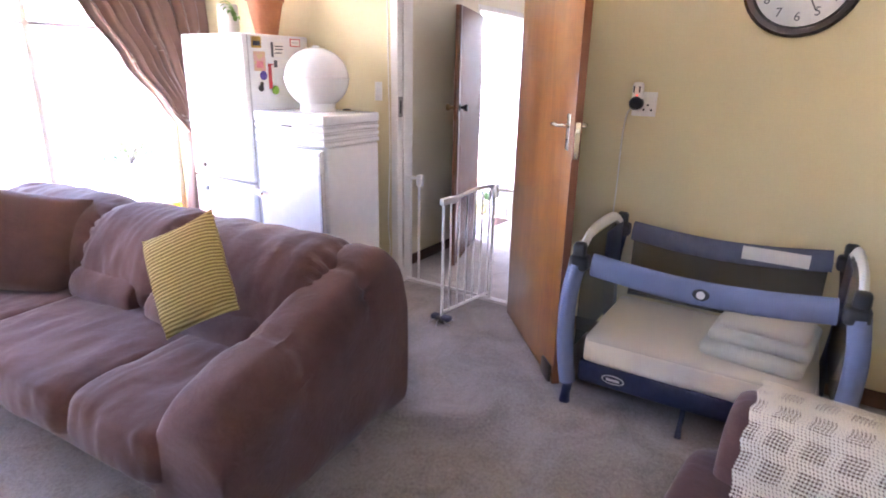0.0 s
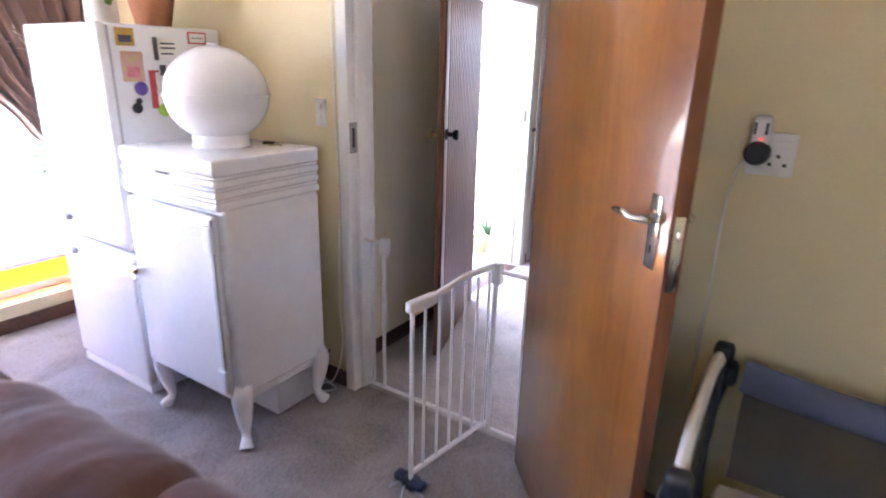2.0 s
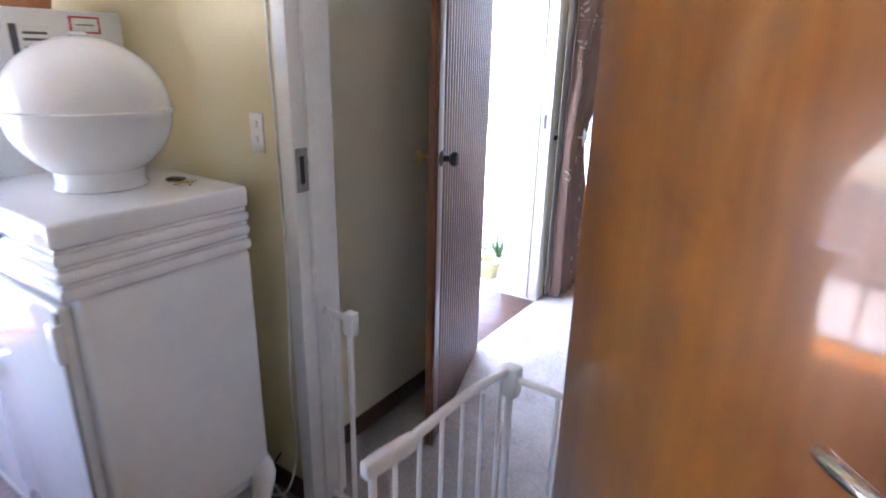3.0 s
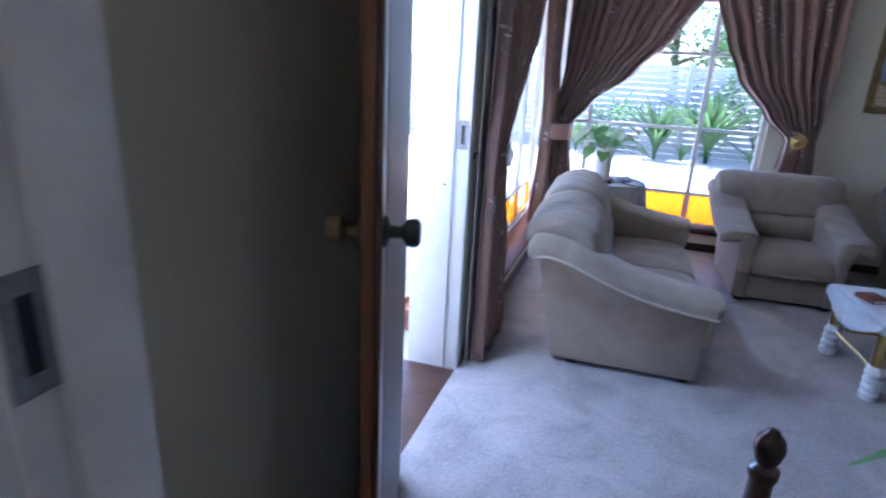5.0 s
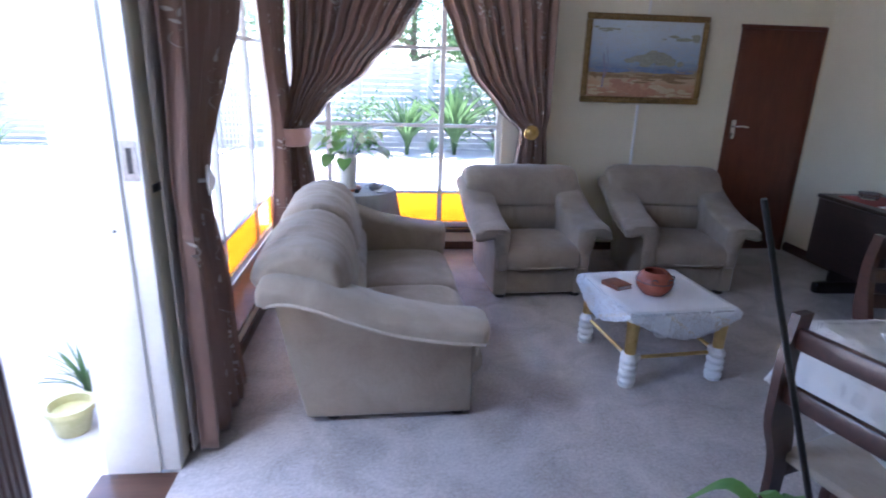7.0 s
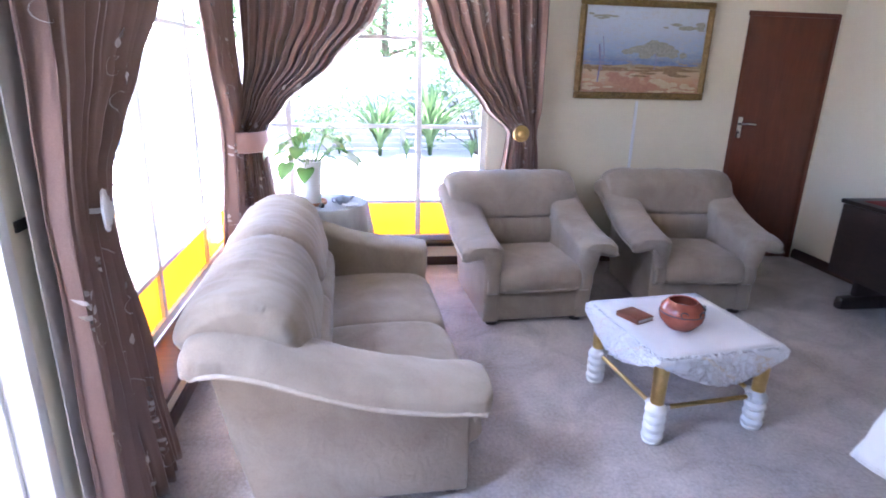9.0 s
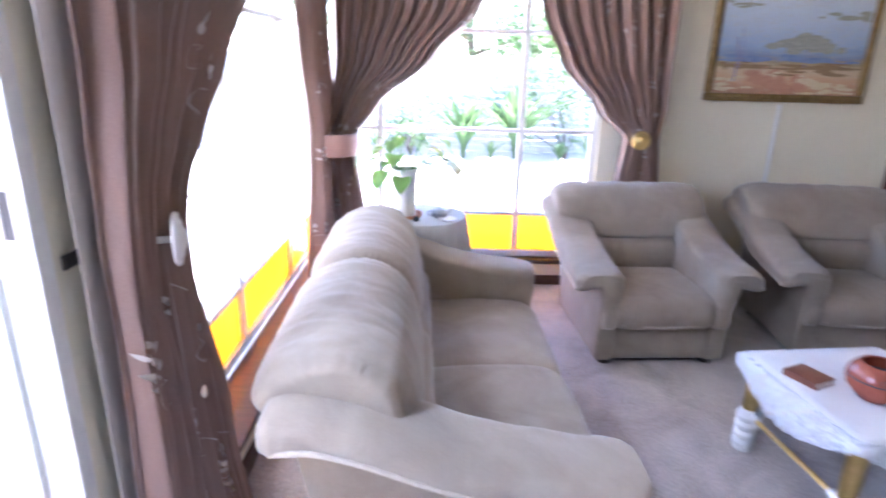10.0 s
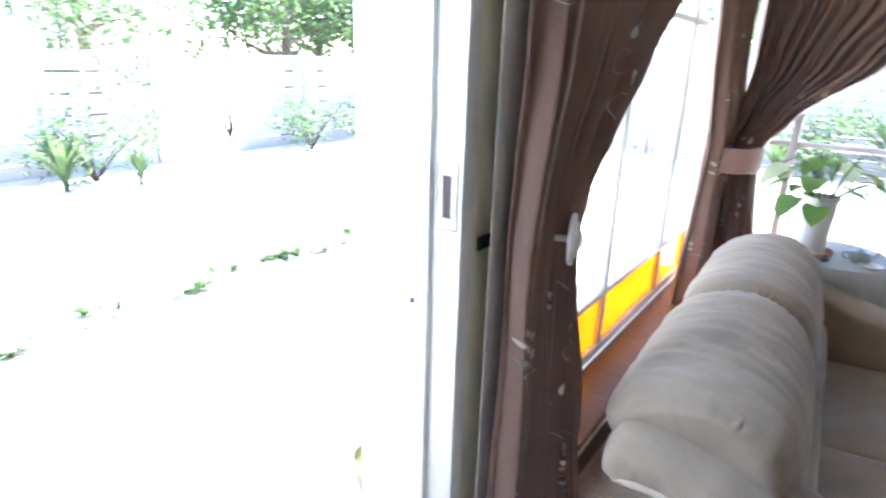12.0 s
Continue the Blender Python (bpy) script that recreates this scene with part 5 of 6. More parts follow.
part("dark_cable", tube(smooth_line([(-0.28, -0.07, 0.06), (-0.22, -0.12, 0.10), (-0.16, -0.10, 0.16), (-0.14, -0.05, 0.22)], 20), 0.004, 7), M["black"], cb, "black flex")

sw = thing("light_switch", "cream light switch plate on the cream wall", "light switch", pose(-0.185, 0, 1.432))
part("plate", box((-0.032, -0.008, -0.065), (0.032, 0, 0.065), 0.005), M["plastic_white"], sw)
for zz in (0.028, -0.022):
    part("rocker", box((-0.008, -0.013, zz - 0.012), (0.008, -0.006, zz + 0.012), 0.003), M["plastic_white"], sw)

so = thing("wall_socket", "white wall socket with an adaptor and charger", "wall socket", pose(1.695, 0, 1.43))
part("plate", box((-0.065, -0.01, -0.065), (0.065, 0, 0.065), 0.006), M["plastic_white"], so)
for x0, z0 in ((0.02, -0.005), (0.0, -0.03), (0.04, -0.03)):
    part("pin_hole", lathe([(0.006, 0), (0.006, 0.002)], 10, m=Matrix.Translation((x0, -0.0095, z0)) @ Matrix.Rotation(radians(90), 4, "X")), M["black"], so)
part("switch", box((0.012, -0.015, 0.025), (0.052, -0.009, 0.042), 0.003), M["plastic_white"], so)
ad = part("adaptor", rounded((-0.062, -0.06, 0.0), (-0.008, -0.008, 0.115), 0.014, 0, 6), M["plastic_white"], so, "white plug adaptor")
for dx in (-0.05, -0.02):
    part("slot", box((dx - 0.004, -0.063, 0.06), (dx + 0.004, -0.058, 0.095), 0.002), M["black"], ad)
led_m, led_nt, led_p = base("led_red", 0.4, 0, (0.8, 0.02, 0.02))
led_p.inputs["Emission Color"].default_value, led_p.inputs["Emission Strength"].default_value = (1, 0.03, 0.02, 1), 0.25
part("led", lathe([(0.003, 0), (0.003, 0.002)], 8, m=Matrix.Translation((-0.03, -0.061, 0.048)) @ Matrix.Rotation(radians(90), 4, "X")), led_m, ad, "small red light")
part("charger", lathe([(0.030, 0), (0.036, 0.01), (0.036, 0.05), (0.028, 0.062)], 20, m=Matrix.Translation((-0.035, -0.012, 0.005)) @ Matrix.Rotation(radians(90), 4, "X")), M["black"], so, "round black charger")
part("charger_cord", tube(smooth_line([(-0.05, -0.04, -0.01), (-0.085, -0.02, -0.06), (-0.10, -0.012, -0.2), (-0.10, -0.012, -0.5), (-0.11, -0.02, -0.9)], 24), 0.004, 7), M["plastic_white"], so)


# wall clock
def text_mesh(parent, s, size, m, mat):
    cu = bpy.data.curves.new("numeral", "FONT")
    cu.body, cu.size, cu.align_x, cu.align_y, cu.extrude = s, size, "CENTER", "CENTER", 0.001
    tmp = bpy.data.objects.new("numeral", cu)
    scene.collection.objects.link(tmp)
    dg = bpy.context.evaluated_depsgraph_get()
    me = bpy.data.meshes.new_from_object(tmp.evaluated_get(dg))
    bpy.data.objects.remove(tmp)
    me.materials.clear()
    me.materials.append(mat)
    ob = new("numeral", me)
    ob.parent = parent
    ob.matrix_local = m
    return ob


ck = thing("wall_clock", "round wall clock with a dark brown rim and black numerals", "clock", Matrix.Translation((2.345, -0.002, 2.015)) @ Matrix.Rotation(radians(90), 4, "X"))
part("rim", lathe([(0.20, 0.0), (0.245, 0.004), (0.250, 0.02), (0.236, 0.035), (0.212, 0.032), (0.206, 0.018), (0.20, 0.012)], 56), M["very_dark_wood"], ck, "dark brown wooden rim")
part("face", lathe([(0.205, 0.0), (0.206, 0.0125)], 48), PAPER, ck, "white dial")
for k in range(12):
    a = radians(90 - 30 * (k + 1))
    text_mesh(ck, str(k + 1), 0.056, Matrix.Translation((0.158 * math.cos(a), 0.158 * math.sin(a), 0.014)), INK)
for ln, wd, an in ((0.15, 0.006, -62), (0.095, 0.008, 20)):
    part("pointer", merge(None, box((-0.02, -wd / 2, 0.016), (ln, wd / 2, 0.0175)), Matrix.Rotation(radians(an), 4, "Z")), M["black"], ck, "black pointer")


# safety gate in the doorway
def safety_gate():
    g = thing("safety_gate", "white metal child safety gate, its leaf swung open", "safety gate", pose(0, 0.07, 0))
    wm = M["plastic_white"]
    part("bottom_rail", tube([(0.02, 0, 0.028), (0.93, 0, 0.028)], 0.011, 10), wm, g)
    for x, r in ((0.055, 0.008), (0.128, 0.010), (0.752, 0.013), (0.90, 0.008)):
        part("upright", tube([(x, 0, 0.02), (x, 0, 0.81)], r, 10), wm, g)
    part("top_stub", tube([(0.016, 0, 0.822), (0.13, 0, 0.822)], 0.011, 10), wm, g)
    part("top_stub", tube([(0.75, 0, 0.822), (0.93, 0, 0.822)], 0.011, 10), wm, g)
    part("catch", rounded((0.112, -0.02, 0.765), (0.158, 0.02, 0.85), 0.008, 0, 5), wm, g, "white latch catch")
    part("hinge_block", rounded((0.728, -0.024, 0.765), (0.782, 0.024, 0.86), 0.01, 0, 5), wm, g, "white hinge block")
    for x in (0.0145, 0.934):
        for z in (0.822, 0.028):
            part("wall_pad", lathe([(0.018, 0), (0.018, 0.006), (0.008, 0.01), (0.006, 0.03)], 16, m=Matrix.Translation((x, 0, z)) @ Matrix.Rotation(radians(90 if x < 0.5 else -90), 4, "Y")), wm, g)
    # leaf, swung towards the sitting room
    lm = Matrix.Translation((0.745, -0.02, 0)) @ Matrix.Rotation(radians(-98.5), 4, "Z")
    leaf = part("leaf_rail", merge(None, tube(smooth_line([(0.0, 0, 0.845), (0.10, 0, 0.852), (0.22, 0, 0.845), (0.34, 0, 0.825), (0.40, 0, 0.815), (0.50, 0, 0.812)], 24), 0.013, 12), lm), wm, g)
    part("leaf_bottom", merge(None, tube([(0.0, 0, 0.075), (0.49, 0, 0.075)], 0.011, 10), lm), wm, g)
    for x in (0.02, 0.10, 0.18, 0.26, 0.34, 0.42):
        part("bar", merge(None, tube([(x, 0, 0.075), (x, 0, 0.825)], 0.0065, 8), lm), wm, g)
    part("end_bar", merge(None, tube([(0.49, 0, 0.03), (0.49, 0, 0.815)], 0.010, 10), lm), wm, g)
    part("catch_handle", merge(None, rounded((0.36, -0.017, 0.79), (0.515, 0.017, 0.836), 0.01, 0, 6), lm), wm, g, "white latch handle")
    return g


safety_gate()
# dark clip bundle at the gate's foot
cl = thing("gate_clip", "dark plastic clamp with cords at the gate foot", "clamp", pose(0.665, -0.43, 0))
part("body", rounded((-0.03, -0.03, 0.0), (0.04, 0.03, 0.05), 0.015, 0, 5, 0.004), M["black"], cl)
part("knob", rounded((0.02, -0.05, 0.035), (0.09, 0.0, 0.07), 0.014, 0, 5), M["navy"], cl, "dark blue knob")
part("knob", rounded((-0.075, -0.02, 0.012), (-0.02, 0.03, 0.05), 0.012, 0, 5), M["navy"], cl)
for k in range(5):
    a = k * 1.1 + 2.4
    part("cord", tube(smooth_line([(0, 0, 0.02), (0.04 * math.cos(a), 0.04 * math.sin(a), 0.02), (0.085 * math.cos(a + 0.3), 0.085 * math.sin(a + 0.3), 0.005)], 8), 0.004, 6), M["plastic_grey"], cl)


# travel cot
def gingham(name, a, b, scale):
    m, nt, p = base(name, 0.9, spec=0.1)
    v = coords(nt, (scale, scale, scale))
    ch = nt.nodes.new("ShaderNodeTexChecker")
    ch.inputs["Scale"].default_value = 1.0
    ch.inputs["Color1"].default_value, ch.inputs["Color2"].default_value = (*a, 1), (*b, 1)
    nt.links.new(v, ch.inputs["Vector"])
    nt.links.new(mix(nt, maths(nt, "MULTIPLY", noise_tex(nt, v, 0.5, 3), 0.3), ch.outputs[0], b), p.inputs["Base Color"])
    bump(nt, p, noise_tex(nt, v, 2.0, 2), 0.2, 0.003)
    return m


M["gingham"] = gingham("gingham_blue_white", (0.30, 0.33, 0.44), (0.09, 0.115, 0.21), 210)
M["cot_blue"] = mottled("cot_slate_blue", (0.10, 0.115, 0.17), (0.14, 0.155, 0.22), 10, 0.9, 200, 0.2)
M["cream_sheet"] = fabric_mat("cream_sheet", (0.68, 0.63, 0.54), (0.76, 0.71, 0.62), 300, 0.95, 0.1, 0.25)
M["mint_sheet"] = fabric_mat("mint_print_sheet", (0.56, 0.61, 0.56), (0.74, 0.72, 0.65), 90, 0.95, 0.1, 0.25)


def net_mat(name, cover):
    m, nt, p = base(name, 0.9, colour=(0.16, 0.15, 0.125))
    p.inputs["Alpha"].default_value = cover
    return m


def travel_cot():
    g = thing("travel_cot", "navy and gingham folding travel cot against the wall", "travel cot", pose(1.70, -0.85, 0, 0, 0, 1))
    L, W, H = 1.07, 0.73, 0.765
    net, clear_net = net_mat("net", 0.55), net_mat("net_sheer", 0.10)
    part("mattress", rounded((0.045, 0.022, 0.225), (L - 0.045, W - 0.04, 0.37), 0.03, 0.012, 12, 0.004), M["cream_sheet"], g, "cream fitted sheet")
    part("base_wrap", box((0.03, 0.02, 0.12), (L - 0.03, W - 0.02, 0.235), 0.02), M["navy"], g, "navy fabric base")
    for yy, nm in ((0.0, M["gingham"]), (W, M["cot_blue"])):
        sag = smooth_line([(0.06, yy, H - 0.01), (0.3, yy, H - 0.035), (L / 2, yy, H - 0.045), (L - 0.3, yy, H - 0.035), (L - 0.06, yy, H - 0.01)], 24)
        rail = tube(sag, 0.043, 16)
        for v in rail.verts:
            v.co.y = yy + (v.co.y - yy) * 0.62
            v.co.z = v.co.z if v.co.z > H - 0.04 else v.co.z - 0.025
        r = part("long_rail", rail, nm, g, "padded fabric rail")
        part("side_net", box((0.07, yy - 0.002, 0.36), (L - 0.07, yy + 0.002, H - 0.06)), net if yy else clear_net, g, "grey mesh side", smooth=False)
    part("lock_badge", lathe([(0.034, 0), (0.034, 0.006), (0.020, 0.008)], 20, m=Matrix.Translation((L * 0.5, -0.024, H - 0.055)) @ Matrix.Diagonal((1, 1, 0.75, 1)) @ Matrix.Rotation(radians(90), 4, "X")), M["black"], g, "black rail release")
    part("lock_dot", lathe([(0.017, 0), (0.017, 0.004)], 16, m=Matrix.Translation((L * 0.5, -0.031, H - 0.055)) @ Matrix.Rotation(radians(90), 4, "X")), M["plastic_white"], g, "white oval button")
    part("care_label", box((L * 0.58, W - 0.028, H - 0.075), (L * 0.86, W - 0.0235, H - 0.005), 0.002), PAPER, g, "white care label")
    for s, xx in ((0, 0.0), (1, L)):
        sg = -1 if s == 0 else 1
        hoop = smooth_line([(xx, 0.0, H - 0.02), (xx + sg * 0.01, 0.06, H + 0.035), (xx + sg * 0.015, W * 0.3, H + 0.085), (xx + sg * 0.015, W * 0.7, H + 0.085), (xx + sg * 0.01, W - 0.06, H + 0.035), (xx, W, H - 0.02)], 26)
        band = tube(hoop, 0.030, 14)
        for v in band.verts:
            v.co.x = xx + sg * 0.012 + (v.co.x - xx - sg * 0.012) * 0.55
        part("end_hoop", band, M["plastic_white"], g, "white end hoop")
        part("hoop_lining", box((xx - sg * 0.006 - 0.003, W * 0.55, H - 0.22), (xx - sg * 0.006 + 0.003, W - 0.03, H + 0.03), 0.002), M["navy"], g, "navy cloth lining")
        part("end_net", box((xx - 0.002, 0.04, 0.30), (xx + 0.002, W - 0.04, H + 0.06)), net, g, "grey mesh end", smooth=False)
        for yy in (0.0, W):
            oy = -1 if yy == 0 else 1
            post = smooth_line([(xx + sg * 0.01, yy + oy * 0.005, H - 0.03), (xx + sg * 0.035, yy + oy * 0.012, H - 0.22), (xx + sg * 0.03, yy + oy * 0.012, 0.30), (xx + sg * 0.005, yy + oy * 0.005, 0.12)], 20)
            leg = tube(post, 0.040, 12)
            part("corner_post", leg, M["gingham" if yy == 0 else "navy"], g, "gingham padded post" if yy == 0 else "navy padded post")
            part("corner_cap", rounded((xx - 0.045, yy - 0.04, H - 0.06), (xx + 0.045, yy + 0.04, H + 0.015), 0.02, 0, 6), M["black"], g, "black corner joint")
            part("corner_wing", rounded((xx + sg * 0.005 - 0.03, yy - 0.028, H - 0.02), (xx + sg * 0.005 + 0.03, yy + 0.028, H + 0.075), 0.018, 0, 5), M["black"], g)
            part("foot", tube([(xx, yy, 0.13), (xx + sg * 0.01, yy, 0.05), (xx + sg * 0.012, yy, 0.0)], [0.026, 0.022, 0.028], 10), M["navy"], g, "navy plastic foot")
    part("centre_leg", tube([(L * 0.5, 0.06, 0.13), (L * 0.5, 0.0, 0.06), (L * 0.5, -0.01, 0.0)], [0.014, 0.012, 0.016], 10), M["navy"], g, "navy centre leg")
    badge = lathe([(0.055, 0), (0.055, 0.002)], 28, m=Matrix.Translation((0.21, 0.0185, 0.178)) @ Matrix.Diagonal((1, 1, 0.42, 1)) @ Matrix.Rotation(radians(90), 4, "X"))
    part("badge", badge, PAPER, g, "white oval maker's badge")
    part("badge_inner", lathe([(0.048, 0), (0.048, 0.002)], 28, m=Matrix.Translation((0.21, 0.0165, 0.178)) @ Matrix.Diagonal((1, 1, 0.36, 1)) @ Matrix.Rotation(radians(90), 4, "X")), M["navy"], g)
    part("badge_bar", box((0.178, 0.0128, 0.171), (0.242, 0.0145, 0.185), 0.0005), PAPER, g)
    return g


travel_cot()
bd = thing("folded_bedding", "folded cream and mint bedding on the cot mattress", "bedding", pose(2.50, -0.50, 0.368, 0, 0, -6))
part("blanket", rounded((-0.24, -0.24, 0.0), (0.18, 0.22, 0.07), 0.03, 0.008, 12, 0.006, 3), M["mint_sheet"], bd, "pale mint folded blanket")
part("quilt", rounded((-0.22, -0.20, 0.07), (0.19, 0.20, 0.125), 0.026, 0.014, 12, 0.008, 9), M["mint_sheet"], bd)
part("sheet", rounded((-0.19, -0.16, 0.125), (0.17, 0.19, 0.175), 0.024, 0.016, 12, 0.008, 15), M["cream_sheet"], bd, "cream printed sheet")

# armchair with a crochet throw
M["crochet"] = cloth_open("crochet_cream", (0.66, 0.60, 0.50), 105, 0.36, 0.33)
M["crochet_white"] = cloth_open("crochet_white", (0.66, 0.63, 0.58), 120, 0.3, 0.33)
M["lace"] = lace_mat("lace_white", (0.72, 0.73, 0.74), 30)
ac = thing("armchair", "mauve-brown armchair draped with a cream crochet cover", "armchair", pose(2.82, -2.06, 0, 0, 0, -6))
fab = M["sofa_a"]
part("base", rounded((-0.42, 0.0, 0.03), (0.45, 0.70, 0.24), 0.04, 0, 8, 0.004), fab, ac)
part("seat_cushion", stuffed([(-0.02, 0.20), (-0.04, 0.30), (0.08, 0.33), (0.45, 0.32), (0.5, 0.2)], -0.26, 0.28, 0.06, 40, 20, 0.01, 2.2, 0.3), fab, ac)
roll = [(0.36, 0.20), (0.33, 0.40), (0.36, 0.57), (0.46, 0.65), (0.60, 0.65), (0.70, 0.57), (0.74, 0.36), (0.70, 0.12)]
part("back_cushion", stuffed(roll, -0.42, 0.45, 0.10, 44, 26, 0.010, 4.0, 0.4), fab, ac)
for s in (-1, 1):
    arm_p = [(-0.02, 0.06), (-0.04, 0.30), (0.04, 0.40), (0.2, 0.42), (0.45, 0.43), (0.62, 0.32), (0.60, 0.06)]
    part("arm", stuffed(arm_p, s * 0.40 - 0.11, s * 0.40 + 0.11, 0.10, 40, 16, 0.010, s * 3.0, 0.4), fab, ac)
throw = thing("crochet_throw", "cream crochet cover over the armchair back", "chair cover", pose(2.82, -2.06, 0, 0, 0, -6))
bm = bmesh.new()
uvl = bm.loops.layers.uv.new("uv")
prof = smooth_line([(0.20, 0.26), (0.295, 0.40), (0.335, 0.58), (0.45, 0.675), (0.60, 0.675), (0.715, 0.58), (0.77, 0.42), (0.775, 0.36)], 40)
grid = []
for i, p in enumerate(prof):
    grid.append([bm.verts.new((-0.36 + 0.80 * k / 30 + 0.006 * math.sin(i * 1.9), p.x + 0.004 * noise.noise(Vector((k * 0.4, i * 0.3, 0))), p.y + 0.006 * noise.noise(Vector((k * 0.5, i * 0.2, 3))))) for k in range(31)])
for i in range(40):
    for k in range(30):
        f = bm.faces.new((grid[i][k], grid[i][k + 1], grid[i + 1][k + 1], grid[i + 1][k]))
        for lp, (a, b) in zip(f.loops, ((i, k), (i, k + 1), (i + 1, k + 1), (i + 1, k))):
            lp[uvl].uv = (b * 0.0267, a * 0.026)
cr = part("cover", bm, M["crochet"], throw)
cr.modifiers.new("thickness", "SOLIDIFY").thickness = 0.004


# ---- lounge things ----
def coffee_table():
    g = thing("coffee_table", "low coffee table on white turned and brass legs", "coffee table", pose(2.19, 3.21, 0, 0, 0, 6))
    hw, hd, z = 0.305, 0.30, 0.435
    part("top", box((-hw, -hd, z - 0.022), (hw, hd, z), 0.012, 3), M["very_dark_wood"], g, "dark table top")
    for sx in (-1, 1):
        for sy in (-1, 1):
            x, y = sx * 0.265, sy * 0.265
            foot = [(0.040, 0.0), (0.044, 0.008)]
            for k in range(4):
                z0 = 0.012 + k * 0.042
                foot += [(0.037, z0), (0.047, z0 + 0.011), (0.048, z0 + 0.026), (0.038, z0 + 0.04)]
            foot += [(0.034, 0.19), (0.03, 0.195)]
            part("leg_foot", lathe(foot, 24, m=Matrix.Translation((x, y, 0))), M["plastic_white"], g, "white turned foot")
            part("leg", lathe([(0.030, 0.19), (0.032, 0.30), (0.036, 0.38)], 24, m=Matrix.Translation((x, y, 0))), M["brass"], g, "brass-coloured leg")
            part("leg_collar", lathe([(0.036, 0.38), (0.046, 0.385), (0.048, 0.40), (0.036, z - 0.022)], 24, m=Matrix.Translation((x, y, 0))), M["plastic_white"], g, "white collar")
    for a, b in (((-1, -1), (1, -1)), ((-1, 1), (1, 1)), ((-1, -1), (-1, 1)), ((1, -1), (1, 1))):
        p, q = Vector((a[0] * 0.265, a[1] * 0.265, 0.165)), Vector((b[0] * 0.265, b[1] * 0.265, 0.165))
        part("stretcher", tube([p + (q - p) * 0.1, p + (q - p) * 0.9], 0.011, 10), M["brass"], g, "brass stretcher")
        for t in (0.075, 0.925):
            c = p + (q - p) * t
            part("stretcher_cap", tube([c - (q - p).normalized() * 0.02, c + (q - p).normalized() * 0.02], 0.018, 12), M["plastic_white"], g)
    return g


coffee_table()
# lace cloth, its rounded sides hanging
tc = thing("lace_tablecloth", "white lace-edged cloth on the coffee table", "tablecloth", pose(2.19, 3.21, 0.4395, 0, 0, 6))
N, R = 96, 16


def cloth_point(a, t):
    """t 0..1 over the top, 1..1.6 down the side; the sides bow outwards and hang."""
    c, s = math.cos(a), math.sin(a)
    k = 1 / max(abs(c), abs(s))
    rim = 0.312 * min(k, 1.36)
    if t <= 1:
        return Vector((c * rim * t, s * rim * t, 0.002))
    d = (t - 1)
    hang = 0.125 * (abs(math.cos(2 * a)) ** 0.8) + 0.022
    wave = 0.006 * math.sin(a * 26) * d
    out = rim + 0.014 + wave + 0.05 * d
    return Vector((c * out, s * out, 0.002 - hang * d / 0.6 + (0.008 * abs(math.sin(a * 22)) if d > 0.55 else 0)))


top_bm, edge_bm = bmesh.new(), bmesh.new()
uve = edge_bm.loops.layers.uv.new("uv")
ctr = top_bm.verts.new((0, 0, 0.002))
prev = None
for j in range(1, 9):
    ring = [top_bm.verts.new(cloth_point(math.tau * i / N, j / 8)) for i in range(N)]
    for i in range(N):
        if prev is None:
            top_bm.faces.new((ctr, ring[i], ring[(i + 1) % N]))
        else:
            top_bm.faces.new((prev[i], ring[i], ring[(i + 1) % N], prev[(i + 1) % N]))
    prev = ring
rings = [[edge_bm.verts.new(cloth_point(math.tau * i / N, t)) for i in range(N)] for t in (1.0, 1.08, 1.2, 1.32, 1.45, 1.6)]
for j in range(5):
    for i in range(N):
        f = edge_bm.faces.new((rings[j][i], rings[j][(i + 1) % N], rings[j + 1][(i + 1) % N], rings[j + 1][i]))
        for lp, (a, b) in zip(f.loops, ((i, j), (i + 1, j), (i + 1, j + 1), (i, j + 1))):
            lp[uve].uv = (a * 0.027, b * 0.024)
M["linen"] = fabric_mat("white_linen", (0.60, 0.59, 0.58), (0.70, 0.69, 0.68), 300, 0.9, 0.1, 0.12)
ob = part("cloth", top_bm, M["linen"], tc)
ob.modifiers.new("thickness", "SOLIDIFY").thickness = 0.002
ob = part("lace_edge", edge_bm, M["lace"], tc, "scalloped white lace edging")
ob.modifiers.new("thickness", "SOLIDIFY").thickness = 0.002

pot = thing("clay_pot", "round burnished red clay pot on the coffee table", "pot", pose(2.15, 3.15, 0.4415))
M["clay"] = mottled("burnished_clay", (0.26, 0.062, 0.035), (0.36, 0.10, 0.055), 9, 0.25, 40, 0.04, 0.001)
part("body", lathe([(0.05, 0), (0.06, 0.004), (0.095, 0.045), (0.102, 0.075), (0.094, 0.108), (0.072, 0.132), (0.064, 0.138), (0.058, 0.135), (0.075, 0.11), (0.088, 0.075), (0.06, 0.02)], 40), M["clay"], pot)
part("dark_band", lathe([(0.1005, 0.081), (0.1015, 0.083), (0.1, 0.086)], 40), M["black"], pot, "thin dark painted line")
for k in range(4):
    a = -2.0 + k * 0.9
    pts = [(0.1 * math.cos(a + 0.16 * math.cos(u)), 0.1 * math.sin(a + 0.16 * math.cos(u)), 0.10 + 0.014 * math.sin(u)) for u in (0.3, 1.0, 2.0, 3.0, 4.0)]
    part("motif", tube([Vector(p) * 1.0 - Vector((0, 0, 0)) for p in pts], 0.0028, 6), M["black"], pot)
bk = thing("small_book", "small brown leather-bound book on the coffee table", "book", pose(1.985, 3.27, 0.4415, 0, 0, 24))
part("page_block", box((-0.052, -0.062, 0.003), (0.05, 0.062, 0.021), 0.002), PAPER, bk, "cream page block")
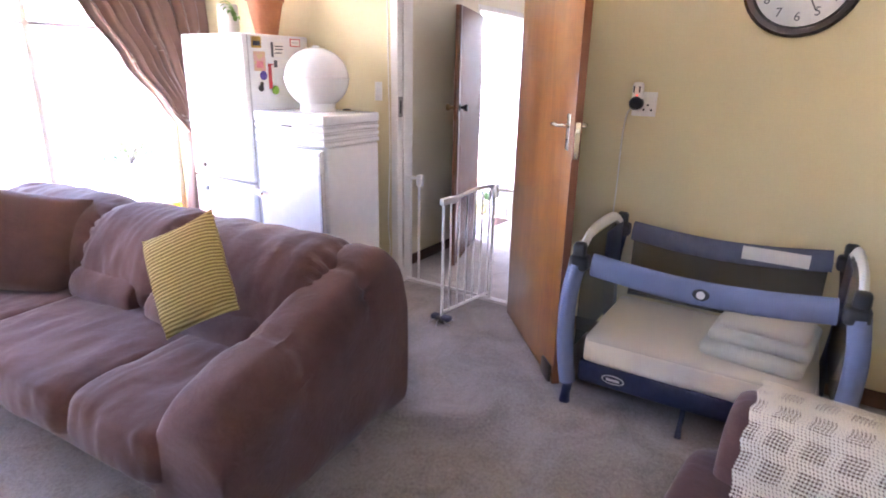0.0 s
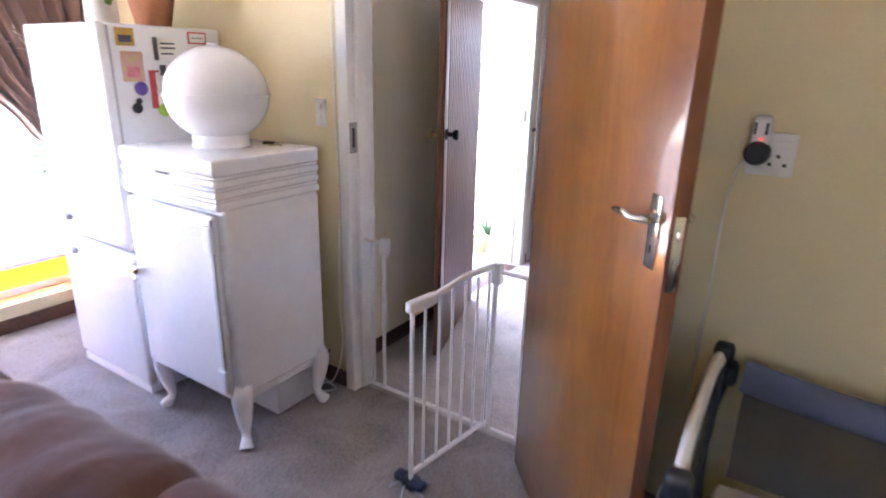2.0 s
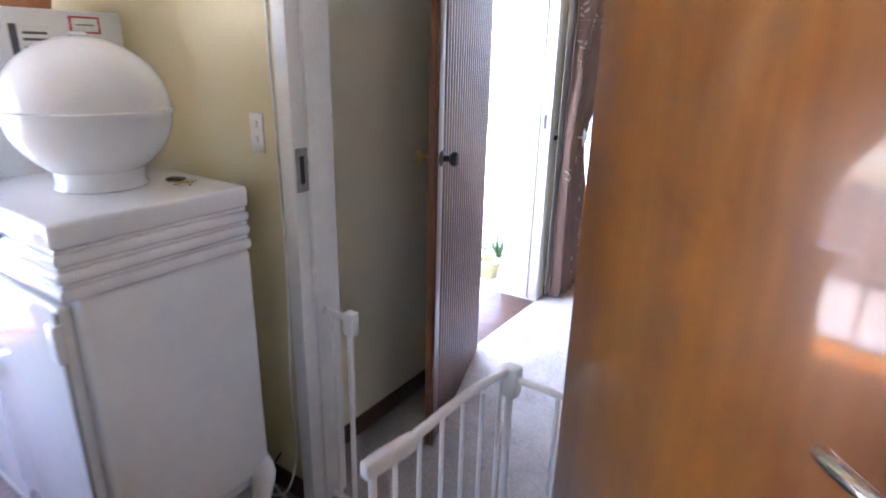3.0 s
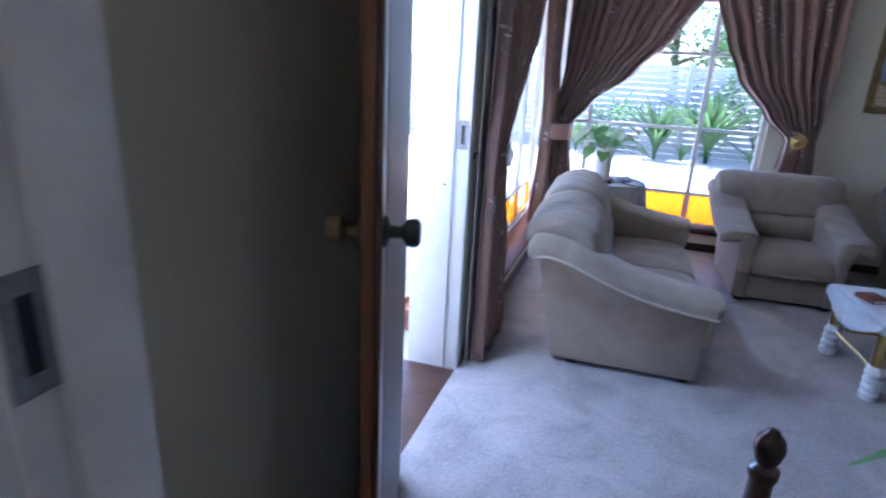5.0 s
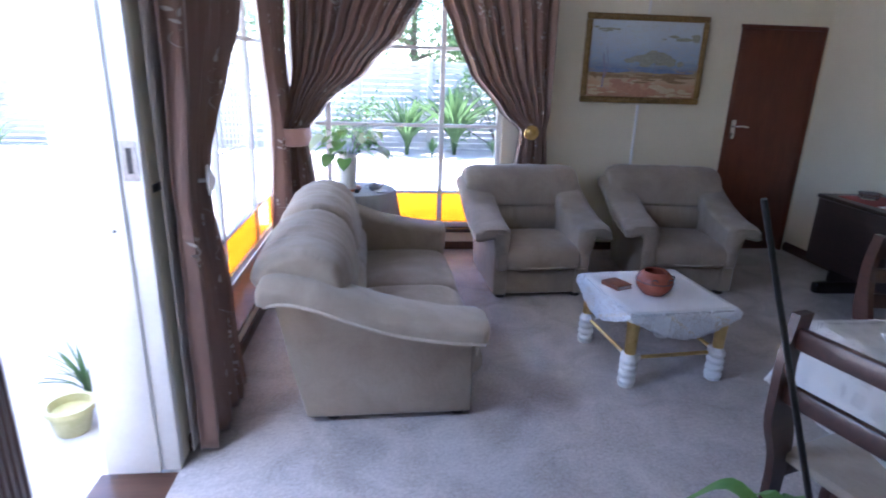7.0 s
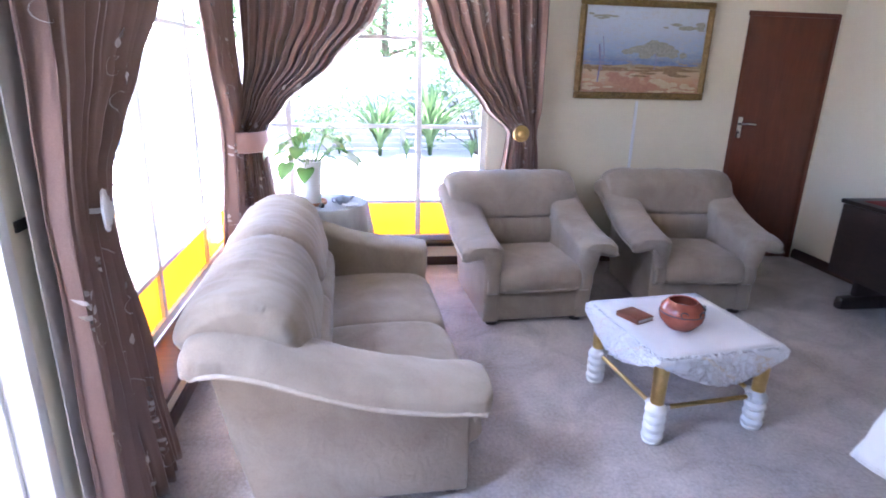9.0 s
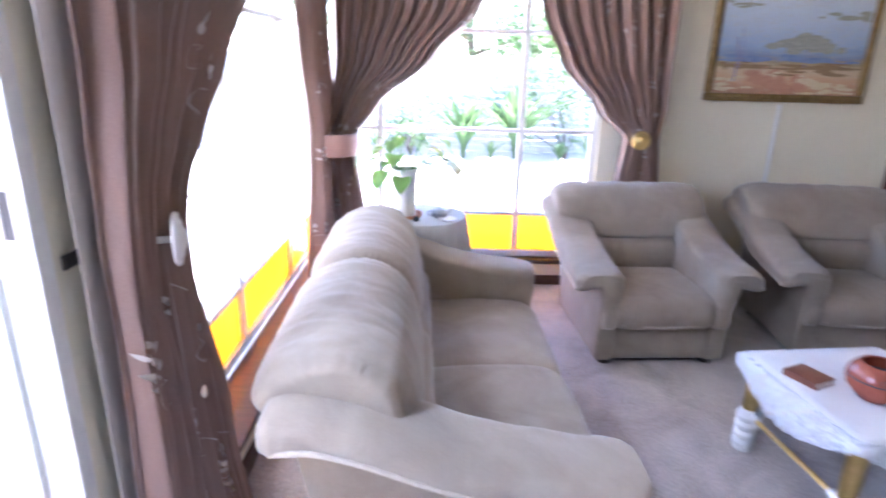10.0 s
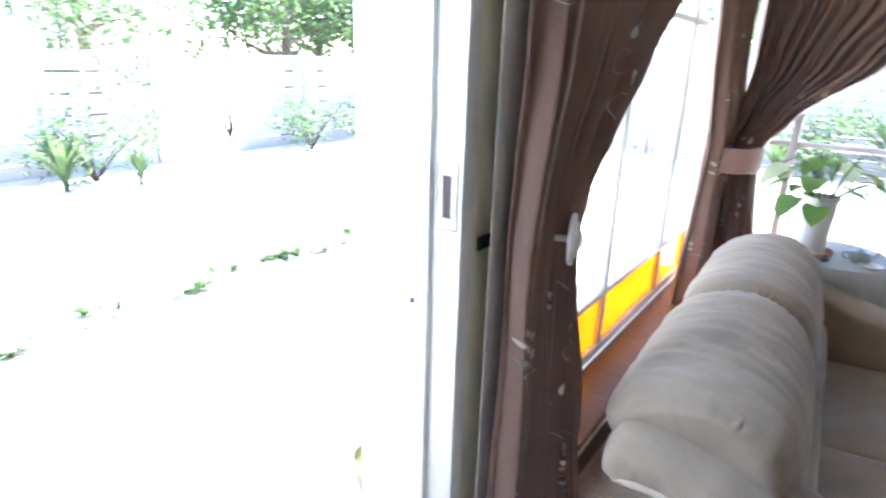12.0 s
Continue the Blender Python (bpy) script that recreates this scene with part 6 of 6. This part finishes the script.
LEATHER = mottled("brown_leather", (0.16, 0.05, 0.025), (0.22, 0.075, 0.04), 20, 0.45)
part("cover", box((-0.056, -0.066, 0.021), (0.054, 0.066, 0.0245), 0.001, bm=box((-0.056, -0.066, 0.0), (0.054, 0.066, 0.003), 0.001, bm=box((-0.058, -0.066, 0.0), (-0.0525, 0.066, 0.0245), 0.001))), LEATHER, bk)

# round side table under a cloth
st = thing("side_table", "round side table beside the corner window", "side table", pose(0.45, 4.50, 0))
part("top", lathe([(0.245, 0.715), (0.25, 0.72), (0.25, 0.738), (0.245, 0.742)], 40), M["dark_wood"], st)
part("pedestal", lathe([(0.16, 0.0), (0.165, 0.02), (0.06, 0.05), (0.035, 0.12), (0.04, 0.4), (0.05, 0.68), (0.10, 0.715)], 24), M["dark_wood"], st)
cloth = thing("round_tablecloth", "pale grey-blue cloth hanging in folds from the side table", "tablecloth", pose(0.45, 4.50, 0))
bm = bmesh.new()
n = 120
prev = None
ctr = bm.verts.new((0, 0, 0.746))
for j, (r, z, amp) in enumerate(((0.10, 0.746, 0), (0.2, 0.746, 0), (0.253, 0.744, 0), (0.262, 0.73, 0.002), (0.266, 0.66, 0.010), (0.275, 0.55, 0.020), (0.285, 0.42, 0.028), (0.29, 0.30, 0.033), (0.293, 0.22, 0.035))):
    ring = []
    for i in range(n):
        a = math.tau * i / n
        rr = r + amp * (math.sin(a * 11 + 0.5 * math.sin(a * 3)) + 0.3 * math.sin(a * 23))
        ring.append(bm.verts.new((rr * math.cos(a), rr * math.sin(a), z)))
    for i in range(n):
        if prev is None:
            bm.faces.new((ctr, ring[i], ring[(i + 1) % n]))
        else:
            bm.faces.new((prev[i], ring[i], ring[(i + 1) % n], prev[(i + 1) % n]))
    prev = ring
M["cloth_grey"] = fabric_mat("pale_blue_grey_cloth", (0.42, 0.42, 0.42), (0.52, 0.52, 0.52), 300, 0.9, 0.1, 0.1)
ob = part("cloth", bm, M["cloth_grey"], cloth)
ob.modifiers.new("thickness", "SOLIDIFY").thickness = 0.003

va = thing("vase", "tall white vase of heart-shaped green leaves", "vase", pose(0.36, 4.43, 0.747))
part("saucer", lathe([(0.085, 0), (0.095, 0.004), (0.10, 0.022), (0.092, 0.022), (0.085, 0.008)], 32), M["terracotta"], va, "terracotta saucer")
part("body", lathe([(0.058, 0.008), (0.062, 0.012), (0.072, 0.24), (0.078, 0.27), (0.07, 0.272), (0.064, 0.25), (0.055, 0.03)], 32), M["plastic_white"], va)
rnd = random.Random(5)
for k in range(20):
    a = rnd.uniform(0, math.tau)
    r0, r1 = 0.05, rnd.uniform(0.11, 0.27)
    zt = rnd.uniform(0.27, 0.46)
    mid = Vector((math.cos(a) * r1, math.sin(a) * r1, zt))
    part("stem", tube(smooth_line([(math.cos(a) * 0.03, math.sin(a) * 0.03, 0.24), (mid.x * 0.6, mid.y * 0.6, zt + 0.015), mid], 8), 0.003, 5), M["leaf"], va)
    lb = bmesh.new()
    ln = rnd.uniform(0.09, 0.13)
    leaf_blade(lb, mid - Vector((math.cos(a), math.sin(a), 0.1)) * 0.015, mid + Vector((math.cos(a) * ln * 0.75, math.sin(a) * ln * 0.75, -ln * rnd.uniform(0.35, 0.9))), rnd.uniform(0.042, 0.058), 0.012, 7, True)
    part("leaf", lb, M["leaf_pale"] if k % 6 == 0 else M["leaf"], va)
M["pewter"] = mottled("pewter", (0.30, 0.31, 0.32), (0.44, 0.45, 0.46), 14, 0.3, 60, 0.05, 0.001, 0.8)
tea = thing("teapot", "small grey pewter teapot on the side table", "teapot", pose(0.555, 4.42, 0.747, 0, 0, 20))
part("body", lathe([(0.028, 0), (0.042, 0.015), (0.046, 0.032), (0.036, 0.05), (0.02, 0.056), (0.006, 0.066)], 24), M["pewter"], tea)
part("spout", tube(smooth_line([(0.04, 0, 0.025), (0.062, 0, 0.035), (0.075, 0, 0.055)], 6), [0.009, 0.008, 0.007, 0.006, 0.005, 0.005, 0.005], 8), M["pewter"], tea)
part("grip", tube(smooth_line([(-0.04, 0, 0.042), (-0.068, 0, 0.04), (-0.062, 0, 0.018), (-0.042, 0, 0.014)], 10), 0.004, 7), M["pewter"], tea)
sc = thing("saucer", "small white saucer on the side table", "saucer", pose(0.60, 4.36, 0.747))
part("dish", lathe([(0.025, 0), (0.03, 0.002), (0.05, 0.012), (0.048, 0.014), (0.028, 0.006)], 28), M["plastic_white"], sc)
orn = thing("ornament", "small dark ornament on the side table", "ornament", pose(0.43, 4.33, 0.747))
part("body", lathe([(0.012, 0), (0.02, 0.01), (0.012, 0.024), (0.005, 0.03)], 16), M["iron"], orn)


# painting
def painting():
    g = thing("painting", "framed savanna landscape painting with acacia trees", "painting", pose(2.873, 5.356, 1.74))
    W, H = 1.09, 0.735
    m, nt, p = base("oil_savanna", 0.45)
    tcn = nt.nodes.new("ShaderNodeTexCoord")
    sep = nt.nodes.new("ShaderNodeSeparateXYZ")
    nt.links.new(tcn.outputs["Object"], sep.inputs[0])
    v = coords(nt, (1, 1, 3.2))
    nz = noise_tex(nt, v, 5, 5, 0.6, 0.8)
    fine = noise_tex(nt, coords(nt, (1, 1, 2.5)), 26, 4, 0.65, 1.0)
    h = maths(nt, "ADD", maths(nt, "DIVIDE", sep.outputs["Z"], H), 0.5)
    h2 = maths(nt, "ADD", h, maths(nt, "MULTIPLY", maths(nt, "SUBTRACT", nz, 0.5), 0.16))
    col = ramp(nt, h2, ((0.06, (0.36, 0.19, 0.12)), (0.18, (0.52, 0.30, 0.18)), (0.27, (0.56, 0.42, 0.26)), (0.34, (0.34, 0.27, 0.15)), (0.40, (0.20, 0.27, 0.42)), (0.50, (0.32, 0.42, 0.58)), (0.72, (0.48, 0.56, 0.66)), (0.95, (0.58, 0.64, 0.70))))
    cl = maths(nt, "MULTIPLY", maths(nt, "GREATER_THAN", fine, 0.57), 0.35)
    nt.links.new(mix(nt, cl, col, (0.50, 0.47, 0.38)), p.inputs["Base Color"])
    bump(nt, p, fine, 0.35, 0.004)
    part("canvas", box((-W / 2 + 0.04, -0.018, -H / 2 + 0.04), (W / 2 - 0.04, -0.004, H / 2 - 0.04)), m, g, "oil canvas of a savanna")
    gold = mottled("antique_gold_frame", (0.16, 0.10, 0.035), (0.34, 0.23, 0.09), 40, 0.45, 120, 0.5, 0.004, 0.5)
    for a, b in (((-W / 2, H / 2 - 0.052), (W / 2, H / 2)), ((-W / 2, -H / 2), (W / 2, -H / 2 + 0.052)), ((-W / 2, -H / 2 + 0.052), (-W / 2 + 0.052, H / 2 - 0.052)), ((W / 2 - 0.052, -H / 2 + 0.052), (W / 2, H / 2 - 0.052))):
        f = part("frame", box((a[0], -0.035, a[1]), (b[0], -0.001, b[1]), 0.012, 3), gold, g, "ornate dull gold frame")
        dx, dz = b[0] - a[0], b[1] - a[1]
        if dx > dz:
            pts = [(a[0] + 0.03 + (dx - 0.06) * i / 60, -0.036, (a[1] + b[1]) / 2 + 0.004 * math.sin(i * 1.57)) for i in range(61)]
        else:
            pts = [((a[0] + b[0]) / 2 + 0.004 * math.sin(i * 1.57), -0.036, a[1] + dz * i / 40) for i in range(41)]
        part("carved_bead", tube(pts, [0.007 + 0.003 * (i % 2) for i in range(len(pts))], 8), gold, f)
    ol = mottled("paint_olive", (0.24, 0.25, 0.20), (0.40, 0.40, 0.33), 50, 0.5, 90, 0.4)
    tr = mottled("paint_trunk", (0.20, 0.19, 0.34), (0.30, 0.27, 0.40), 40, 0.5)
    pale = mottled("paint_pale_sand", (0.50, 0.40, 0.24), (0.62, 0.54, 0.36), 40, 0.5)
    brown = mottled("paint_earth", (0.22, 0.14, 0.07), (0.32, 0.22, 0.11), 40, 0.5)
    red = mottled("paint_red_earth", (0.40, 0.20, 0.13), (0.50, 0.28, 0.18), 40, 0.5)
    blue = mottled("paint_far_blue", (0.12, 0.19, 0.38), (0.22, 0.30, 0.48), 40, 0.5)
    for x, z0, z1, w in ((-0.36, -0.24, 0.04, 0.006), (-0.335, -0.15, 0.10, 0.003), (0.10, -0.14, 0.0, 0.003)):
        part("painted_trunk", tube([(x, -0.0185, z0), (x + 0.012, -0.0185, (z0 + z1) / 2), (x - 0.01, -0.0185, z1)], w, 6), tr, g)
    rn = random.Random(8)
    for cx, cz, sx, sz, k, mt in ((-0.1, -0.095, 0.5, 0.03, 40, blue), (0.30, -0.10, 0.3, 0.02, 24, blue), (0.0, -0.14, 0.6, 0.03, 40, brown), (-0.42, -0.13, 0.14, 0.04, 20, brown), (0.22, -0.17, 0.3, 0.03, 24, brown), (-0.09, -0.24, 0.24, 0.08, 50, red), (-0.12, -0.17, 0.14, 0.04, 20, red), (0.20, -0.24, 0.22, 0.045, 30, pale), (0.28, -0.295, 0.26, 0.03, 20, pale), (-0.40, -0.22, 0.16, 0.025, 24, pale), (-0.40, -0.285, 0.2, 0.03, 20, pale), (0.02, -0.19, 0.2, 0.02, 16, pale), (0.02, -0.30, 0.3, 0.02, 16, red),
                                   (0.11, 0.01, 0.24, 0.06, 90, ol), (0.13, 0.05, 0.14, 0.04, 40, ol), (0.36, 0.18, 0.2, 0.03, 40, ol), (0.44, 0.20, 0.1, 0.03, 20, ol), (-0.38, 0.24, 0.16, 0.02, 24, ol)):
        for i in range(max(3, k // 3)):
            x, z = rn.gauss(cx, sx * 0.45), rn.gauss(cz, sz * 0.35)
            w, hh = rn.uniform(0.3, 0.8) * sx * 0.34, rn.uniform(0.5, 1.1) * sz * 0.42
            x = max(-0.48 + w, min(0.48 - w, x))
            bm = bmesh.new()
            rim = []
            for q in range(26):
                a = math.tau * q / 26
                r = 1 + 0.35 * noise.noise(Vector((x * 30 + math.cos(a) * 2.2, z * 30 + math.sin(a) * 2.2, i)))
                rim.append((x + math.cos(a) * w * r, z + math.sin(a) * hh * r))
            lo = [bm.verts.new((px, -0.0178, pz)) for px, pz in rim]
            hi = [bm.verts.new((px, -0.0188 - 0.00008 * i, pz)) for px, pz in rim]
            bm.faces.new(hi)
            for q in range(26):
                bm.faces.new((lo[q], lo[(q + 1) % 26], hi[(q + 1) % 26], hi[q]))
            part("painted_patch", bm, mt, g)
    return g


painting()
wire = thing("cable_trunking", "thin white cable trunking under the painting", "cable trunking", pose(2.87, 5.352, 0))
part("strip", box((-0.012, -0.012, 0.08), (0.012, 0.0, 1.36), 0.003), M["enamel"], wire)
wire2 = thing("cable_trunking", "thin white cable trunking above the painting", "cable trunking", pose(2.87, 5.352, 0))
part("strip", box((-0.010, -0.008, 2.11), (0.010, 0.0, 2.64), 0.002), M["white_gloss"], wire2)


# closed gateleg table along the end wall
def gateleg_table():
    g = thing("gateleg_table", "very dark wooden drop-leaf table against the wall", "table", pose(3.98, 4.36, 0))
    vd = M["very_dark_wood"]
    part("top", box((0, -1.35, 0.75), (0.54, 0, 0.78), 0.008, 3), vd, g)
    part("leaf", box((-0.012, -1.30, 0.26), (0.008, -0.04, 0.752), 0.005), vd, g, "hanging drop leaf")
    for y in (-0.14, -1.21):
        part("end_panel", box((0.14, y - 0.02, 0.10), (0.40, y + 0.02, 0.75), 0.006), vd, g)
        part("foot", rounded((0.03, y - 0.04, 0.0), (0.52, y + 0.04, 0.10), 0.03, 0, 6), vd, g, "dark shaped foot")
    part("stretcher", box((0.25, -1.19, 0.20), (0.29, -0.16, 0.27), 0.006), vd, g)
    return g


gateleg_table()
RUN = mottled("red_runner", (0.20, 0.035, 0.035), (0.28, 0.06, 0.055), 20, 0.9)
rn_ = thing("table_runner", "dull red runner on the drop-leaf table", "runner", pose(4.22, 3.72, 0.782))
part("cloth", box((-0.17, -0.58, 0.0), (0.17, 0.52, 0.004), 0.001), RUN, rn_)
pap = thing("papers", "white papers on the drop-leaf table", "papers", pose(4.20, 3.72, 0.787, 0, 0, 12))
part("sheet", box((-0.12, -0.17, 0), (0.12, 0.17, 0.004), 0.001), PAPER, pap)
part("sheet", merge(None, box((-0.11, -0.15, 0.005), (0.11, 0.17, 0.008), 0.001), Matrix.Rotation(0.3, 4, "Z")), PAPER, pap)
ash = thing("glass_bowl", "clear cut-glass bowl on the drop-leaf table", "bowl", pose(4.20, 4.12, 0.787))
GLS = bpy.data.materials.new("clear_glass")
GLS.use_nodes = True
GLS.node_tree.nodes["Principled BSDF"].inputs["Transmission Weight"].default_value = 0.9
GLS.node_tree.nodes["Principled BSDF"].inputs["Roughness"].default_value = 0.08
part("bowl", lathe([(0.05, 0), (0.06, 0.004), (0.075, 0.05), (0.07, 0.05), (0.052, 0.012)], 12), GLS, ash)


# dining group
def ladder_chair(name, label, m, back_h=0.95, rails=3, w=0.46):
    """Dark dining chair. Local: faces +y, back at y = 0, centred on x."""
    g = thing(name, label, "chair", m, "dining chairs")
    dw = M["dark_wood"]
    for s in (-1, 1):
        prof = smooth_line([(s * w / 2, 0.04, 0.0), (s * w / 2, 0.02, 0.25), (s * w / 2, 0.015, 0.46), (s * w / 2, -0.03, 0.62), (s * w / 2, -0.055, 0.80), (s * w / 2, -0.03, back_h)], 20)
        bm = bmesh.new()
        rr = []
        for i, p in enumerate(prof):
            d = 0.030 + 0.022 * math.exp(-((p.z - 0.58) / 0.12) ** 2)
            rr.append([bm.verts.new((p.x + a * 0.014, p.y + b * d, p.z)) for a, b in ((-1, -1), (1, -1), (1, 1), (-1, 1))])
        for r0, r1 in zip(rr, rr[1:]):
            for k in range(4):
                bm.faces.new((r0[k], r0[(k + 1) % 4], r1[(k + 1) % 4], r1[k]))
        bm.faces.new(rr[0][::-1])
        bm.faces.new(rr[-1])
        bmesh.ops.bevel(bm, geom=[e for e in bm.edges if e.calc_face_angle(0) > 0.9], offset=0.005, segments=2, affect="EDGES", profile=0.5)
        part("back_post", bm, dw, g)
        part("front_leg", box((s * w / 2 - 0.02, 0.40, 0.0), (s * w / 2 + 0.02, 0.44, 0.43), 0.005), dw, g)
        part("side_rail", box((s * w / 2 - 0.012, 0.05, 0.37), (s * w / 2 + 0.012, 0.40, 0.43), 0.004), dw, g)
    for k in range(rails):
        z = back_h - 0.075 - k * (0.36 / rails)
        y = -0.05 + 0.012 * abs(k - 0.6)
        part("back_rail", box((-w / 2 + 0.012, y - 0.013, z - 0.034), (w / 2 - 0.012, y + 0.013, z + 0.034), 0.008, 3), dw, g)
    part("front_rail", box((-w / 2, 0.405, 0.37), (w / 2, 0.43, 0.43), 0.004), dw, g)
    part("seat", rounded((-w / 2 - 0.005, 0.03, 0.43), (w / 2 + 0.005, 0.46, 0.475), 0.018, 0.008, 8), M["sofa_b"], g, "padded taupe seat")
    return g


ladder_chair("dining_chair", "dark red-brown ladder-back dining chair at the table", pose(1.99, 1.50, 0, 0, 0, -72), 0.965, 2, 0.48)
ladder_chair("dining_chair", "dark red-brown dining chair across the table", pose(3.10, 2.50, 0, 0, 0, 175), 0.96, 3, 0.46)

dt = thing("dining_table", "dark wooden dining table under a crochet cloth", "table", pose(2.90, 1.40, 0))
part("top", box((-0.62, -0.80, 0.715), (0.75, 0.72, 0.745), 0.012, 3), M["dark_wood"], dt)
for sx in (-0.48, 0.62):
    for sy in (-0.68, 0.60):
        part("leg", lathe([(0.03, 0), (0.034, 0.05), (0.026, 0.1), (0.042, 0.3), (0.03, 0.5), (0.045, 0.62), (0.045, 0.715)], 20, m=Matrix.Translation((sx, sy, 0))), M["dark_wood"], dt)
cc = thing("crochet_tablecloth", "off-white crochet cloth over the dining table", "tablecloth", pose(2.90, 1.40, 0))
bm = bmesh.new()
uvl = bm.loops.layers.uv.new("uv")
x0, x1, y0, y1, zt, drop = -0.635, 0.765, -0.815, 0.735, 0.7485, 0.30
n = 44
grid = []
for j in range(n + 1):
    row = []
    for i in range(n + 1):
        u, v = x0 - drop + (x1 - x0 + 2 * drop) * i / n, y0 - drop + (y1 - y0 + 2 * drop) * j / n
        cx, cy = min(max(u, x0), x1), min(max(v, y0), y1)
        ex, ey = u - cx, v - cy
        d = max(abs(ex), abs(ey))
        fl = 0.05 * d / drop
        row.append(bm.verts.new((cx + math.copysign(min(abs(ex), 0.012 + fl), ex) + 0.012 * d / drop * math.sin(v * 22), cy + math.copysign(min(abs(ey), 0.012 + fl), ey) + 0.012 * d / drop * math.sin(u * 22), zt - d)))
    grid.append(row)
for j in range(n):
    for i in range(n):
        f = bm.faces.new((grid[j][i], grid[j][i + 1], grid[j + 1][i + 1], grid[j + 1][i]))
        for lp, (a, b) in zip(f.loops, ((i, j), (i + 1, j), (i + 1, j + 1), (i, j + 1))):
            lp[uvl].uv = (a / n * (x1 - x0 + 2 * drop), b / n * (y1 - y0 + 2 * drop))
ob = part("cloth", bm, M["crochet_white"], cc)
ob.modifiers.new("thickness", "SOLIDIFY").thickness = 0.003
nt_ = thing("notepad", "white notepad with a red line on the dining table", "notepad", pose(2.45, 1.82, 0.753, 0, 0, -30))
part("page_block", box((-0.10, -0.14, 0), (0.10, 0.14, 0.008), 0.001), PAPER, nt_)
part("red_line", box((-0.10, 0.06, 0.008), (0.10, 0.068, 0.0092)), RED, nt_)

# turned-post chair by the doorway, with a potted plant beyond it
tp = thing("dining_chair", "dark chair with turned finials on its back posts", "chair", pose(1.14, 0.78, 0, 0, 0, -4), "dining chairs")
dw = M["dark_wood"]
for s in (-1, 1):
    part("back_post", lathe([(0.022, 0), (0.024, 0.4), (0.022, 0.44), (0.027, 0.46), (0.024, 0.82), (0.030, 0.83), (0.030, 0.85), (0.018, 0.86), (0.026, 0.875), (0.031, 0.90), (0.026, 0.922), (0.016, 0.932), (0.012, 0.94), (0.004, 0.944)], 20, m=Matrix.Translation((s * 0.22, 0, 0))), dw, tp, "turned post with a finial")
    part("front_leg", lathe([(0.02, 0), (0.026, 0.1), (0.02, 0.2), (0.026, 0.43)], 16, m=Matrix.Translation((s * 0.22, -0.40, 0))), dw, tp)
for z in (0.74, 0.60):
    part("back_rail", box((-0.205, -0.012, z - 0.035), (0.205, 0.012, z + 0.035), 0.008, 3), dw, tp)
part("seat", rounded((-0.24, -0.43, 0.43), (0.24, 0.02, 0.47), 0.016, 0.004, 8), dw, tp)
pl = plant_pot("potted_plant", "strap-leaved green plant in a white pot on the floor", pose(1.62, 1.12, 0), 0.11, 0.15, 0.30, M["plastic_white"])
rnd = random.Random(11)
for k in range(13):
    a = 2.4 + k * 0.47
    ln = rnd.uniform(0.26, 0.40)
    hh = rnd.uniform(0.62, 0.84)
    lb = bmesh.new()
    cpts = smooth_line([(0.02 * math.cos(a), 0.02 * math.sin(a), 0.26), (ln * 0.3 * math.cos(a), ln * 0.3 * math.sin(a), hh * 0.8), (ln * 0.7 * math.cos(a), ln * 0.7 * math.sin(a), hh), (ln * math.cos(a), ln * math.sin(a), hh - 0.09)], 14)
    sd = Vector((-math.sin(a), math.cos(a), 0))
    rows = []
    for i, c in enumerate(cpts):
        w = 0.030 * math.sin(math.pi * (0.12 + 0.86 * i / 14)) ** 0.6
        rows.append((lb.verts.new(c - sd * w), lb.verts.new(c - Vector((0, 0, 0.008))), lb.verts.new(c + sd * w)))
    for p, q in zip(rows, rows[1:]):
        lb.faces.new((p[0], p[1], q[1], q[0]))
        lb.faces.new((p[1], p[2], q[2], q[1]))
    part("leaf", lb, M["leaf"], pl, "glossy strap leaf")
stk = thing("walking_stick", "thin black walking stick leaning on the chair", "walking stick", pose(0, 0, 0))
part("shaft", tube([(1.66, 0.90, 0.012), (1.06, 0.82, 1.50)], [0.0075, 0.0032], 10), M["black"], stk)
part("tip", tube([(1.664, 0.90, 0.0), (1.653, 0.90, 0.03)], 0.011, 10), M["black"], stk)

# pots outside the door
for x, y, s, lb in ((-0.86, 2.80, 0.10, "yellow-green glazed pot outside the door"), (-0.66, 2.95, 0.12, "terracotta pot outside the door")):
    plant_pot("garden_pot", lb, pose(x, y, -0.12), s * 0.7, s, s * 1.5, M["terracotta"] if s > 0.11 else mottled("glaze_yellow_green", (0.36, 0.34, 0.14), (0.46, 0.42, 0.22), 10, 0.4))
leafy("garden_plant", "small green plant beside the outside pots", pose(-0.90, 3.05, -0.12) @ Matrix.Scale(0.4, 4), 26)
# row of edging stones and weeds across the yard
rnd = random.Random(21)
bm = bmesh.new()
for k in range(70):
    y = 1.6 + k * 0.055
    x = -3.28 - 0.03 * (y - 2) + rnd.uniform(-0.1, 0.1)
    s = rnd.uniform(0.02, 0.06)
    merge(bm, rounded((x - s, y - s, -0.13), (x + s, y + s, -0.12 + s), s * 0.5, 0, 2, 0.01, k))
tagged(part("gravel", bm, M["concrete"]), "scattered stones along the yard's edge", "stones", kind="stuff")
for k in range(26):
    y = 2.2 + k * 0.125
    if rnd.random() < 0.25:
        continue
    leafy("weed", "low green weed at the edge of the yard", pose(-3.30 - 0.03 * (y - 2) + rnd.uniform(-0.14, 0.14), y + rnd.uniform(-0.1, 0.1), -0.13, 0, 0, k * 40) @ Matrix.Diagonal((0.34, 0.40, rnd.uniform(0.08, 0.16), 1)), 34)
